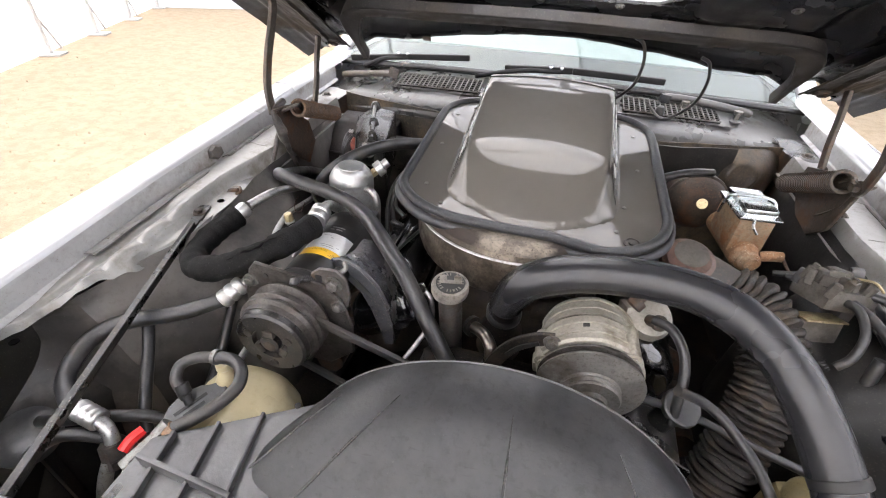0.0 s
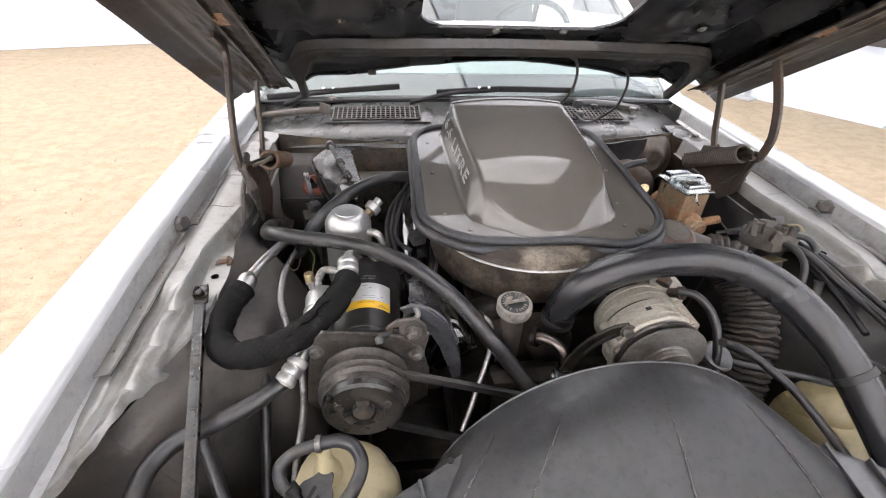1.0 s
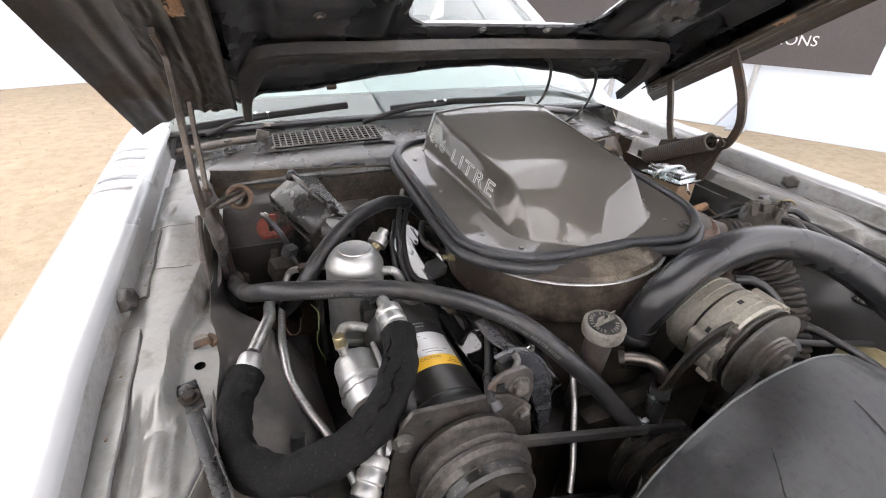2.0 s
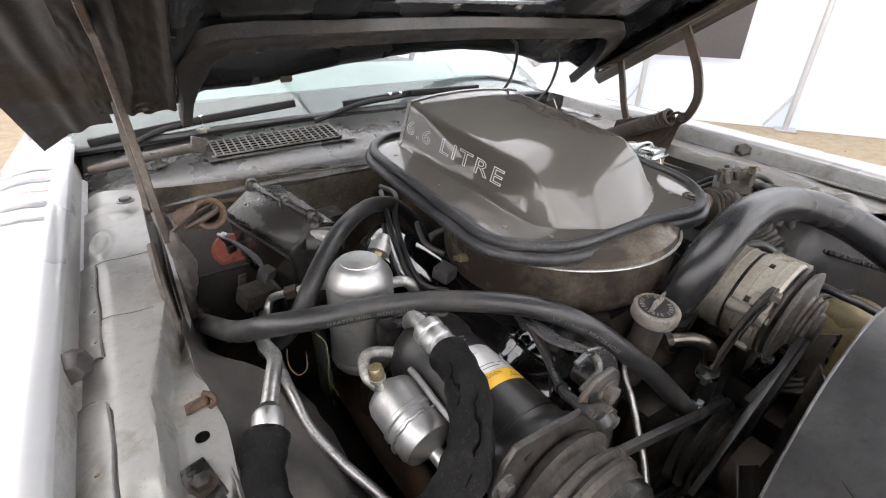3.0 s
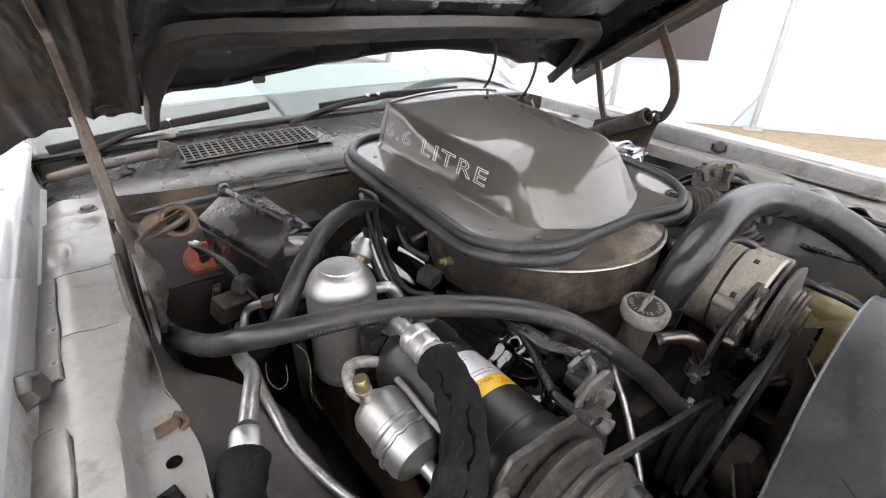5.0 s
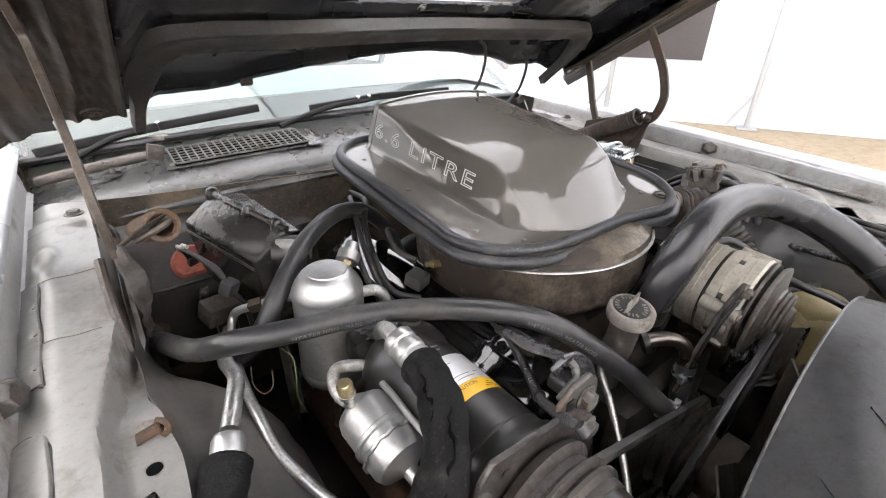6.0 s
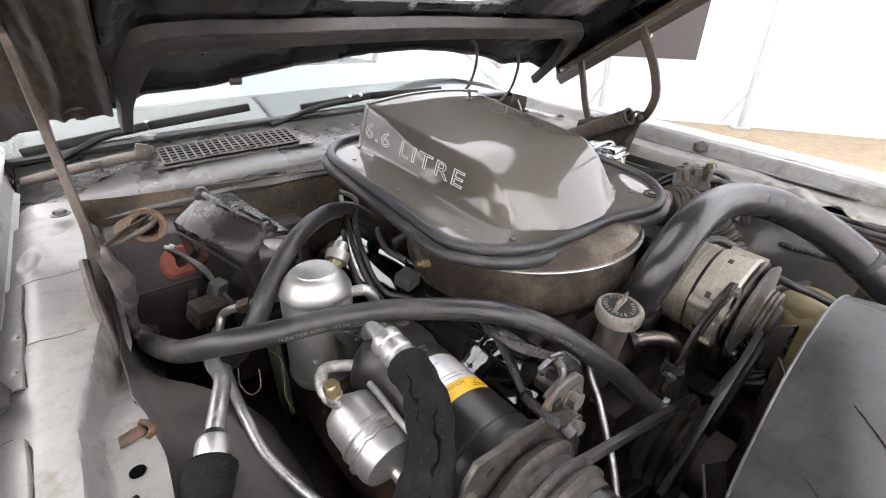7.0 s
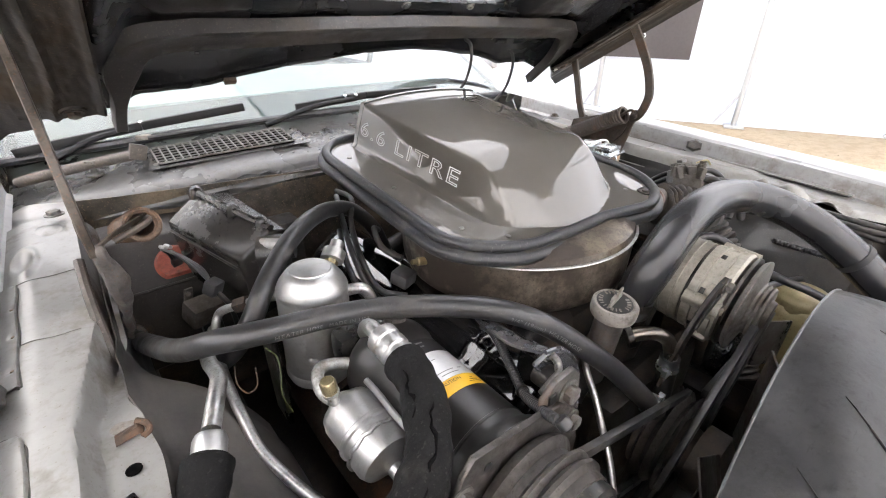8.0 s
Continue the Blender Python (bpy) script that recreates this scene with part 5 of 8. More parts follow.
def letter_cells(bm):
    """The stretches in x that the letters of a line of text take up."""
    spans = []
    for f in sorted(bm.faces, key=lambda q: min(v.co.x for v in q.verts)):
        a, b = min(v.co.x for v in f.verts), max(v.co.x for v in f.verts)
        if spans and a <= spans[-1][1] + 0.0003:
            spans[-1][1] = max(spans[-1][1], b)
        else:
            spans.append([a, b])
    return spans


def build_scoop():
    t = thing("shaker_scoop", "glossy pewter-brown shaker scoop with rubber seal on the air cleaner", "scoop")
    out = rounded(-0.222, 0.222, 0.582, 1.052, 0.105, 0.08)
    bm = bmesh.new()
    out = [((out[k][0] * (3 - j) + out[(k + 1) % len(out)][0] * j) / 3, (out[k][1] * (3 - j) + out[(k + 1) % len(out)][1] * j) / 3) for k in range(len(out)) for j in range(3)]
    out = waist(out)
    low = [bm.verts.new((x, y, plate_z(y, x) - 0.007)) for x, y in out]
    top = [bm.verts.new((x, y, plate_z(y, x))) for x, y in out]
    levels = [top]
    for f in (0.97, 0.92, 0.86, 0.78, 0.66):
        levels.append([bm.verts.new((x * f, 0.82 + (y - 0.82) * f, plate_z(0.82 + (y - 0.82) * f, x * f))) for x, y in out])
    for A, B in zip(levels, levels[1:]):
        for k in range(len(out)):
            bm.faces.new((A[k], A[(k + 1) % len(out)], B[(k + 1) % len(out)], B[k]))
    bm.faces.new(low[::-1])
    bm.faces.new(levels[-1])
    for k in range(len(out)):
        bm.faces.new((low[k], low[(k + 1) % len(out)], top[(k + 1) % len(out)], top[k]))
    plate = part("base_plate", bm, "scoop", t, "glossy pewter-brown base plate")

    def ring(grow, dz, r):
        pts = []
        o = rounded(-0.222 - grow, 0.222 + grow, 0.582 - grow, 1.052 + grow, 0.105 + grow, 0.08 + grow, 10)
        o = [((o[k][0] * (3 - j) + o[(k + 1) % len(o)][0] * j) / 3, (o[k][1] * (3 - j) + o[(k + 1) % len(o)][1] * j) / 3) for k in range(len(o)) for j in range(3)]
        o = waist(o)
        for x, y in o + [o[0]]:
            pts.append(Vector((x, y, plate_z(y, x) + dz)))
        return tube(pts, r, 10, smooth=False, cap=False)
    bm = ring(0.006, 0.001, 0.0085)
    join(bm, ring(0.013, -0.013, 0.010))
    part("rubber_seal", bm, "seal", t, "black double-lipped rubber seal")

    # raised scoop body: straight flanks, a crowned top and a rounded prow
    rows = [(1.022, 0.1575, 0.1365, 0.0770), (0.98, 0.156, 0.1362, 0.0742), (0.95, 0.155, 0.136, 0.0730), (0.86, 0.152, 0.132, 0.0715), (0.78, 0.149, 0.1275, 0.0704),
            (0.70, 0.146, 0.121, 0.0692), (0.65, 0.144, 0.118, 0.0684), (0.59, 0.142, 0.116, 0.0676)]

    def prow(x, y):
        """How much of its full height the body has at x, y: it falls away in front, sooner at the sides."""
        q = (abs(x) / 0.125) ** 2.2
        foot, crease = 0.604 + 0.038 * q, 0.742 - 0.014 * q
        k = max(0.0, min(1.0, (y - foot) / (crease - foot)))
        a, b = 0.06, 0.60
        m = 1.0 / (1.0 - 0.5 * a - 0.5 * b)
        if k < a:
            return 0.5 * m * k * k / a
        if k < 1 - b:
            return m * (k - 0.5 * a)
        return 1.0 - 0.5 * m * (1 - k) ** 2 / b

    def section(y, wb, wt, h):
        f = min(0.0075, h * 0.3)
        half = [(wb + 0.010, 0.000), (wb + 0.003, 0.002), (wb - 0.001, 0.006), (wb + (wt - wb) * 0.14, h * 0.14 + 0.004), (wb + (wt - wb) * 0.5, h * 0.5), (wb + (wt - wb) * 0.9, (h - f) * 0.92), (wt, h - f), (wt - f * 0.3, h - f * 0.3), (wt - f, h)]
        edge = wt - f
        half += [(edge * c, h + 0.0090 * (1 - c ** 2.0)) for c in (0.93, 0.82, 0.70, 0.57, 0.44, 0.32, 0.20, 0.09)]
        pts = [(-x, hh) for x, hh in half] + [(0, h + 0.0090)] + [(x, hh) for x, hh in half[::-1]]
        out = []
        for x, hh in pts:
            k = prow(x, y)
            sag = 0.008 * (1 - ease(0.06, 0.17, abs(x))) * (1 - k)
            low = plate_z(y) - sag + hh * k - plate_z(y, x)
            out.append(Vector((x, y, plate_z(y, x) + max(low, 0.0) - 0.0016 + 0.0021 * min(1.0, max(low, 0.0) / 0.004))))
        return out
    # interpolate rows for an even loft
    fine = []
    for i in range(len(rows) - 1):
        n = 10 if rows[i][0] > 0.70 else 18
        for k in range(n):
            a, b, c, d = rows[max(i - 1, 0)], rows[i], rows[i + 1], rows[min(i + 2, len(rows) - 1)]
            s = k / n
            fine.append([0.5 * (2 * b[j] + (c[j] - a[j]) * s + (2 * a[j] - 5 * b[j] + 4 * c[j] - d[j]) * s * s + (3 * b[j] - a[j] - 3 * c[j] + d[j]) * s ** 3) for j in range(4)])
    fine.append(list(rows[-1]))
    bm = bmesh.new()
    rings = [[bm.verts.new(p) for p in section(*r)] for r in fine]
    for A, B in zip(rings, rings[1:]):
        for k in range(len(A) - 1):
            bm.faces.new((A[k], A[k + 1], B[k + 1], B[k]))
    body = part("scoop_body", bm, "scoop", t, "glossy pewter-brown raised scoop, open to the rear", 60)
    # black face across the rear end: the unlit inside, painted
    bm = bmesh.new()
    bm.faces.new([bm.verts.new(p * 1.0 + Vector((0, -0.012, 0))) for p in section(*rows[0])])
    part("rear_opening", bm, "ink_and_shade", t)
    # lettering on both flanks
    for s in (-1, 1):
        whole = text_mesh("6.6 LITRE", 0.038, 0.0, 1.2, 0.0007)
        xs = [v.co.x for v in whole.verts]
        x_low, w = min(xs), max(xs) - min(xs)
        whole.free()
        for glyph in range(9):
          if "6.6 LITRE"[glyph] == " ":
            continue
          bm = text_mesh("6.6 LITRE", 0.038, 0.0, 1.2, 0.0007)
          cells = letter_cells(bm)
          index = glyph - (glyph > 3)
          if index >= len(cells):
            continue
          keep = cells[index]
          bmesh.ops.delete(bm, geom=[v for v in bm.verts if not keep[0] - 1e-5 <= v.co.x <= keep[1] + 1e-5], context="VERTS")
          for v in bm.verts:
            u = (v.co.x - x_low) / w
            y = (1.005 - 0.262 * u) if s < 0 else (0.743 + 0.262 * u)
            frac = 0.32 + 0.42 * v.co.y / 0.029
            wb, wt, h = 0.1565 - 0.035 * max(0, 0.95 - y), 0.1365 - 0.05 * max(0, 0.97 - y), 0.071
            for r0, r1 in zip(fine, fine[1:]):
                if r1[0] <= y <= r0[0]:
                    q = (r0[0] - y) / max(1e-6, r0[0] - r1[0])
                    wb, wt, h = (r0[j] + (r1[j] - r0[j]) * q for j in (1, 2, 3))
            f = min(0.0075, h * 0.3)
            hh = 0.006 + (h - f - 0.006) * frac
            xx = (wb - 0.001) + (wt - wb) * ((hh - 0.006) / (h - f - 0.006)) + 0.0006
            # the flank bends at half height
            mid_x, mid_h = wb + (wt - wb) * 0.5, h * 0.5
            if hh < mid_h:
                xx = (wb - 0.001) + (mid_x - wb + 0.001) * (hh - 0.006) / (mid_h - 0.006) + 0.0006
            else:
                xx = mid_x + (wt - mid_x) * (hh - mid_h) / (h - f - mid_h) + 0.0006
            v.co = Vector((s * (xx + v.co.z), y, plate_z(y) + hh))
          part("letter", bm, "lettering", body, "silver engine-size letter")
    nz = Vector((0, -0.115, 1)).normalized()
    o = (0.168, 0.606)
    bm = lathe([(0.0135, 0.0), (0.0135, 0.0025), (0.011, 0.003), (0.0105, 0.0012), (0.006, 0.001), (0.006, 0.004), (0.0, 0.0045)], (o[0], o[1], plate_z(o[1])), nz, 24)
    part("fastener", bm, "black", plate, "black slotted fastener")
    for x, y in ((-0.185, 0.68), (-0.195, 0.83), (-0.195, 0.97), (0.19, 0.83), (0.19, 0.97), (0.145, 0.63), (-0.145, 0.63), (0.16, 0.70)):
        part("rivet", lathe([(0.004, 0), (0.0035, 0.0015), (0, 0.002)], (x, y, plate_z(y)), nz, 10), "steel", plate)


def build_air_cleaner():
    t = thing("air_cleaner", "stained steel air cleaner bowl under the scoop", "air cleaner")
    c = (-0.014, 0.735, 0.0)
    bm = lathe([(0.06, 0.765), (0.15, 0.772), (0.178, 0.780), (0.188, 0.791), (0.1925, 0.806), (0.1945, 0.856), (0.1945, 0.861)], c, (0, 0, 1), 56)
    part("bowl", bm, "bowl", t, "heat-stained steel bowl")
    bm = lathe([(0.194, 0.8616), (0.1972, 0.8620), (0.1980, 0.8630), (0.1972, 0.8640), (0.193, 0.8646)], c, (0, 0, 1), 56)
    part("rim", bm, "alu_dull", t, "bright rolled steel rim")
    bm = lathe([(0.194, 0.8648), (0.1905, 0.873), (0.175, 0.881), (0.16, 0.882), (0.0, 0.882)], c, (0, 0, 1), 56)
    part("lid", bm, "bowl", t)
    bm = lathe([(0.010, 0), (0.010, 0.006), (0.0065, 0.007), (0.0065, 0.024), (0.004, 0.025), (0.004, 0.034)], (-0.196, 0.735, 0.832), (-1, 0.1, 0.2), 12)
    part("sensor_fitting", bm, "brass", t, "brass vacuum sensor fitting")
    part("sensor_plug", block((0.03, 0.03, 0.022), (-0.232, 0.758, 0.805), 0.004, turn(10, 0, 20)), "plastic", t)
    bm = lathe([(0.07, 0.66), (0.075, 0.70), (0.085, 0.768)], c, (0, 0, 1), 24)
    part("carburettor_base", bm, "cast", t)


# heater hoses
HEATER_LOW = [(-0.580, 1.01, 0.704), (-0.573, 0.93, 0.748), (-0.559, 0.85, 0.785), (-0.537, 0.765, 0.822), (-0.503, 0.705, 0.856), (-0.451, 0.686, 0.857), (-0.389, 0.680, 0.849), (-0.325, 0.655, 0.847), (-0.272, 0.608, 0.852), (-0.235, 0.566, 0.854),
              (-0.201, 0.534, 0.842), (-0.170, 0.512, 0.819), (-0.142, 0.490, 0.792), (-0.113, 0.467, 0.762), (-0.080, 0.446, 0.721), (-0.041, 0.424, 0.672)]


def hose_text(bm, path, start, angle, r):
    """Wrap flat lettering along a hose: text x runs along it, y round it."""
    P = smooth_path(path, 12)
    cum = [0.0]
    for a, b in zip(P, P[1:]):
        cum.append(cum[-1] + (b - a).length)
    up = Vector((0, 0, 1))
    for v in bm.verts:
        s = start + v.co.x
        k = 0
        while k < len(cum) - 2 and cum[k + 1] < s:
            k += 1
        f = (s - cum[k]) / (cum[k + 1] - cum[k])
        p, tan = P[k].lerp(P[k + 1], f), (P[k + 1] - P[k]).normalized()
        n = (up - up.dot(tan) * tan).normalized()
        b = tan.cross(n)
        a = radians(angle) - v.co.y / r
        v.co = p + (r + 0.0003) * (math.cos(a) * n + math.sin(a) * b)
    return bm


def build_heater_hoses():
    t = thing("heater_hose", "black rubber heater hose with worn white print", "hose", "heater hoses")
    part("hose", tube(HEATER_LOW, 0.0135, 16, 8), "rubber", t)
    for words, start, size, angle in (("HEATER HOSE   MADE IN USA", 0.410, 0.0076, 110), ("3/4\" (19mm)  HEATER HOSE", 0.690, 0.0076, 100)):
        bm = text_mesh(words, size, 0.0, 1.1)
        part("print", hose_text(bm, HEATER_LOW, start, angle, 0.0135), "hose_print", t, "worn white lettering")
    bm = lathe([(0.0155, -0.005), (0.0165, -0.004), (0.0165, 0.004), (0.0155, 0.005)], (-0.052, 0.430, 0.686), (0.6, -0.34, -0.75), 20)
    block((0.012, 0.008, 0.010), (-0.042, 0.424, 0.698), 0.001, None, bm)
    part("clamp", bm, "zinc", t, "bright hose clamp")
    t = thing("heater_hose", "black rubber heater hose arching behind the accumulator", "hose", "heater hoses")
    part("hose", tube([(-0.50, 0.84, 0.72), (-0.476, 0.79, 0.775), (-0.452, 0.778, 0.815), (-0.429, 0.790, 0.842), (-0.400, 0.815, 0.860), (-0.368, 0.845, 0.872), (-0.335, 0.875, 0.876), (-0.300, 0.905, 0.874),
                       (-0.262, 0.93, 0.868), (-0.215, 0.945, 0.850), (-0.17, 0.95, 0.80), (-0.15, 0.94, 0.74)], 0.0135, 16, 8), "rubber", t)


def crimp(a, b, r, mat="alu", bands=3):
    a, b = Vector(a), Vector(b)
    L = (b - a).length
    prof = [(r * 0.85, 0)]
    for k in range(bands):
        x = (k + 0.1) / bands * L
        prof += [(r * 0.9, x), (r, x + 0.12 * L / bands), (r, x + 0.7 * L / bands), (r * 0.9, x + 0.85 * L / bands)]
    prof += [(r * 0.85, L)]
    return lathe(prof, a, b - a, 20)


def build_ac_lines():
    t = thing("suction_hose", "foam-wrapped black air-conditioning hose with crimped aluminium ends", "hose")
    foam = [(-0.545, 0.612, 0.805), (-0.558, 0.585, 0.796), (-0.567, 0.545, 0.788), (-0.557, 0.497, 0.787), (-0.525, 0.458, 0.796), (-0.485, 0.444, 0.810), (-0.445, 0.446, 0.824), (-0.411, 0.464, 0.834), (-0.383, 0.500, 0.841), (-0.367, 0.535, 0.844), (-0.359, 0.572, 0.842)]
    part("foam_sleeve", tube(foam, lambda u: 0.0212 + 0.0011 * math.sin(u * 40) + 0.0007 * math.sin(u * 97) - 0.003 * (u < 0.01 or u > 0.99), 18, 8), "foam", t, "matt black split foam sleeve")
    F = frames(smooth_path(foam, 8))
    for k0, n_pts, side in ((50, 16, 0.25), (62, 12, -0.5)):
        crack = []
        for k in range(k0, min(len(F) - 2, k0 + n_pts)):
            p, tan, n, bb = F[k]
            up = (Vector((-0.3, -0.35, 0.9)) - Vector((-0.3, -0.35, 0.9)).dot(tan) * tan).normalized()
            a = side + 0.10 * math.sin(k * 0.9) + 0.05 * math.sin(k * 2.7)
            crack.append(p + 0.0213 * (up * math.cos(a) + tan.cross(up) * math.sin(a)))
        # black strand laid on the foam as the shade inside the split
        part("split", tube(crack, lambda u: 0.0005 + 0.0016 * math.sin(u * math.pi) * (0.6 + 0.4 * math.sin(u * 23)), 6, 2), "void", t, "ragged dark split in the foam")
    part("crimp", crimp((-0.547, 0.606, 0.806), (-0.538, 0.628, 0.814), 0.0152, bands=1), "alu", t, "bright crimped ferrule")
    part("pipe", tube([(-0.536, 0.632, 0.816), (-0.522, 0.665, 0.821), (-0.512, 0.695, 0.82), (-0.512, 0.75, 0.800), (-0.508, 0.80, 0.78), (-0.50, 0.86, 0.74), (-0.48, 0.93, 0.72)], 0.0086, 12), "alu_dull", t, "dull aluminium pipe")
    part("crimp", crimp((-0.359, 0.566, 0.842), (-0.362, 0.612, 0.852), 0.018), "alu", t, "bright crimped ferrule")
    part("pipe", tube([(-0.362, 0.60, 0.850), (-0.361, 0.635, 0.848), (-0.352, 0.665, 0.82), (-0.342, 0.685, 0.79)], 0.0095, 12), "alu_dull", t)

    t = thing("discharge_hose", "grey-black rubber air-conditioning hose with aluminium end crimps", "hose")
    path = [(-0.444, 0.418, 0.777), (-0.495, 0.380, 0.768), (-0.561, 0.350, 0.760), (-0.588, 0.327, 0.755), (-0.598, 0.300, 0.750), (-0.595, 0.268, 0.742), (-0.578, 0.240, 0.736), (-0.545, 0.218, 0.732), (-0.530, 0.216, 0.731)]
    part("hose", tube(path, 0.0125, 14, 8), "rubber", t)
    part("crimp", crimp((-0.447, 0.414, 0.775), (-0.424, 0.444, 0.795), 0.0155), "alu", t, "bright crimped ferrule")
    part("pipe", tube([(-0.426, 0.44, 0.79), (-0.415, 0.462, 0.80), (-0.40, 0.48, 0.798), (-0.375, 0.50, 0.78)], 0.0085, 10), "alu_dull", t)
    part("crimp", crimp((-0.532, 0.216, 0.731), (-0.492, 0.211, 0.728), 0.0145), "alu", t, "bright crimped ferrule")
    part("pipe", tube([(-0.495, 0.211, 0.728), (-0.478, 0.206, 0.722), (-0.470, 0.196, 0.70), (-0.475, 0.17, 0.66), (-0.465, 0.13, 0.60)], 0.009, 10), "alu_dull", t)
    part("union_nut", lathe([(0.0135, 0), (0.0135, 0.022), (0.011, 0.024), (0.011, 0.036)], (-0.472, 0.196, 0.708), (0.2, -0.3, -0.9), 6), "hinge_grey", t, "brass union nut")

    t = thing("liquid_line", "thin aluminium refrigerant pipe along the inner wing", "pipe")
    part("pipe", tube([(-0.435, 0.836, 0.806), (-0.452, 0.852, 0.797), (-0.464, 0.868, 0.788), (-0.473, 0.880, 0.776), (-0.482, 0.872, 0.763), (-0.489, 0.845, 0.754), (-0.496, 0.80, 0.752), (-0.500, 0.75, 0.757), (-0.502, 0.715, 0.761), (-0.502, 0.683, 0.759), (-0.499, 0.640, 0.745), (-0.482, 0.592, 0.727), (-0.462, 0.55, 0.71), (-0.445, 0.50, 0.69), (-0.440, 0.45, 0.66), (-0.44, 0.36, 0.64), (-0.42, 0.25, 0.66)], 0.0062, 10), "alu_dull", t)
    part("union_nut", lathe([(0.011, 0), (0.011, 0.02)], (-0.452, 0.852, 0.797), (0.70, -0.60, 0.36), 6), "rust_dark", t, "rusty union nut")

    # accumulator
    t = thing("accumulator", "bright aluminium air-conditioning accumulator canister", "accumulator")
    ax = Vector((0.035, -0.02, 1.0))
    r = 0.0465
    bm = lathe([(r * 0.7, 0), (r * 0.96, 0.004), (r * 1.02, 0.012), (r * 1.02, 0.018), (r * 0.985, 0.021), (r, 0.024), (r, 0.136), (r * 0.988, 0.138), (r * 0.988, 0.140), (r, 0.142), (r * 0.985, 0.146), (r * 0.90, 0.155), (r * 0.74, 0.165), (r * 0.62, 0.170), (r * 0.57, 0.1705), (r * 0.55, 0.172), (r * 0.3, 0.1735), (0, 0.174)], (-0.378, 0.765, 0.700), ax, 40)
    part("canister", bm, "alu", t, "bright spun aluminium canister")
    part("inlet_pipe", tube([(-0.395, 0.79, 0.826), (-0.415, 0.815, 0.817), (-0.435, 0.836, 0.806)], 0.007, 12), "alu_dull", t)
    part("outlet_pipe", tube([(-0.335, 0.745, 0.83), (-0.315, 0.735, 0.83), (-0.305, 0.73, 0.81), (-0.305, 0.725, 0.76)], 0.008, 12), "alu_dull", t)
    d = Vector((0.55, 0.45, 0.45))
    bm = lathe([(0.010, 0), (0.010, 0.016)], (-0.338, 0.785, 0.845), d, 6)
    part("switch_nut", bm, "brass", t, "pale plated hexagon nut")
    bm = lathe([(0.014, 0.014), (0.0165, 0.015), (0.0165, 0.030), (0.013, 0.032), (0.010, 0.033), (0.010, 0.045), (0.0, 0.046)], (-0.338, 0.785, 0.845), d, 20)
    part("pressure_switch", bm, "alu", t, "crimped aluminium pressure switch")
    part("bracket", block((0.008, 0.05, 0.16), (-0.435, 0.785, 0.71), 0.002), "black", t)

    # muffler can with service port
    t = thing("muffler_can", "small aluminium refrigerant muffler with brass service cap", "muffler")
    a, b = Vector((-0.412, 0.613, 0.778)), Vector((-0.404, 0.501, 0.760))
    L = (b - a).length
    bm = lathe([(0.010, -0.012), (0.020, -0.003), (0.029, 0.004), (0.0315, 0.012), (0.0315, 0.040), (0.0335, 0.042), (0.0335, 0.046), (0.0315, 0.048), (0.0315, 0.072), (0.028, 0.080), (0.014, 0.086), (0.0085, 0.090), (0.0085, 0.15)], a, b - a, 28)
    part("can", bm, "alu", t, "spun aluminium can")
    bm = lathe([(0.006, 0), (0.006, 0.012), (0.009, 0.013), (0.009, 0.017)], (-0.427, 0.602, 0.803), (-0.12, 0.03, 1), 12)
    part("service_port", bm, "alu_dull", t)
    part("weld_bead", tube([a + (b - a).normalized() * (0.058 + 0.0012 * math.sin(k * 2.3)) + 0.0322 * (math.cos(2 * math.pi * k / 30) * (b - a).orthogonal().normalized() + math.sin(2 * math.pi * k / 30) * (b - a).normalized().cross((b - a).orthogonal().normalized())) for k in range(31)], 0.0024, 6, smooth=False, cap=False), "alu_dull", t, "rough weld bead")
    part("clip_strap", tube([a + Vector((0.026, -0.006, 0.026)), a + Vector((0.027, -0.03, 0.024)), a + Vector((0.027, -0.060, 0.020)), a + Vector((0.029, -0.085, 0.016))], 0.0038, 8), "alu", t, "bright side strap")
    part("cap", lathe([(0.0085, 0.016), (0.0085, 0.030), (0.007, 0.032)], (-0.427, 0.602, 0.803), (-0.12, 0.03, 1), 8), "brass", t, "brass service cap")
    part("pipe", tube([a, (-0.425, 0.64, 0.785), (-0.415, 0.665, 0.795), (-0.385, 0.66, 0.79), (-0.355, 0.645, 0.775)], 0.0075, 10), "alu_dull", t)


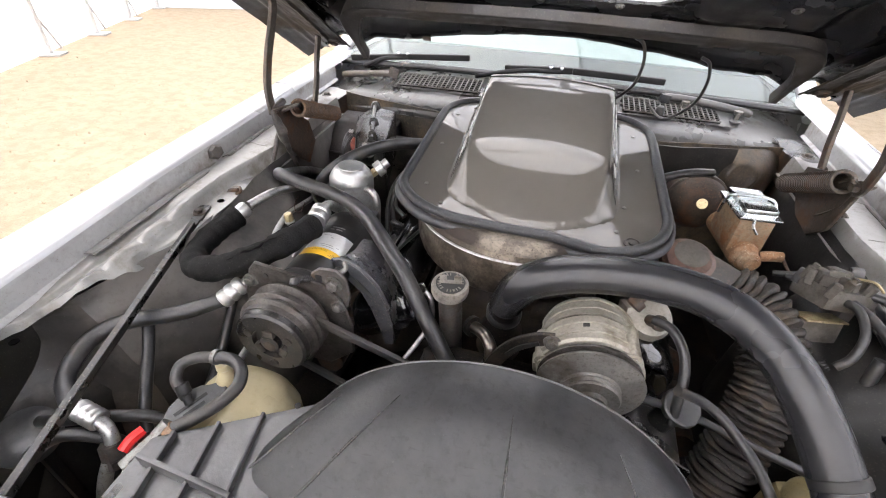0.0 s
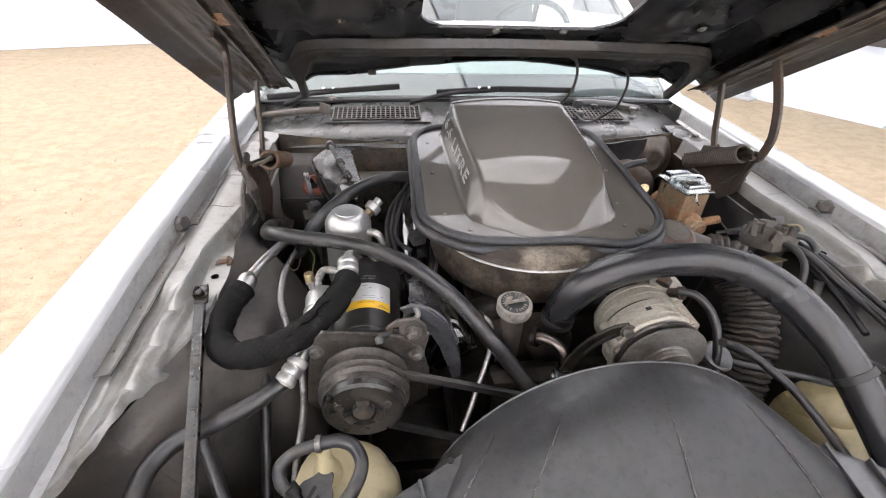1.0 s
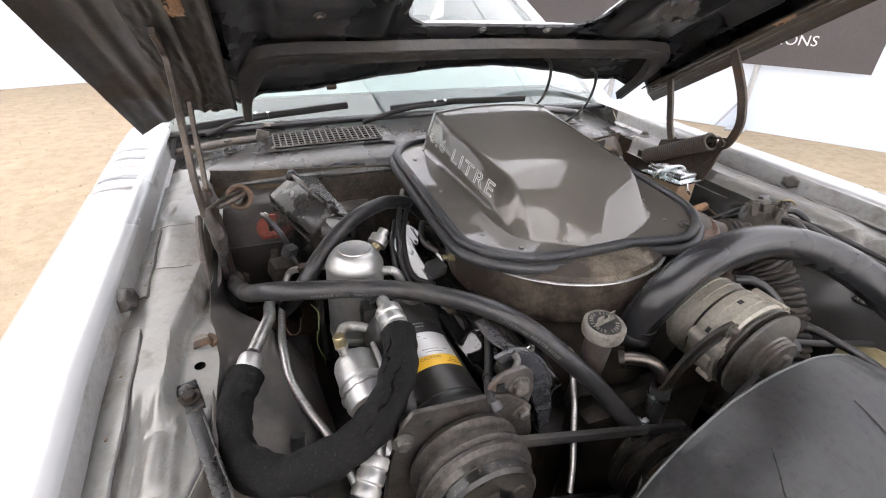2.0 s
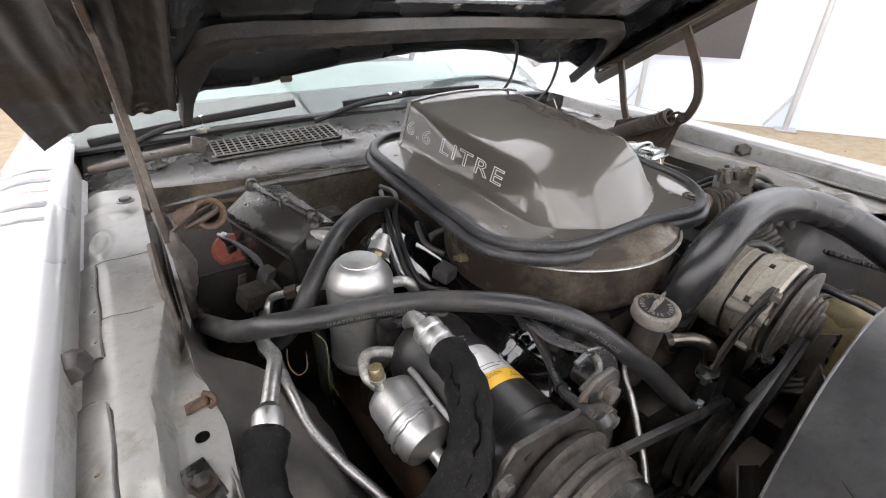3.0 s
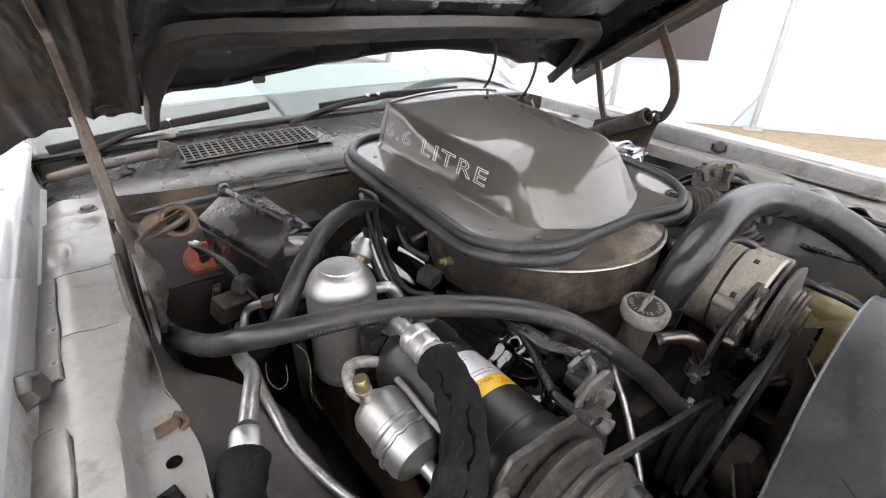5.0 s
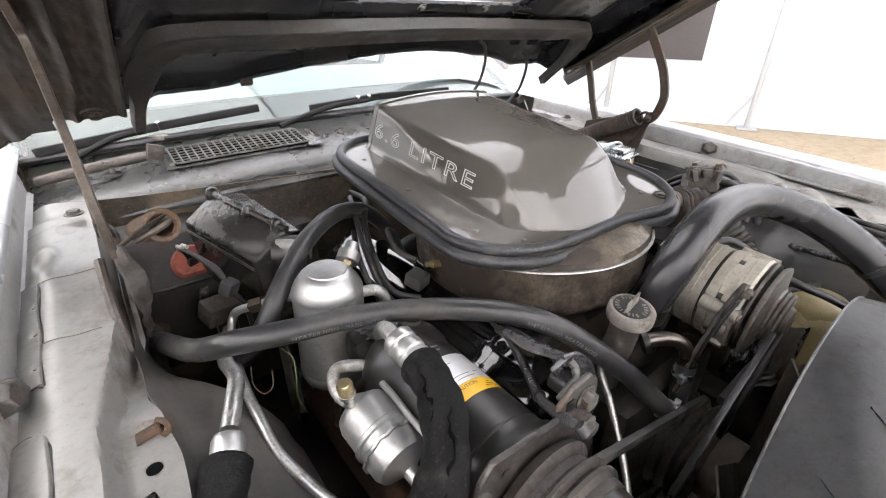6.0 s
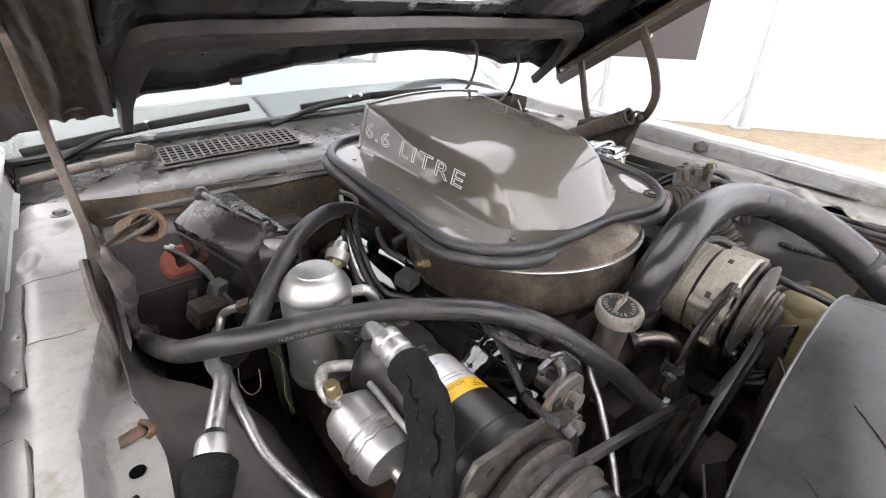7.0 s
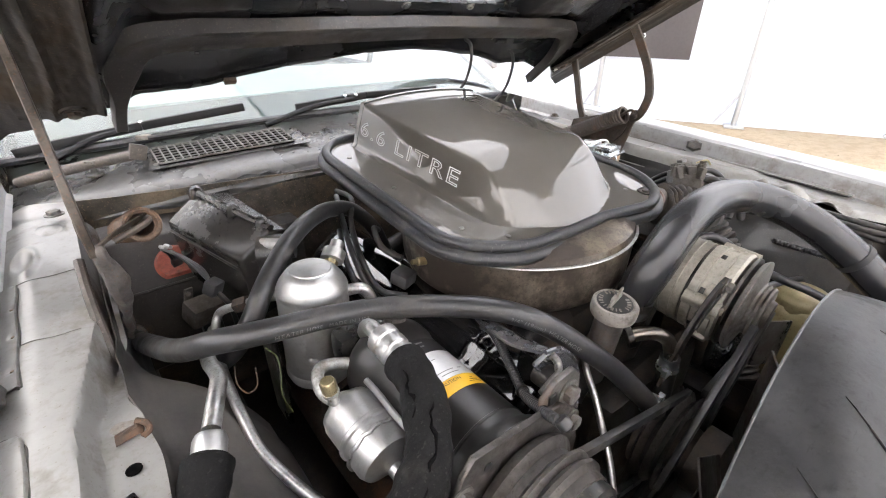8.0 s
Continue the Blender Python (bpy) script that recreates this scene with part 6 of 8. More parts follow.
def build_compressor():
    t = thing("ac_compressor", "dirty black cylindrical air-conditioning compressor with belt pulley", "compressor")
    ax = Vector((0.0, 1.0, 0.01))
    c = Vector((-0.330, 0.0, 0.764))
    def L(prof, mat, name, label="", seg=40, dx=0):
        return part(name, lathe(prof, c, ax, seg), mat, t, label)
    L([(0.03, 0.435), (0.062, 0.436), (0.0635, 0.44), (0.0625, 0.456), (0.0575, 0.462), (0.0560, 0.470), (0.0555, 0.520), (0.0555, 0.612), (0.0560, 0.630), (0.0590, 0.634), (0.0590, 0.652), (0.052, 0.664), (0.03, 0.668)], "compressor", "body")
    for y, r in ((0.446, 0.0635), (0.474, 0.0558)):
        L([(r, y), (r + 0.0012, y + 0.001), (r + 0.0012, y + 0.003), (r, y + 0.004)], "compressor", "rib")
    # stickers wrapped on top
    def sticker(name, y0, y1, a0, a1, mat, label, r=0.0560):
        def f(u, v):
            a = radians(a0 + (a1 - a0) * u)
            y = y0 + (y1 - y0) * v
            return Vector((c.x + r * math.sin(a), y, c.z + 0.01 * y + r * math.cos(a)))
        return part(name, sheet(f, 20, 3, 0.0003), mat, t, label)
    sticker("label", 0.536, 0.592, -34, 44, "white_label", "silver paper label with fine print")
    sticker("caution_label", 0.517, 0.5355, -34, 44, "yellow", "yellow caution strip")
    sticker("label_heading", 0.581, 0.607, -34, 44, "ink_and_shade", "black heading strip", 0.0563)
    for a0, a1, y in ((-8, 16, 0.599), (-10, -2, 0.592), (2, 14, 0.592)):
        sticker("heading_bar", y, y + 0.0022, a0, a1, "hose_print", "", 0.0565)
    for a0, a1, y in ((-12, 2, 0.573), (4, 9, 0.567), (-6, 18, 0.546), (24, 30, 0.546), (-2, 22, 0.541)):
        sticker("print_line", y, y + 0.0009, a0, a1, "hose_print", "", 0.0563)
    def wrap(words, size, y, a0, mat, name):
        bm = text_mesh(words, size, 0.0, 1.0)
        for v in bm.verts:
            a = radians(a0) + v.co.x / 0.0563
            v.co = Vector((c.x + 0.0564 * math.sin(a), y + v.co.y, c.z + 0.01 * y + 0.0564 * math.cos(a)))
        part(name, bm, mat, t)
    wrap("CAUTION", 0.0062, 0.5285, -14, "rust_dark", "caution_print")
    for k in range(3):
        sticker("caution_line", 0.5215 + 0.003 * k, 0.5221 + 0.003 * k, 20 + 3 * k, 40 - 5 * k, "rust_dark", "", 0.0563)
    # pulley with grooves and clutch face
    L([(0.0340, 0.434), (0.0587, 0.432), (0.0629, 0.428), (0.0654, 0.422), (0.0561, 0.416), (0.0565, 0.408), (0.0654, 0.403), (0.0654, 0.400), (0.0603, 0.396), (0.0650, 0.392), (0.0650, 0.388), (0.0595, 0.384), (0.0587, 0.376), (0.0510, 0.374)], "pulley", "pulley", "grooved dark steel pulley", 48)
    L([(0.0570, 0.378), (0.0565, 0.366), (0.0527, 0.3625), (0.0289, 0.362), (0.0281, 0.370), (0.0153, 0.370), (0.0149, 0.3615), (0.0119, 0.360), (0.0, 0.360)], "black", "clutch_plate", "worn black clutch plate", 48)
    for k in range(3):
        a = radians(30 + 120 * k)
        p = c + Vector((0.037 * math.cos(a), 0.3625, 0.037 * math.sin(a)))
        part("rivet", lathe([(0.007, 0), (0.0066, 0.003), (0.0, 0.0035)], p, (0, -1, 0), 14), "pulley", t)
        a = radians(90 + 120 * k)
        d = block((0.018, 0.010, 0.013), (0, 0, 0), 0.002)
        d.transform(Matrix.Translation(c + Vector((0.022 * math.cos(a), 0.366, 0.022 * math.sin(a)))) @ Matrix.Rotation(-a + math.pi / 2, 4, "Y"))
        part("drive_key", d, "pulley", t)
    part("nut", lathe([(0.011, 0), (0.011, 0.008), (0.009, 0.009)], c + Vector((0, 0.368, 0)), (0, -1, 0), 6), "steel", t)
    # mounting plate behind pulley
    plate = [(-0.425, 0.70), (-0.412, 0.79), (-0.398, 0.838), (-0.386, 0.853), (-0.368, 0.849), (-0.33, 0.842), (-0.30, 0.842), (-0.272, 0.835), (-0.245, 0.81), (-0.232, 0.76), (-0.235, 0.70), (-0.28, 0.66), (-0.38, 0.66)]
    m = Matrix(((1, 0, 0, 0), (0, 0, 1, 0.435), (0, 1, 0, 0), (0, 0, 0, 1)))
    part("mounting_plate", prism(plate, 0.006, m, 0.0015), "pulley", t, "greasy steel mounting plate")
    for x, z in ((-0.398, 0.816), (-0.252, 0.80)):
        part("bolt", bolt((x, 0.435, z), (0, -1, 0), 0.008, 0.008), "steel", t)
    # black disc for the dark of a hole
    part("hole", lathe([(0.0, 0.0), (0.0045, 0.0), (0.0045, 0.001), (0, 0.001)], (-0.370, 0.4348, 0.831), (0, -1, 0), 12), "ink_and_shade", t)
    part("rear_head", block((0.10, 0.035, 0.05), (-0.335, 0.685, 0.79), 0.012), "black", t)
    bm = lathe([(0.012, 0), (0.014, 0.006), (0.014, 0.02), (0.009, 0.022)], (-0.318, 0.655, 0.812), (0.2, 0, 1), 16)
    part("relief_valve", bm, "steel", t)
    # black support bracket beside it
    s = thing("compressor_bracket", "black pressed steel bracket bolted beside compressor", "bracket")
    outer = [(-0.276, 0.860), (-0.259, 0.866), (-0.242, 0.861), (-0.226, 0.851), (-0.203, 0.826), (-0.186, 0.788), (-0.178, 0.750), (-0.174, 0.705)]
    inner = [(-0.192, 0.697), (-0.200, 0.735), (-0.212, 0.778), (-0.226, 0.807), (-0.246, 0.828), (-0.262, 0.838)]
    part("arm", prism(outer + inner, 0.006, Matrix(((1, 0, 0, 0), (0, 0, 1, 0.468), (0, 1, 0, 0), (0, 0, 0, 1))), 0.002), "webpaint", s, "blue-black curved arm")
    slot = [(-0.247, 0.836), (-0.240, 0.835), (-0.224, 0.822), (-0.209, 0.805), (-0.212, 0.800), (-0.228, 0.814), (-0.243, 0.827)]
    # black plate laid on the arm as the slot's shade
    part("slot", prism(slot, 0.0015, Matrix(((1, 0, 0, 0), (0, 0, 1, 0.4672), (0, 1, 0, 0), (0, 0, 0, 1))), 0), "ink_and_shade", s)
    front = smooth_path([Vector((x, 0.471, z)) for x, z in outer[1:]], 6)
    behind = smooth_path([Vector(p) for p in ((-0.258, 0.555, 0.846), (-0.240, 0.558, 0.842), (-0.226, 0.558, 0.832), (-0.206, 0.556, 0.812), (-0.188, 0.552, 0.777), (-0.182, 0.548, 0.745), (-0.180, 0.545, 0.71))], 6)

    def flange(u, v):
        k = min(u, 0.9999) * (len(front) - 1)
        a = front[int(k)].lerp(front[int(k) + 1], k - int(k))
        k = min(u, 0.9999) * (len(behind) - 1)
        b = behind[int(k)].lerp(behind[int(k) + 1], k - int(k))
        p = a.lerp(b, v)
        return p + Vector((0, 0, -0.006 * math.sin(v * math.pi) + 0.002 * wobble(p.x, p.y, 3, 45)))
    part("flange", sheet(flange, 26, 12, 0.003), "webpaint", s, "dented blue-black flange")
    part("edge_roll", tube(front[:26], 0.003, 8), "webpaint", s)
    part("hook", tube([(-0.252, 0.468, 0.862), (-0.248, 0.462, 0.853), (-0.257, 0.455, 0.848), (-0.272, 0.451, 0.850), (-0.286, 0.450, 0.845)], 0.0042, 8), "steel", s, "worn curled edge")
    ear = [(-0.297, 0.826), (-0.296, 0.850), (-0.280, 0.864), (-0.252, 0.866), (-0.238, 0.852), (-0.234, 0.824), (-0.240, 0.795), (-0.258, 0.782), (-0.282, 0.795)]
    part("lug", prism(ear, 0.006, Matrix(((1, 0, 0, 0), (0, 0, 1, 0.441), (0, 1, 0, -0.002), (0, 0, 0, 1))), 0.002), "hinge_grey", s, "worn grey steel lug with slot")
    # slot painted as a black block, not cut
    part("slot", block((0.010, 0.003, 0.014), (-0.282, 0.4405, 0.842), 0.001), "ink_and_shade", s)
    part("spacer", lathe([(0.013, 0), (0.013, 0.03)], (-0.258, 0.446, 0.838), (0, 1, 0), 16), "greasy", s)
    part("bolt", bolt((-0.258, 0.4405, 0.838), (0, -1, 0), 0.0095, 0.009), "steel", s, "hexagon bolt")
    w = thing("wiring_harness", "black corrugated wiring conduit with cable tie", "wiring", "wiring runs")
    path = [(-0.215, 0.60, 0.80), (-0.227, 0.571, 0.812), (-0.250, 0.525, 0.815), (-0.274, 0.481, 0.816), (-0.290, 0.45, 0.832), (-0.302, 0.425, 0.848), (-0.305, 0.41, 0.854)]
    part("conduit", ribbed(path, 0.0056, 0.0036, 0.0011, 10), "rubber", w)
    part("cable_tie", lathe([(0.0072, -0.0018), (0.0072, 0.0018)], path[3], (-0.4, -0.8, 0.3), 14), "ink_and_shade", w)
    part("lead", tube([path[0], (-0.20, 0.66, 0.80), (-0.19, 0.72, 0.79)], 0.003, 8), "rubber", w)
    part("plug", lathe([(0.0058, -0.006), (0.0068, -0.003), (0.0068, 0.003), (0.004, 0.006)], (-0.304, 0.412, 0.853), (0.2, -0.6, -0.6), 10), "rubber", w)


def build_alternator():
    t = thing("alternator", "dusty cast-aluminium alternator with large pulley and fan", "alternator")
    ax = Vector((0.02, -1, -0.06))
    c = Vector((0.122, 0.522, 0.796))
    def L(prof, mat, name, label="", seg=40, **k):
        return part(name, lathe(prof, c, ax, seg, **k), mat, t, label)
    lobes = lambda a: 1 + 0.018 * max(0, math.cos(4 * a)) ** 6
    L([(0.03, 0), (0.052, 0.003), (0.063, 0.014), (0.066, 0.03), (0.0665, 0.05)], "cast", "rear_housing", "dusty cast rear housing", 48, wave=lobes)
    L([(0.064, 0.049), (0.064, 0.056)], "greasy", "stator", "", 48)
    L([(0.0675, 0.055), (0.068, 0.075), (0.070, 0.092), (0.0715, 0.098), (0.069, 0.102), (0.05, 0.103)], "cast", "front_housing", "dusty cast front housing", 48, wave=lobes)
    L([(0.02, 0.105), (0.069, 0.106), (0.0695, 0.110), (0.064, 0.1115), (0.02, 0.112)], "pulley", "fan", "", 40)
    L([(0.025, 0.113), (0.066, 0.115), (0.070, 0.119), (0.0705, 0.122), (0.058, 0.124), (0.040, 0.128), (0.038, 0.131), (0.040, 0.134), (0.036, 0.137), (0.039, 0.140), (0.037, 0.143), (0.022, 0.144), (0.020, 0.150), (0.0, 0.151)], "pulley_light", "pulley", "grey stepped pulley", 48)
    m = axis_matrix(c, ax)
    for k in range(7):
        a = radians(51.4 * k + 15)
        p = m @ Vector((0.0672 * math.cos(a), 0.0672 * math.sin(a), 0.073))
        out = (m.to_3x3() @ Vector((math.cos(a), math.sin(a), 0))).normalized()
        tan = (m.to_3x3() @ Vector((-math.sin(a), math.cos(a), 0))).normalized()
        q = Matrix((tan, out.cross(tan), out)).transposed()
        # black squares on the casing paint the shade inside the vents
        part("vent_slot", block((0.009, 0.007, 0.002), p + out * 0.0004, 0.001, q), "ink_and_shade", t)
    for a in (80, 200, 320):
        a = radians(a)
        p = m @ Vector((0.066 * math.cos(a), 0.066 * math.sin(a), 0.10))
        bm = lathe([(0.011, -0.045), (0.011, 0.004), (0.006, 0.005), (0.006, 0.008)], p, ax, 12)
        part("bolt_lug", bm, "cast", t)
    for h0, r0 in ((0.020, 0.0655), (0.036, 0.0668), (0.066, 0.0692), (0.084, 0.0706)):
        L([(r0 - 0.002, h0), (r0 + 0.0006, h0 + 0.0008), (r0 + 0.0006, h0 + 0.0028), (r0 - 0.002, h0 + 0.0036)], "cast", "casting_ridge", "", 48, wave=lobes)
    for a in (62, 100, 138):
        a = radians(a)
        p = m @ Vector((0.0665 * math.cos(a), 0.0665 * math.sin(a), 0.088))
        out = (m.to_3x3() @ Vector((math.cos(a), math.sin(a), 0))).normalized()
        tan = (m.to_3x3() @ Vector((-math.sin(a), math.cos(a), 0))).normalized()
        part("casting_ear", block((0.020, 0.022, 0.012), p + out * 0.004, 0.004, Matrix((tan, out.cross(tan), out)).transposed()), "cast", t)
    part("end_cap", lathe([(0.012, 0), (0.012, 0.012), (0.006, 0.013), (0.006, 0.02)], c + Vector((0.055, -0.0, 0.045)), (0.6, 0.5, 0.6), 12), "rust_dark", t)
    # adjusting strap
    b = thing("alternator_strap", "slotted rusty steel adjusting strap", "bracket")
    path = [(0.070, 0.424, 0.838), (0.048, 0.425, 0.832), (0.022, 0.427, 0.812), (0.002, 0.43, 0.780), (-0.012, 0.433, 0.740), (-0.018, 0.436, 0.70)]
    part("strap", ribbon(path, 0.011, 0.003, (0, -1, 0)), "greasy", b)
    # the strap's slot is a black ribbon, its darkness painted
    part("slot", ribbon([(0.050, 0.4205, 0.829), (0.026, 0.4225, 0.811), (0.010, 0.425, 0.788)], 0.0035, 0.0015, (0, -1, 0)), "ink_and_shade", b)
    part("bolt", bolt((0.066, 0.421, 0.836), (0, -1, 0), 0.008, 0.009), "steel", b)
    # silver control valve on the engine behind the alternator
    v = thing("control_valve", "bright silver-grey cast valve with rusty pipe stub on the engine", "valve")
    bm = lathe([(0.020, -0.05), (0.030, -0.035), (0.036, -0.012), (0.038, 0.006), (0.034, 0.016), (0.020, 0.022), (0.0, 0.024)], (0.213, 0.560, 0.792), (0.1, -0.45, 0.9), 26)
    block((0.030, 0.040, 0.020), (0.190, 0.565, 0.800), 0.005, turn(-20, 0, 10), bm)
    part("body", bm, "cast", v)
    part("pipe_stub", lathe([(0.009, 0), (0.009, 0.018), (0.012, 0.019), (0.012, 0.026), (0.0, 0.027)], (0.212, 0.540, 0.806), (0.35, -0.7, 0.5), 14), "rust_dark", v, "rusty pipe stub")
    part("bracket", block((0.05, 0.03, 0.09), (0.205, 0.575, 0.735), 0.006), "greasy", v)
    # pivot bracket to the engine
    part("lower_bracket", block((0.05, 0.08, 0.10), (0.15, 0.47, 0.695), 0.012), "greasy", b)


def build_cooling():
    t = thing("radiator_hose", "thick black rubber upper radiator hose", "hose")
    path = [(-0.006, 0.512, 0.775), (-0.003, 0.506, 0.815), (0.018, 0.498, 0.862), (0.06, 0.500, 0.888), (0.120, 0.505, 0.900), (0.190, 0.508, 0.902), (0.250, 0.500, 0.898), (0.300, 0.475, 0.888), (0.336, 0.435, 0.870), (0.360, 0.390, 0.845), (0.380, 0.345, 0.812), (0.395, 0.30, 0.775), (0.40, 0.24, 0.735), (0.39, 0.18, 0.70)]
    part("hose", tube(path, lambda u: 0.0275 - 0.004 * max(0, 0.12 - u) / 0.12, 22, 8), "bighose", t)
    bm = lathe([(0.0265, -0.008), (0.028, -0.006), (0.028, 0.006), (0.0265, 0.008)], (-0.005, 0.510, 0.787), (0, -0.15, 1), 24)
    part("clamp", bm, "rubber", t)
    d = (Vector(path[10]) - Vector(path[9])).normalized()
    bm = lathe([(0.0278, -0.006), (0.0288, -0.005), (0.0288, 0.005), (0.0278, 0.006)], Vector(path[10]) + d * 0.012, d, 24)
    part("tape_band", bm, "ink_and_shade", t)

    r = thing("radiator", "black radiator behind the front panel", "radiator")
    part("core", block((0.66, 0.045, 0.40), (0, 0.12, 0.56), 0.006), "black", r)
    part("tank", block((0.055, 0.06, 0.42), (0.355, 0.12, 0.56), 0.012), "black", r)
    part("tank", block((0.055, 0.06, 0.42), (-0.355, 0.12, 0.56), 0.012), "black", r)

    s = thing("fan_shroud", "scuffed black plastic fan shroud with moulded ribs", "fan shroud")
    N = 64
    def ring(v):
        """v 0: engine side circle; 1: radiator side."""
        k = v ** 1.25
        pts = []
        for i in range(N + 1):
            a = radians(-30 + 240 * i / N)
            ca, sa = math.cos(a), math.sin(a)
            R = 0.2666
            x0, z0 = 0.0166 + R * ca * 1.0256, 0.6137 + R * sa
            y = (0.312 + 0.129 * (z0 - 0.8)) * (1 - v) + 0.15 * v
            # squarer in front
            e = 0.62
            x1 = 0.0 + 0.35 * math.copysign(abs(ca) ** e, ca)
            z1 = 0.585 + 0.21 * math.copysign(abs(sa) ** e, sa)
            bulge = 0.016 * math.sin(v * math.pi)
            pts.append(Vector((x0 + (x1 - x0) * k, y, z0 + (z1 - z0) * k + bulge)))
        return pts
    bm = bmesh.new()
    rings = [[bm.verts.new(p) for p in ring(v / 14)] for v in range(15)]
    faces = []
    for A, B in zip(rings, rings[1:]):
        for k in range(N):
            faces.append(bm.faces.new((A[k], A[k + 1], B[k + 1], B[k])))
    bmesh.ops.solidify(bm, geom=faces, thickness=0.003)
    part("shell", bm, "plastic", s, "scuffed black plastic shell")
    def at(i, v):
        P = ring(v)
        i = max(0, min(N - 1e-6, i))
        k = int(i)
        return P[k].lerp(P[k + 1], i - k)
    # ribs are blacker than the shell to paint the shadow line of each step
    for i0, i1, v0 in ((20, 19, 0.25), (26, 25.5, 0.30), (31.5, 31.5, 0.30), (37, 37.6, 0.30), (42, 43, 0.25), (47, 48.5, 0.2)):
        pts = [at(i0 + (i1 - i0) * k / 8, v0 + (0.99 - v0) * k / 8) for k in range(9)]
        part("rib", tube([p + Vector((0, 0, 0.0005)) for p in pts], lambda u: 0.0004 + 0.0012 * min(1, u * 2.5), 6), "black", s)
    part("ring_lip", tube([at(i, 0.0) for i in range(0, N + 1, 2)], 0.0014, 6), "plastic", s)
    # flat side wings
    for sd in (-1, 1):
        def wing(u, v):
            x = sd * (0.20 + 0.18 * u)
            return Vector((x, 0.125 + (0.165 - 0.085 * u) * v, 0.790 - 0.022 * u + 0.010 * v * (1 - u) - 0.03 * max(0.0, v - 0.9) * 10))
        part("wing", sheet(wing, 10, 12, 0.004), "plastic", s)
        for k in range(3):
            x = sd * (0.25 + 0.048 * k)
            part("rib", block((0.004, 0.115 - 0.02 * k, 0.011), (x, 0.19 - 0.012 * k, 0.789 - 0.006 * k), 0.001, turn(0, 0, -10 * sd)), "plastic", s)
        part("ledge", block((0.13, 0.006, 0.02), (sd * 0.30, 0.158, 0.785), 0.002, turn(0, 4 * sd, 6 * sd)), "plastic", s)
        # hole drawn as a black disc, its shade painted
        part("hole", lathe([(0.004, 0), (0.004, 0.0012)], (sd * 0.222, 0.262, 0.8), (0, 0, 1), 12), "ink_and_shade", s)

    t = thing("oil_filler", "oil filler tube with grey twist cap", "oil filler")
    part("tube", tube([(-0.085, 0.515, 0.66), (-0.088, 0.502, 0.75), (-0.091, 0.493, 0.826)], 0.019, 18, 2), "hinge_grey", t, "grimy grey filler tube")
    ax = Vector((-0.02, -0.10, 1))
    cap = part("cap", lathe([(0.021, 0), (0.028, 0.002), (0.0288, 0.005), (0.0288, 0.017), (0.027, 0.0195), (0.024, 0.0195), (0.0235, 0.0185), (0.0, 0.0185)], (-0.091, 0.493, 0.822), ax, 36), "capgrey", t, "grey twist cap with moulded lettering")
    m = axis_matrix((-0.091, 0.493, 0.8407), ax)
    bm2 = block((0.004, 0.034, 0.005), (0, 0, 0.0025), 0.001)
    for dy in (-0.011, 0.011):
        block((0.003, 0.011, 0.015), (0, dy, 0.008), 0.0014, None, bm2)
    bm2.transform(m @ turn(0, 0, 20).to_4x4())
    part("grip", bm2, "capgrey", cap)
    part("dial", lathe([(0.010, 0.0), (0.0225, 0.0), (0.0225, 0.0008), (0.010, 0.0008)], (-0.091, 0.493, 0.8405), ax, 36), "ink_and_shade", cap, "black dial with worn lettering")
    for k in range(22):
        a = 2 * math.pi * k / 22
        if k % 6 == 5:
            continue
        b2 = block((0.0012 + 0.001 * (k % 3), 0.005, 0.0008), (0, 0.0175, 0.0012), 0)
        b2.transform(m @ Matrix.Rotation(a, 4, "Z"))
        part("print_mark", b2, "capgrey", cap)
    t = thing("dipstick", "bare steel dipstick tube beside the filler", "dipstick")
    part("tube", tube([(-0.142, 0.515, 0.798), (-0.124, 0.506, 0.785), (-0.120, 0.498, 0.745), (-0.134, 0.470, 0.722), (-0.152, 0.442, 0.698), (-0.165, 0.42, 0.675), (-0.18, 0.40, 0.65)], 0.0045, 10), "alu_dull", t)
    part("head", lathe([(0.010, 0), (0.011, 0.008), (0.006, 0.014), (0, 0.015)], (-0.143, 0.507, 0.795), (-0.4, 0.4, 0.8), 14), "greasy", t)

    t = thing("bypass_pipe", "chromed bent coolant pipe with hose clamp", "pipe")
    part("pipe", tube([(-0.050, 0.484, 0.770), (-0.038, 0.474, 0.775), (-0.024, 0.460, 0.777), (-0.014, 0.446, 0.770), (-0.012, 0.438, 0.752), (-0.012, 0.436, 0.73)], 0.0095, 14), "pipe_steel", t)
    part("flange", lathe([(0.0, -0.004), (0.0165, -0.004), (0.0165, 0.004), (0.0, 0.004)], (-0.049, 0.483, 0.7705), (1, -0.85, 0.4), 16), "greasy", t)
    part("hose", tube([(-0.012, 0.437, 0.745), (-0.012, 0.435, 0.70), (-0.02, 0.43, 0.65)], 0.0135, 14), "rubber", t)
    bm = lathe([(0.0145, -0.004), (0.015, -0.003), (0.015, 0.003), (0.0145, 0.004)], (-0.012, 0.4365, 0.728), (0, 0.1, 1), 20)
    block((0.010, 0.008, 0.012), (-0.027, 0.432, 0.728), 0.001, None, bm)
    part("clamp", bm, "zinc", t, "bright worm-drive clamp")


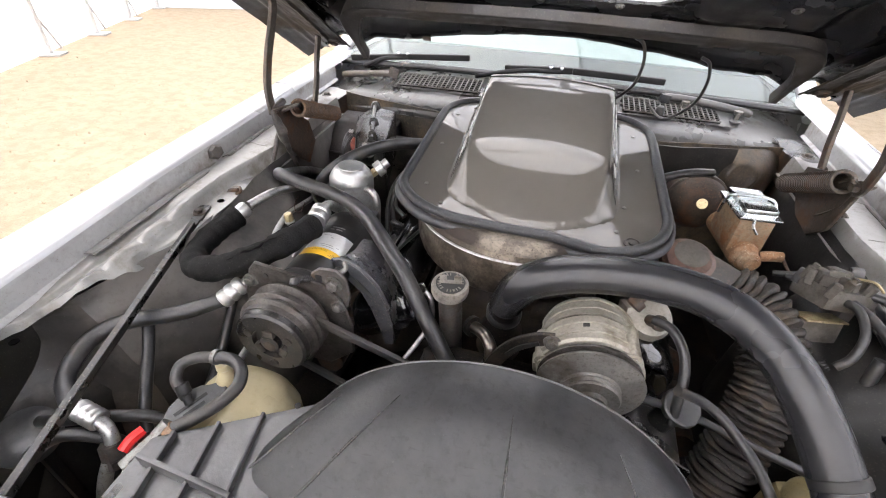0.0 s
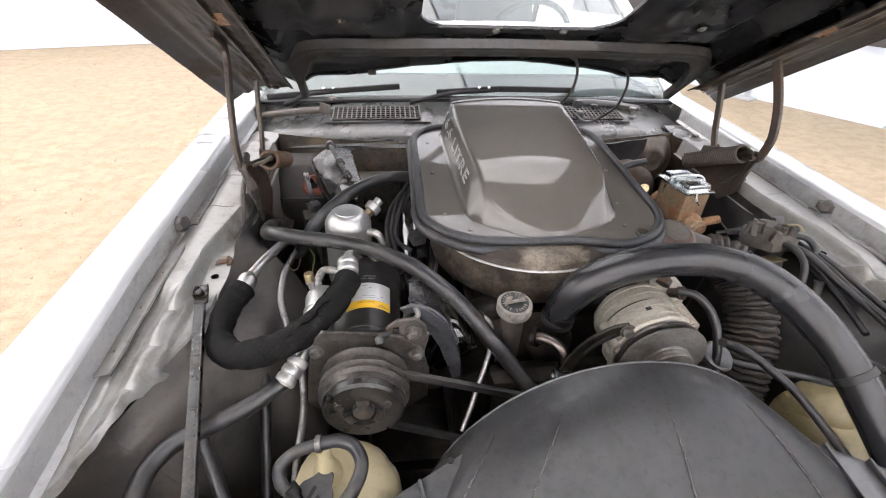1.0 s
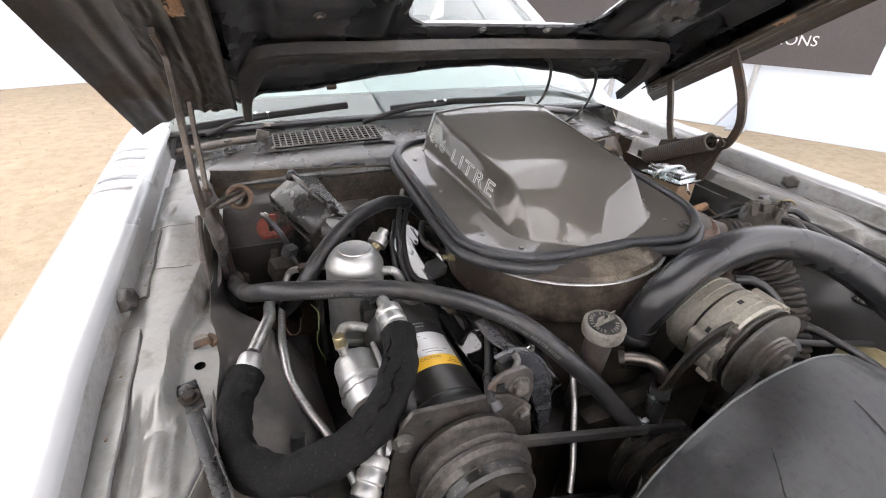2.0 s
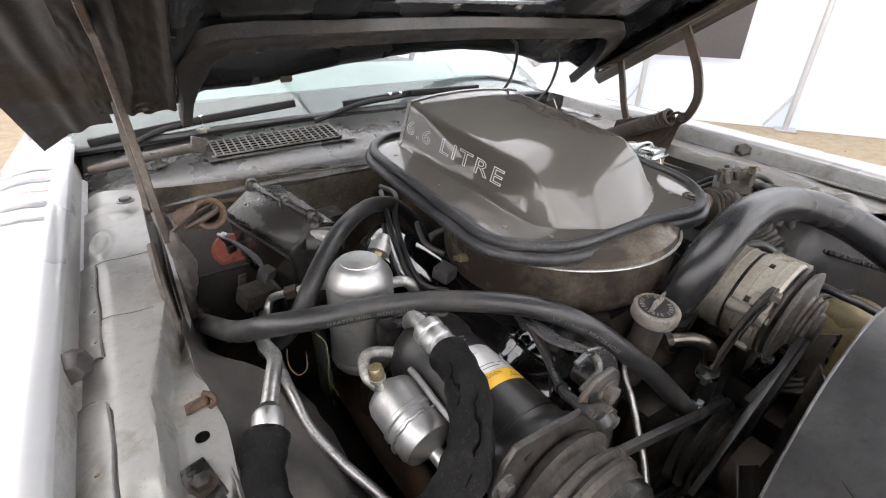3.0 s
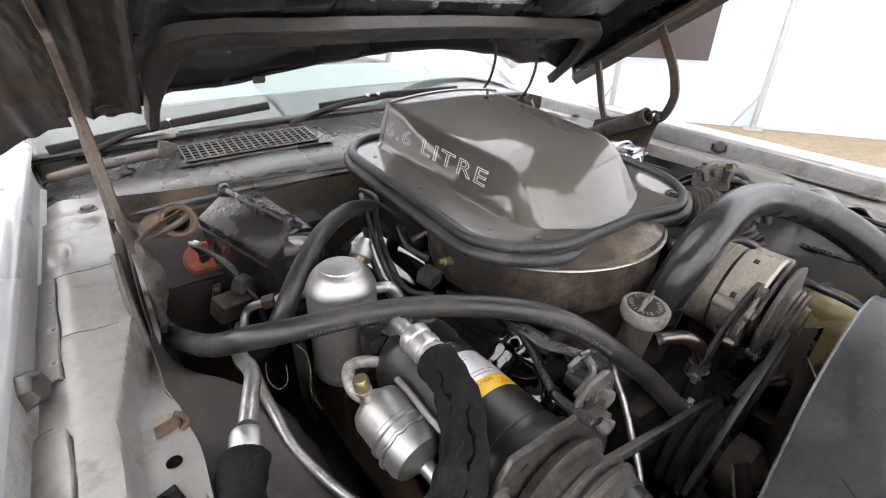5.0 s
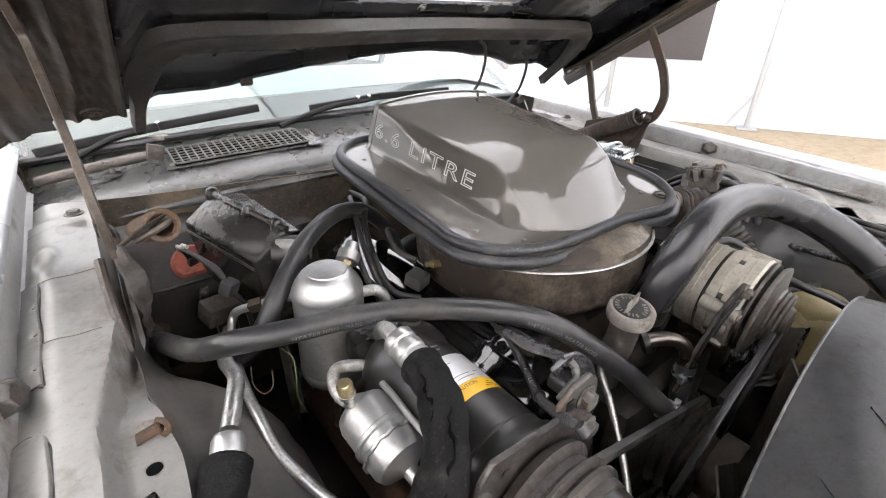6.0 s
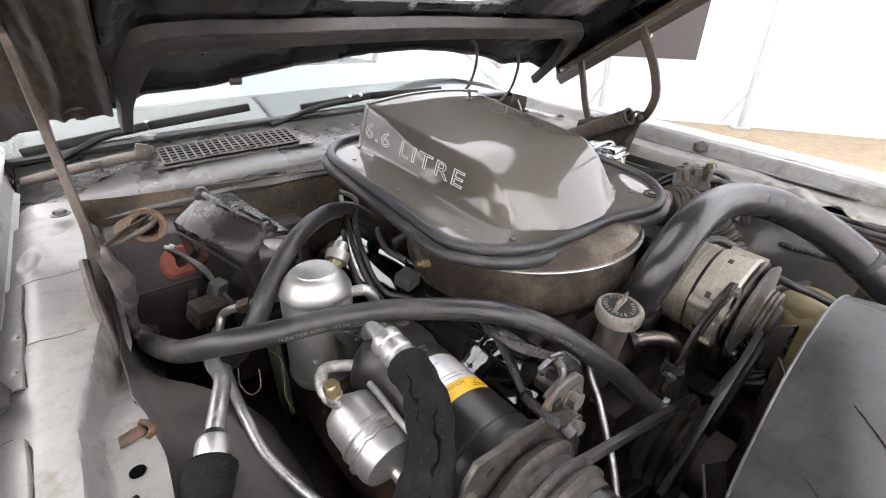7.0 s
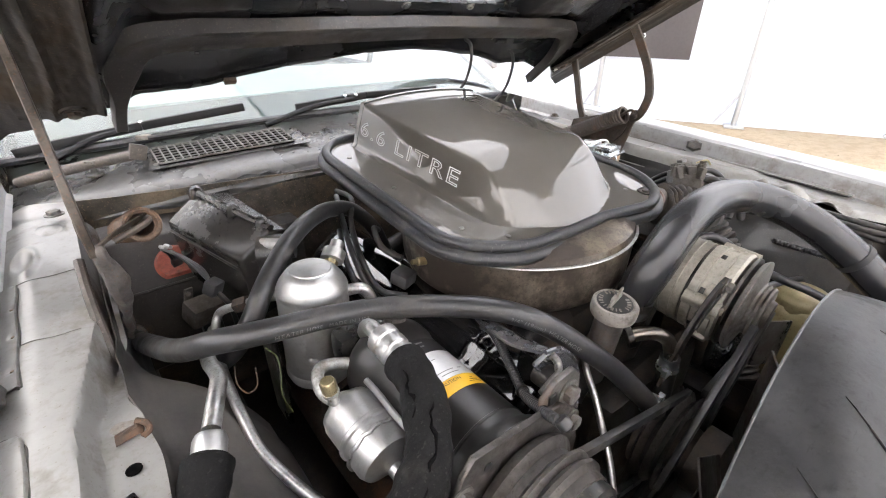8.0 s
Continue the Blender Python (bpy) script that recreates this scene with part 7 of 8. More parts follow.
def build_bottles():
    t = thing("washer_bottle", "yellowed plastic washer bottle with hose loop", "bottle")
    bm = bmesh.new()
    sec = [(0.48, 0.070, 0.085), (0.58, 0.078, 0.093), (0.64, 0.078, 0.092), (0.675, 0.070, 0.082), (0.698, 0.062, 0.07), (0.708, 0.035, 0.04)]
    rings = []
    for z, a, b in sec:
        rings.append([bm.verts.new((-0.362 + a * math.copysign(abs(math.cos(q)) ** 0.75, math.cos(q)), 0.297 + b * math.copysign(abs(math.sin(q)) ** 0.75, math.sin(q)), z)) for q in (2 * math.pi * k / 28 for k in range(28))])
    for A, B in zip(rings, rings[1:]):
        for k in range(28):
            bm.faces.new((A[k], A[(k + 1) % 28], B[(k + 1) % 28], B[k]))
    bm.faces.new(rings[0][::-1])
    bm.faces.new(rings[-1])
    bmesh.ops.subdivide_edges(bm, edges=bm.edges[:], cuts=1, use_grid_fill=True, smooth=0.6)
    part("body", bm, "bottle", t, "yellowed translucent bottle", 70)
    b2 = lathe([(0.022, 0.0), (0.018, 0.018), (0.012, 0.032), (0.008, 0.045), (0.010, 0.047), (0.010, 0.056), (0.0, 0.057)], (-0.379, 0.312, 0.700), (-0.05, 0.15, 1), 18)
    part("filler_neck", b2, "bottle", t)
    part("shoulder", lathe([(0.056, -0.03), (0.052, 0.0), (0.040, 0.018), (0.018, 0.026), (0.0, 0.028)], (-0.334, 0.306, 0.680), (0.05, 0.05, 1), 26), "bottle", t, "", 60)
    # flat strap cap with two ears
    ear = [(-0.040, -0.008), (-0.030, -0.013), (-0.024, -0.022), (0.0, -0.029), (0.024, -0.022), (0.032, -0.012), (0.046, -0.009), (0.050, 0.0), (0.046, 0.009), (0.032, 0.012), (0.024, 0.022), (0.0, 0.029), (-0.024, 0.022), (-0.030, 0.013), (-0.040, 0.008)]
    ax = Vector((-0.10, -0.12, 1))
    m = Matrix.Translation((-0.398, 0.266, 0.718)) @ turn(6, -6, 62).to_4x4()
    cap = part("cap", prism(ear, 0.005, m, 0.0015), "plastic", t, "dark grey strap cap with worn lettering")
    part("cap_base", lathe([(0.030, -0.02), (0.030, 0.0)], (-0.398, 0.266, 0.718), ax, 24), "bottle", t)
    for k, w in enumerate((0.046, 0.030)):
        b2 = block((w, 0.005, 0.0006), (0.0, 0.004 - 0.010 * k, 0.0056), 0)
        b2.transform(m)
        part("print_line", b2, "ink_and_shade", cap)
    loop = [(-0.411, 0.272, 0.728), (-0.418, 0.275, 0.738), (-0.429, 0.282, 0.750), (-0.431, 0.298, 0.760), (-0.411, 0.311, 0.768), (-0.384, 0.317, 0.771)]
    part("hose", tube(loop, 0.0078, 12), "rubber", t, "black rubber hose loop")
    part("elbow", lathe([(0.006, 0), (0.006, 0.014), (0.0095, 0.016), (0.0095, 0.030)], (-0.405, 0.268, 0.722), (-0.4, 0.3, 0.7), 12), "ink_and_shade", t, "black elbow fitting")
    loop = [(-0.384, 0.317, 0.771), (-0.360, 0.318, 0.773), (-0.339, 0.308, 0.772), (-0.329, 0.285, 0.768), (-0.338, 0.258, 0.764), (-0.357, 0.234, 0.758), (-0.374, 0.221, 0.752), (-0.382, 0.212, 0.748)]
    part("hose", tube(loop, 0.0088, 12), "rubber", t, "black rubber hose loop")
    part("clip", lathe([(0.011, 0), (0.011, 0.007)], (-0.388, 0.317, 0.771), (1, 0, 0.1), 12), "steel", t)
    part("rusty_clip", lathe([(0.0105, 0), (0.0115, 0.004), (0.0105, 0.012)], (-0.376, 0.219, 0.751), (-0.6, -0.7, -0.4), 12), "rusty", t, "rusty hose clip")

    t = thing("coolant_bottle", "yellowed plastic coolant overflow bottle", "bottle")
    bm = block((0.13, 0.16, 0.19), (0.47, 0.355, 0.572), 0.035)
    lathe([(0.052, 0), (0.051, 0.022), (0.042, 0.036), (0.028, 0.042), (0, 0.043)], (0.462, 0.385, 0.645), (0, 0, 1), 28, bm)
    part("body", bm, "bottle_green", t, "", 60)


def build_brakes():
    t = thing("brake_master_cylinder", "rust-stained brake master cylinder with bright zinc lid", "master cylinder")
    q = turn(0, 0, 5)
    c = Vector((0.417, 0.860, 0.0))
    def b(size, off, mat, name, label="", bev=0.004, taper=1.0, tilt=0):
        o = q @ Vector(off)
        return part(name, block(size, c + o, bev, q @ turn(tilt, 0, 0), None, taper), mat, t, label)
    b((0.064, 0.096, 0.075), (0, 0, 0.828), "reservoir", "reservoir", "rust-stained cast reservoir", 0.006)
    b((0.076, 0.108, 0.006), (0, 0, 0.868), "zinc", "lid_flange", "bright zinc lid flange", 0.002)
    for dy in (-0.025, 0.025):
        b((0.060, 0.043, 0.016), (0, dy, 0.878), "zinc", "lid", "bright embossed zinc lid", 0.006)
    part("bail_wire", tube([c + q @ Vector(p) for p in ((-0.041, 0.02, 0.84), (-0.041, 0.01, 0.876), (-0.025, 0.003, 0.890), (0.025, -0.003, 0.890), (0.040, -0.01, 0.876), (0.042, -0.02, 0.845))], 0.0028, 8), "zinc", t, "zinc wire bail")
    part("bail_wire", tube([c + q @ Vector(p) for p in ((-0.012, -0.054, 0.868), (-0.010, -0.058, 0.855), (0.0, -0.060, 0.842))], 0.0028, 8), "zinc", t)
    bm = lathe([(0.027, 0), (0.027, 0.135), (0.023, 0.14), (0.022, 0.15)], c + q @ Vector((0, 0.075, 0.79)), q @ Vector((0, -1, 0)), 24)
    part("bore", bm, "rusty", t, "rust-orange cylinder bore")
    bm = lathe([(0.019, 0), (0.019, 0.012), (0.014, 0.013), (0.013, 0.018), (0, 0.018)], c + q @ Vector((0, -0.073, 0.793)), q @ Vector((0, -1, 0)), 20)
    part("end_plug", bm, "rusty", t, "rust-orange end plug")
    part("outlet", tube([c + q @ Vector(p) for p in ((0.02, -0.068, 0.80), (0.040, -0.072, 0.806), (0.055, -0.074, 0.808))], 0.010, 12), "rusty", t)
    part("brake_pipe", tube([c + q @ Vector((0.054, -0.074, 0.808)), (0.485, 0.755, 0.795), (0.49, 0.71, 0.80)], 0.003, 8), "rust_dark", t)
    bm = lathe([(0.03, 0), (0.045, 0.008), (0.060, 0.03), (0.066, 0.055), (0.066, 0.075), (0.064, 0.10), (0.05, 0.115)], (0.385, 0.985, 0.778), (0, 1, 0), 36)
    part("booster", bm, "rust_dark", t, "dark rusty brake booster")
    part("booster_rim", lathe([(0.064, 0.05), (0.070, 0.052), (0.070, 0.060), (0.064, 0.062)], (0.385, 0.985, 0.778), (0, 1, 0), 36), "hinge", t)
    part("vacuum_valve", lathe([(0.009, 0), (0.009, 0.014), (0.011, 0.015), (0.011, 0.022), (0, 0.023)], (0.366, 0.945, 0.818), (-0.3, -0.8, 0.4), 16), "brass", t, "yellowed vacuum valve")
    part("vacuum_hose", tube([(0.375, 0.985, 0.875), (0.32, 0.955, 0.880), (0.26, 0.93, 0.868), (0.20, 0.94, 0.83), (0.15, 0.93, 0.77)], 0.009, 10), "rubber", t)

    d = thing("preheat_duct", "grey-brown pleated hot-air duct with rubber elbow", "duct")
    ax = Vector((-0.05, -0.35, 0.9))
    part("elbow_cap", lathe([(0.038, -0.03), (0.040, 0), (0.041, 0.004), (0.034, 0.008), (0.030, 0.006), (0.0, 0.007)], (0.272, 0.655, 0.852), ax, 28), "brown_rubber", d, "brown rubber elbow")
    part("elbow_lid", lathe([(0.0, 0.0075), (0.026, 0.0065), (0.027, 0.010), (0.025, 0.0115), (0.0, 0.012)], (0.277, 0.665, 0.853), ax, 28), "beige", d, "dusty grey lid")
    part("collar", tube([(0.262, 0.665, 0.832), (0.30, 0.674, 0.828), (0.352, 0.660, 0.812)], 0.030, 18), "pleats_smooth", d, "smooth grey-brown collar")
    path = [(0.350, 0.660, 0.812), (0.384, 0.640, 0.803), (0.408, 0.606, 0.782), (0.416, 0.568, 0.748), (0.410, 0.530, 0.705), (0.396, 0.495, 0.65), (0.375, 0.46, 0.58), (0.35, 0.42, 0.50)]
    bm = ribbed(path, 0.047, 0.0115, 0.0065, 32)
    for w in bm.verts:
        w.co += 0.0045 * noise.noise_vector(Vector((w.co.x * 38, w.co.y * 38, w.co.z * 75)))
        near = ease(0.43, 0.345, w.co.x) * ease(0.77, 0.80, w.co.z)
        w.co.z -= 0.010 * near
    part("pleated_hose", bm, "pleats", d, "pleated grey-brown paper hose")

    v = thing("junction_block", "dusty grey brake valve with wiring connectors", "valve")
    q = turn(-14, 10, 16)
    o = Vector((0.505, 0.672, 0.825))
    bm = block((0.090, 0.070, 0.034), o, 0.006, q)
    for v2 in bm.verts:
        v2.co += 0.0012 * noise.noise_vector(v2.co * 90)
    part("body", bm, "beige", v, "dusty grey casting")
    for k, (x, y, w, l, hgt) in enumerate(((-0.025, 0.015, 0.028, 0.03, 0.03), (0.012, 0.018, 0.03, 0.03, 0.036), (0.035, -0.012, 0.02, 0.024, 0.026), (-0.010, -0.018, 0.016, 0.016, 0.030), (-0.036, -0.014, 0.014, 0.018, 0.026))):
        part("housing", block((w, l, hgt), o + q @ Vector((x, y, 0.02)), 0.004, q @ turn(0, 0, 20 * (k % 3))), "beige", v)
    for x, y in ((-0.018, -0.024), (0.020, -0.026), (0.036, 0.022), (-0.04, 0.024)):
        part("terminal", lathe([(0.0075, 0), (0.0075, 0.022), (0.005, 0.024), (0.005, 0.030), (0, 0.030)], o + q @ Vector((x, y, 0.012)), q @ Vector((0.1, -0.3, 1)), 8), "beige", v)
    rng = random.Random(5)
    for k in range(9):
        w, l, hgt = rng.uniform(0.008, 0.018), rng.uniform(0.008, 0.020), rng.uniform(0.014, 0.032)
        at = o + q @ Vector((rng.uniform(-0.045, 0.045), rng.uniform(-0.036, 0.030), rng.uniform(0.012, 0.034)))
        part("connector", block((w, l, hgt), at, 0.002, q @ turn(rng.uniform(-15, 15), rng.uniform(-15, 15), rng.uniform(0, 60))), "plastic" if k % 3 == 0 else "beige", v)
    part("side_flange", prism([(-0.03, -0.02), (0.035, -0.025), (0.05, 0.0), (0.045, 0.03), (0.0, 0.035), (-0.02, 0.02)], 0.004, Matrix.Translation((0.545, 0.652, 0.815)) @ turn(20, 30, 10).to_4x4(), 0.001), "bowl", v, "rust-stained side flange")
    part("lower_box", block((0.07, 0.03, 0.04), (0.478, 0.628, 0.785), 0.004, turn(-14, 5, 16)), "beige", v)
    part("seal_line", block((0.072, 0.032, 0.003), (0.478, 0.6275, 0.806), 0.001, turn(-14, 5, 16)), "brass", v, "yellow gasket edge")
    part("lead", tube([(0.515, 0.665, 0.865), (0.53, 0.65, 0.872), (0.545, 0.645, 0.86)], 0.002, 6), "brass", v)
    part("support", block((0.02, 0.05, 0.10), (0.535, 0.685, 0.76), 0.003), "wheelhouse", v)


def build_wiring():
    def run(paths, r, label, mat="rubber"):
        t = thing("cable_run", label, "wiring", "wiring runs")
        for p in paths:
            part("cable", tube(p, r, 14), mat, t)
    run([[(0.505, 0.64, 0.835), (0.512, 0.615, 0.838), (0.515, 0.585, 0.82), (0.505, 0.565, 0.79), (0.49, 0.56, 0.77)],
         [(0.515, 0.64, 0.835), (0.528, 0.60, 0.835), (0.545, 0.54, 0.815), (0.555, 0.46, 0.80), (0.56, 0.36, 0.79), (0.55, 0.22, 0.78)],
         [(0.54, 0.66, 0.842), (0.562, 0.645, 0.842), (0.566, 0.62, 0.828), (0.545, 0.615, 0.808)]], 0.0065, "black cables from the junction block along the inner wing")
    run([[(0.47, 0.74, 0.80), (0.55, 0.69, 0.825), (0.562, 0.60, 0.820), (0.556, 0.48, 0.808), (0.556, 0.36, 0.800), (0.565, 0.2, 0.80)],
         [(0.46, 0.76, 0.79), (0.54, 0.72, 0.822), (0.562, 0.62, 0.80), (0.552, 0.52, 0.785), (0.53, 0.44, 0.775)],
         [(0.55, 0.70, 0.82), (0.572, 0.60, 0.824), (0.566, 0.45, 0.812), (0.568, 0.30, 0.806)]], 0.0055, "black wiring loom resting along the inner wing rail")
    run([[(0.21, 0.52, 0.825), (0.232, 0.503, 0.828), (0.247, 0.479, 0.815), (0.252, 0.457, 0.795), (0.250, 0.437, 0.77), (0.25, 0.42, 0.73)],
         [(0.235, 0.419, 0.800), (0.276, 0.428, 0.778), (0.305, 0.417, 0.764), (0.328, 0.396, 0.750), (0.345, 0.365, 0.740), (0.36, 0.31, 0.72), (0.38, 0.25, 0.69)]], 0.007, "black rubber cables behind the alternator")
    run([[(0.20, 0.435, 0.752), (0.27, 0.44, 0.735), (0.35, 0.425, 0.72), (0.42, 0.41, 0.71), (0.47, 0.40, 0.70)]], 0.006, "black hose crossing to the coolant bottle")
    run([[(-0.245, 0.73, 0.79), (-0.275, 0.76, 0.80), (-0.27, 0.82, 0.83), (-0.24, 0.90, 0.85), (-0.20, 0.97, 0.86), (-0.19, 1.05, 0.85)],
         [(-0.262, 0.72, 0.75), (-0.285, 0.77, 0.80), (-0.278, 0.83, 0.835), (-0.25, 0.91, 0.852), (-0.215, 1.0, 0.86)],
         [(-0.272, 0.70, 0.74), (-0.295, 0.77, 0.79), (-0.29, 0.83, 0.825), (-0.262, 0.90, 0.84)],
         [(-0.225, 0.77, 0.83), (-0.24, 0.80, 0.84), (-0.225, 0.85, 0.85), (-0.20, 0.88, 0.83)]], 0.0048, "bundle of black leads beside the air cleaner")
    t = thing("cable_run", "black corrugated conduit below the air cleaner", "wiring", "wiring runs")
    part("conduit", ribbed([(-0.27, 0.725, 0.775), (-0.22, 0.70, 0.777), (-0.17, 0.665, 0.775), (-0.13, 0.63, 0.77)], 0.0075, 0.005, 0.0016, 10), "rubber", t)
    t = thing("cable_run", "black corrugated conduit along the inner wing", "wiring", "wiring runs")
    part("conduit", ribbed([(0.50, 0.60, 0.74), (0.53, 0.52, 0.735), (0.545, 0.44, 0.73), (0.55, 0.34, 0.73)], 0.0062, 0.005, 0.0013, 10), "rubber", t)
    run([[(0.535, 0.56, 0.80), (0.53, 0.54, 0.74), (0.525, 0.50, 0.66), (0.52, 0.45, 0.58)], [(-0.50, 0.53, 0.76), (-0.505, 0.50, 0.70), (-0.50, 0.42, 0.62), (-0.48, 0.30, 0.56)]], 0.009, "black rubber drain hose hanging down the inner wing")

    t = thing("cable_run", "thin green and bare wires beside the accumulator", "wiring", "wiring runs")
    part("green_wire", tube([(-0.452, 0.735, 0.800), (-0.443, 0.728, 0.785), (-0.446, 0.715, 0.768), (-0.452, 0.705, 0.745), (-0.445, 0.70, 0.715)], 0.0009, 6), "green", t, "yellow-green wire")
    part("wire_loop", tube([(-0.490, 0.735, 0.792), (-0.494, 0.722, 0.777), (-0.487, 0.712, 0.766), (-0.475, 0.714, 0.769), (-0.470, 0.726, 0.785)], 0.0009, 6), "rust_dark", t)
    # power steering pump
    t = thing("power_steering_pump", "black power steering pump with ribbed cap", "pump")
    bm = lathe([(0.05, 0), (0.06, 0.01), (0.062, 0.06), (0.05, 0.075)], (0.225, 0.40, 0.645), (0, 1, 0), 28)
    join(bm, tube([(0.24, 0.44, 0.69), (0.25, 0.442, 0.715), (0.258, 0.443, 0.735)], 0.017, 14))
    part("body", bm, "black", t)
    part("cap", lathe([(0.020, 0), (0.0265, 0.002), (0.0265, 0.011), (0.024, 0.013), (0, 0.013)], (0.26, 0.442, 0.738), (0.15, -0.35, 0.9), 26, wave=lambda a: 1 + 0.03 * math.cos(22 * a)), "plastic", t, "grey-black ribbed cap")
    part("shield", sheet(lambda u, v: Vector((0.20 + 0.07 * u, 0.385 - 0.02 * u, 0.735 - 0.09 * v - 0.02 * u)), 6, 6, 0.003), "black", t)


def build_left_rear():
    t = thing("heater_box", "scuffed black air-conditioning evaporator box on the firewall", "heater box")
    ridge0, ridge1 = Vector((-0.437, 1.060, 0.900)), Vector((-0.378, 0.884, 0.881))
    edge0, edge1 = Vector((-0.486, 1.056, 0.866)), Vector((-0.426, 0.897, 0.838))
    bm = bmesh.new()
    ends = []
    for r, e, w in ((ridge0, edge0, 0.055), (ridge1, edge1, 0.030)):
        ends.append([bm.verts.new(p) for p in (e, r, r + Vector((w, 0.012, -0.012)), r + Vector((w, 0.012, -0.13)), e + Vector((0.012, 0.01, -0.115)))])
    for k in range(5):
        bm.faces.new((ends[0][k], ends[0][(k + 1) % 5], ends[1][(k + 1) % 5], ends[1][k]))
    bm.faces.new(ends[0][::-1])
    bm.faces.new(ends[1])
    bmesh.ops.recalc_face_normals(bm, faces=bm.faces[:])
    bmesh.ops.bevel(bm, geom=bm.edges[:], offset=0.007, segments=3, affect="EDGES", profile=0.6)
    part("case", bm, "boxtop", t, "scuffed satin black case")
    part("flange", tube([ridge0.lerp(ridge1, f) + Vector((0.002, 0, 0.003)) for f in (0.0, 0.35, 0.7, 1.0)], 0.0055, 8), "boxtop", t)
    part("seam", tube([edge0.lerp(edge1, f) + Vector((0.0, -0.001, -0.014)) for f in (0.04, 0.5, 0.96)], 0.0022, 6), "boxblack", t)
    for f, g in ((0.02, 0.0115), (0.52, 0.0105), (0.88, 0.0095)):
        b2 = lathe([(0.0, 0.010), (g * 0.55, 0.0095), (g * 0.9, 0.005), (g * 1.1, -0.004), (g * 1.2, -0.012)], ridge0.lerp(ridge1, f) + Vector((0.003, 0, 0.002)), (-0.1, -0.1, 1), 12)
        for v in b2.verts:
            v.co += 0.0015 * noise.noise_vector(v.co * 120)
        part("lug", b2, "boxtop", t, "moulded lug")
    b2 = lathe([(0.0, -0.02), (0.026, -0.02), (0.026, 0.012), (0.022, 0.020), (0.012, 0.022), (0.012, 0.03)], ridge1 + Vector((0.0, -0.004, -0.034)), (0.8, -0.5, 0.05), 20)
    part("outlet", b2, "boxblack", t)
    part("firewall_flange", block((0.22, 0.06, 0.20), (-0.37, 1.105, 0.70), 0.012), "boxblack", t)
    part("pipe_stub", tube([(-0.392, 0.884, 0.861), (-0.380, 0.868, 0.863), (-0.366, 0.850, 0.863)], 0.011, 14), "alu", t, "bright aluminium pipe stub")
    b = thing("blower_motor", "black blower motor with faded red rubber grommet on the firewall", "blower")
    side = [(1.046, 0.60), (1.046, 0.752), (1.051, 0.758), (1.118, 0.825), (1.20, 0.83), (1.20, 0.60)]
    bm = prism(side, 0.18, Matrix(((0, 0, 1, -0.585), (1, 0, 0, 0), (0, 1, 0, 0), (0, 0, 0, 1))), 0.006)
    part("housing", bm, "housing", b, "grimy brown-black case with a sloping top")
    part("rim", tube([(-0.580, 1.049, 0.757), (-0.50, 1.048, 0.757), (-0.410, 1.049, 0.757)], 0.003, 6), "housing", b)
    up = Vector((0, -0.707, 0.707))
    ahead = Vector((0, 0.707, 0.707))
    centre = Vector((-0.488, 1.074, 0.7815))

    def boot(u, v):
        """Rubber boot: round behind, cut straight in front, thick rim."""
        a = 2 * math.pi * u
        x, y = math.cos(a), max(-0.74, math.sin(a))
        r = 0.033 * v
        lift = 0.0045 * (1 - max(0.0, v - 0.86) / 0.14) + 0.0012 * math.exp(-((v - 0.80) / 0.08) ** 2)
        return centre + Vector((1, 0, 0)) * r * x + ahead * r * y + up * lift
    part("grommet", sheet(boot, 40, 14), "redrubber", b, "faded red rubber boot")
    part("plug", block((0.016, 0.012, 0.020), centre + up * 0.010, 0.003, turn(25, 0, 15)), "plastic", b)
    for k in range(3):
        c0 = centre + up * 0.012 + Vector((0.004 * k - 0.004, 0, 0))
        part("lead", tube([c0, c0 + Vector((-0.006, -0.012, 0.022)), (-0.505 + 0.006 * k, 1.042, 0.826 - 0.004 * k), (-0.492 + 0.004 * k, 0.990, 0.834 - 0.003 * k), (-0.476 + 0.003 * k, 0.935, 0.826), (-0.466, 0.915, 0.808)], 0.0024, 7), "rubber", b)
    for k in range(2):
        part("terminal", tube([(-0.505 + 0.007 * k, 1.047, 0.829), (-0.500 + 0.007 * k, 1.030, 0.831)], 0.0032, 8), "alu_dull", b, "bright crimped terminal")
    r = thing("relay", "dusty beige metal-cased relay near the firewall", "relay")
    part("case", block((0.052, 0.036, 0.036), (-0.481, 0.962, 0.742), 0.005, turn(18, 8, 20)), "beige", r)
    part("tab", block((0.014, 0.004, 0.024), (-0.494, 0.976, 0.769), 0.002, turn(10, 8, 20)), "beige", r, "folded mounting tab")
    part("rivet", bolt((-0.494, 0.973, 0.772), (0, -1, 0.3), 0.004, 0.003, False), "steel", r)
    part("plug", block((0.024, 0.020, 0.022), (-0.465, 0.914, 0.803), 0.004, turn(20, 10, 40)), "plastic", r)
    part("lead", tube([(-0.462, 0.908, 0.795), (-0.452, 0.900, 0.770), (-0.448, 0.905, 0.72)], 0.004, 8), "rubber", r)
    part("bracket", block((0.03, 0.03, 0.12), (-0.475, 0.968, 0.670), 0.003), "black", r)
    # elbow where the lower heater hose meets the case
    part("hose_flange", lathe([(0.0, 0.0), (0.030, 0.0), (0.030, 0.004), (0.020, 0.007), (0.018, 0.02)], (-0.582, 1.044, 0.688), (0.08, -0.86, 0.5), 20), "rust_dark", b, "rusty pipe flange")
    # brace from inner wing to radiator support
    s = thing("support_brace", "black pressed steel brace bolted to the inner wing rail", "brace")
    a, e = Vector((-0.609, 0.592, 0.8155)), Vector((-0.470, 0.085, 0.768))
    d = e - a
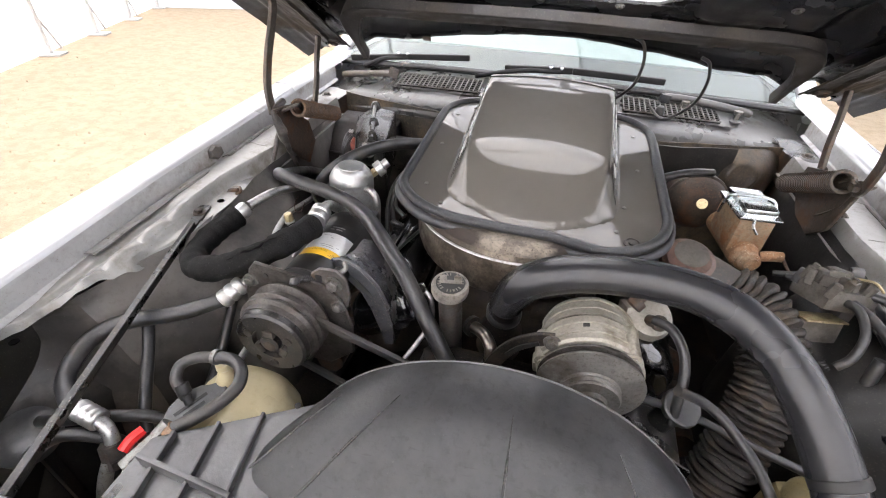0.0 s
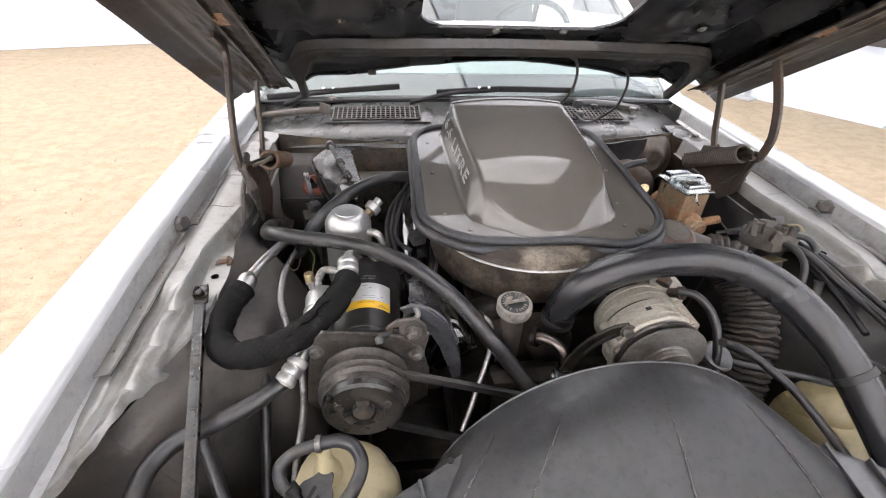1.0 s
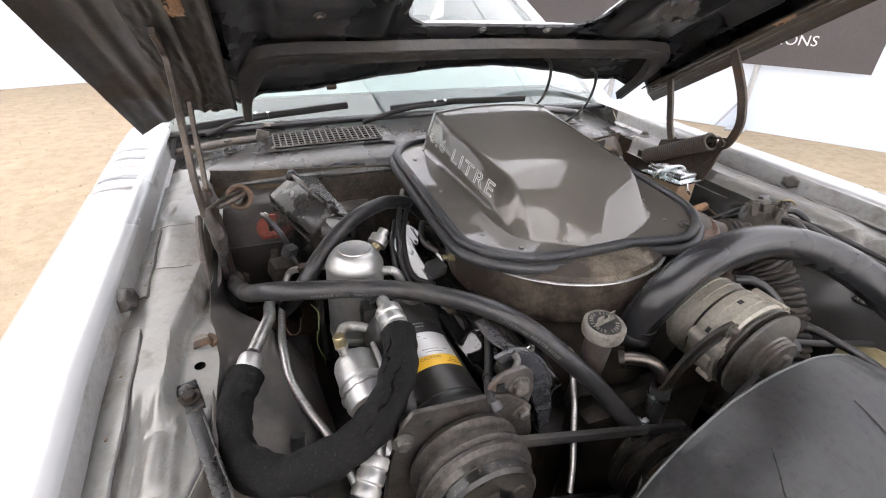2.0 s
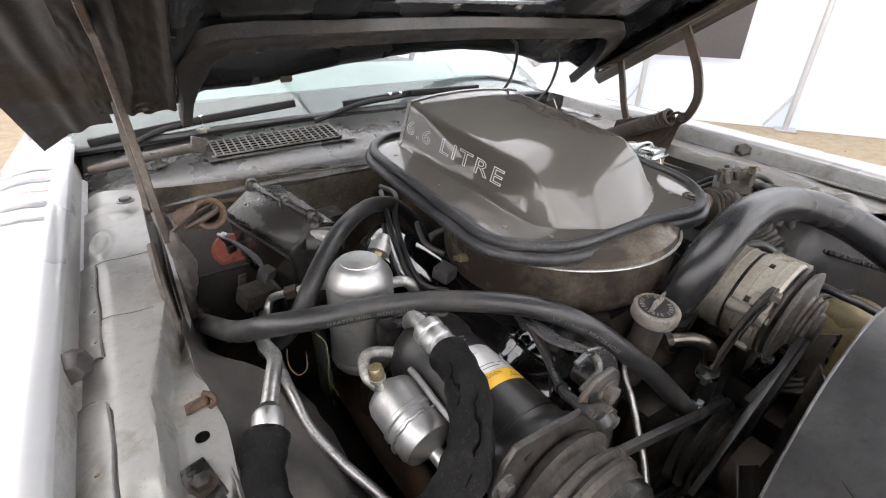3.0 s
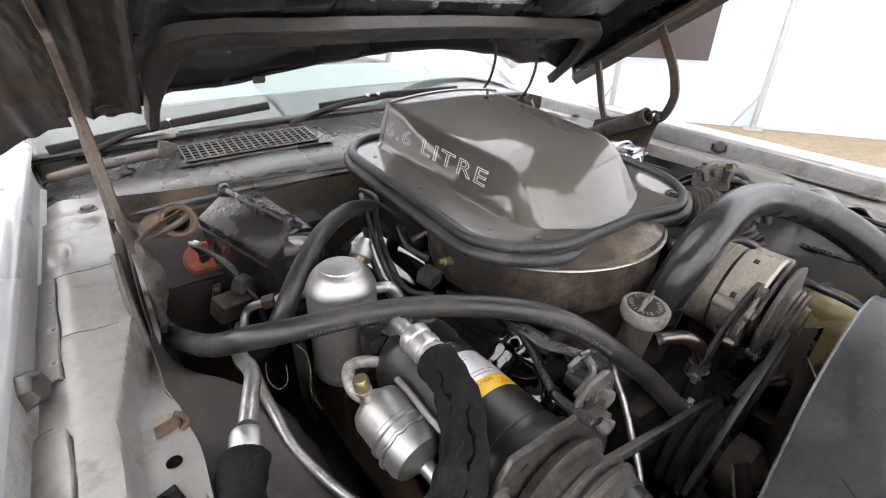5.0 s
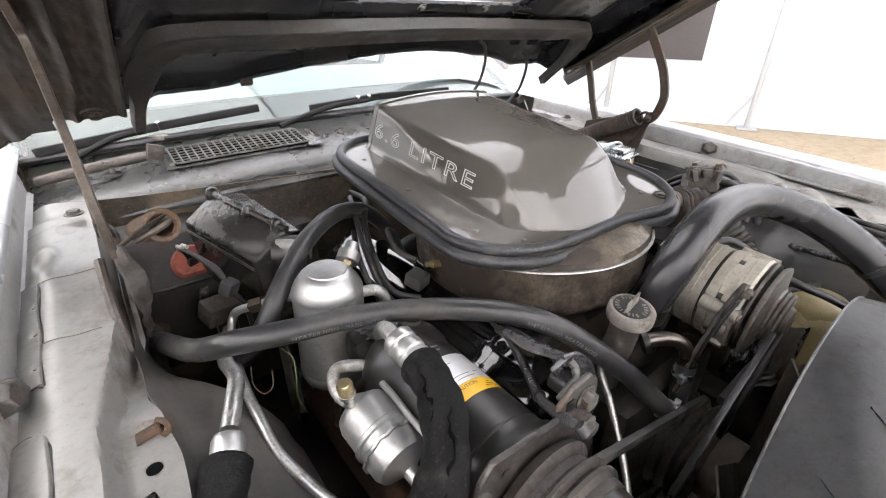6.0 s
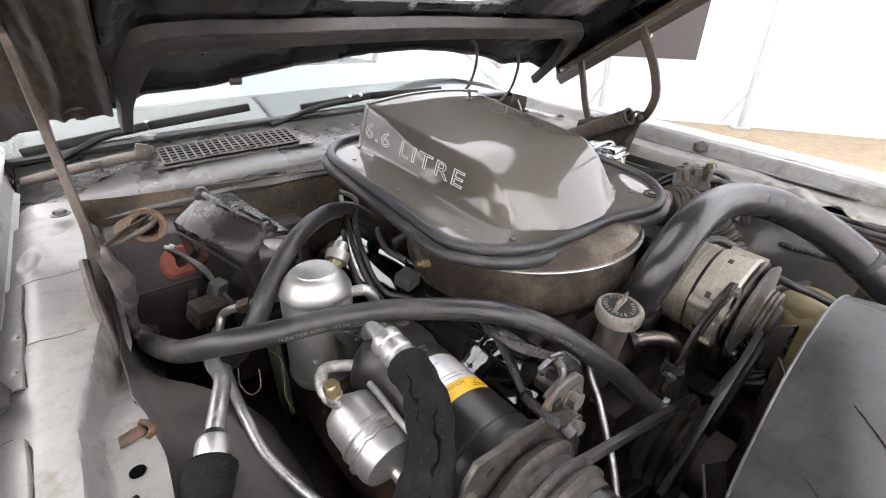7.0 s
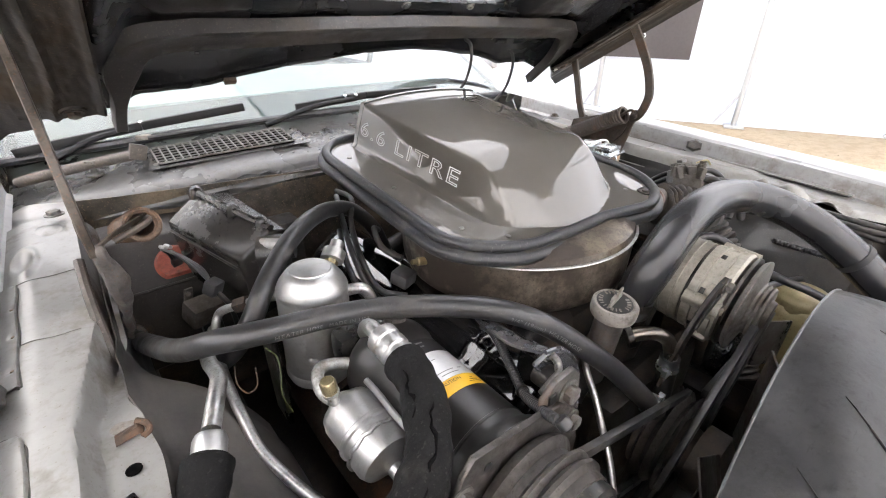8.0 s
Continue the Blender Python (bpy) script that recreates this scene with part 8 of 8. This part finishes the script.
    q = d.to_track_quat("X", "Z").to_matrix()
    bm = block((d.length, 0.017, 0.004), (a + e) / 2, 0.001, q)
    up = q @ Vector((0, 0, 1))
    block((d.length * 0.88, 0.003, 0.010), (a + e) / 2 + up * 0.005 + q @ Vector((0, 0.007, 0)) + d * 0.04, 0.001, q, bm)
    part("bar", bm, "black", s)
    part("foot", block((0.045, 0.024, 0.006), a + d.normalized() * 0.012, 0.002, q), "black", s)
    part("bolt", bolt(a + d.normalized() * 0.016 + Vector((0, 0, 0.003)), (0, 0, 1), 0.0078, 0.008), "greasy", s, "dark hexagon bolt")
    # rusty clip on the rail
    c = thing("rail_clip", "rusty folded sheet-metal clip on the inner wing flange", "clip", "rail clips")
    def fold(u, v):
        x = -0.606 + 0.024 * u
        return Vector((x, 0.661 + 0.015 * v + 0.005 * u, 0.8205 + 0.004 * math.sin(v * math.pi) * (0.3 + u) - 0.010 * max(0.0, u - 0.8) / 0.2 + 0.0008 * wobble(x, v, 2, 70)))
    part("plate", sheet(fold, 12, 12, 0.0012), "rust_dark", c)
    def stain(u, v):
        a, r = 2 * math.pi * u, 0.01 + 0.99 * v
        x, y = -0.5985 + 0.009 * r * math.cos(a) * (1 + 0.35 * math.sin(3 * a)), 0.680 + 0.012 * r * math.sin(a) * (1 + 0.2 * math.cos(2 * a + 1))
        return Vector((x, y, 0.8195 + 0.0012 * (1 - v) + 0.0006 * wobble(x, y, 1, 60)))
    part("rust_scab", sheet(stain, 26, 5, 0.0), "scab", c, "flaking rust around the clip")
    part("curl", tube([(-0.588, 0.679, 0.824), (-0.581, 0.673, 0.822), (-0.580, 0.665, 0.819), (-0.586, 0.661, 0.818)], 0.003, 8), "rust_dark", c)
    # front left corner: hanging red-tipped clamp and tubes
    g = thing("spring_clamp", "bright steel line clamp with red plastic grip", "clamp")
    bm = block((0.014, 0.060, 0.012), (-0.398, 0.192, 0.742), 0.003, turn(10, 0, -20))
    block((0.005, 0.052, 0.018), (-0.390, 0.194, 0.745), 0.002, turn(10, 0, -20), bm)
    lathe([(0.0, 0), (0.009, 0), (0.009, 0.02), (0.0, 0.021)], (-0.392, 0.205, 0.746), (0.3, 0.6, 0.4), 8, bm)
    part("jaw", bm, "steel_bright", g, "bright steel jaw")
    part("grip", tube([(-0.412, 0.207, 0.749), (-0.417, 0.193, 0.748), (-0.419, 0.180, 0.743)], 0.007, 8), "red", g, "red plastic grip")
    part("stem", tube([(-0.40, 0.17, 0.74), (-0.40, 0.14, 0.72), (-0.40, 0.11, 0.68)], 0.005, 8), "alu_dull", g)
    h = thing("horn", "round black horn in the front corner", "horn")
    part("body", lathe([(0.02, 0), (0.04, 0.004), (0.042, 0.02), (0.03, 0.028), (0.012, 0.03), (0, 0.03)], (-0.625, 0.190, 0.655), (0.2, -0.2, 1), 26), "plastic", h)
    part("horn_bracket", block((0.015, 0.015, 0.25), (-0.625, 0.19, 0.54), 0.002), "black", h)
    v = thing("vacuum_hose", "dusty black vacuum hoses in the front corner", "hose")
    part("hose", tube([(-0.61, 0.205, 0.685), (-0.57, 0.208, 0.70), (-0.52, 0.225, 0.705), (-0.47, 0.245, 0.70), (-0.43, 0.26, 0.68)], 0.0085, 14), "rubber", v)
    part("hose", tube([(-0.59, 0.165, 0.67), (-0.56, 0.175, 0.70), (-0.53, 0.19, 0.712), (-0.49, 0.202, 0.705), (-0.46, 0.207, 0.69), (-0.44, 0.2, 0.66)], 0.0085, 14), "rubber", v)
    part("hose", tube([(-0.553, 0.365, 0.745), (-0.535, 0.335, 0.72), (-0.515, 0.30, 0.698), (-0.495, 0.265, 0.675), (-0.48, 0.245, 0.655)], 0.009, 14), "rubber", v)


build_engine()
build_scoop()
build_air_cleaner()
build_heater_hoses()
build_ac_lines()
build_compressor()
build_alternator()
build_cooling()
build_bottles()
build_brakes()
build_wiring()
build_left_rear()
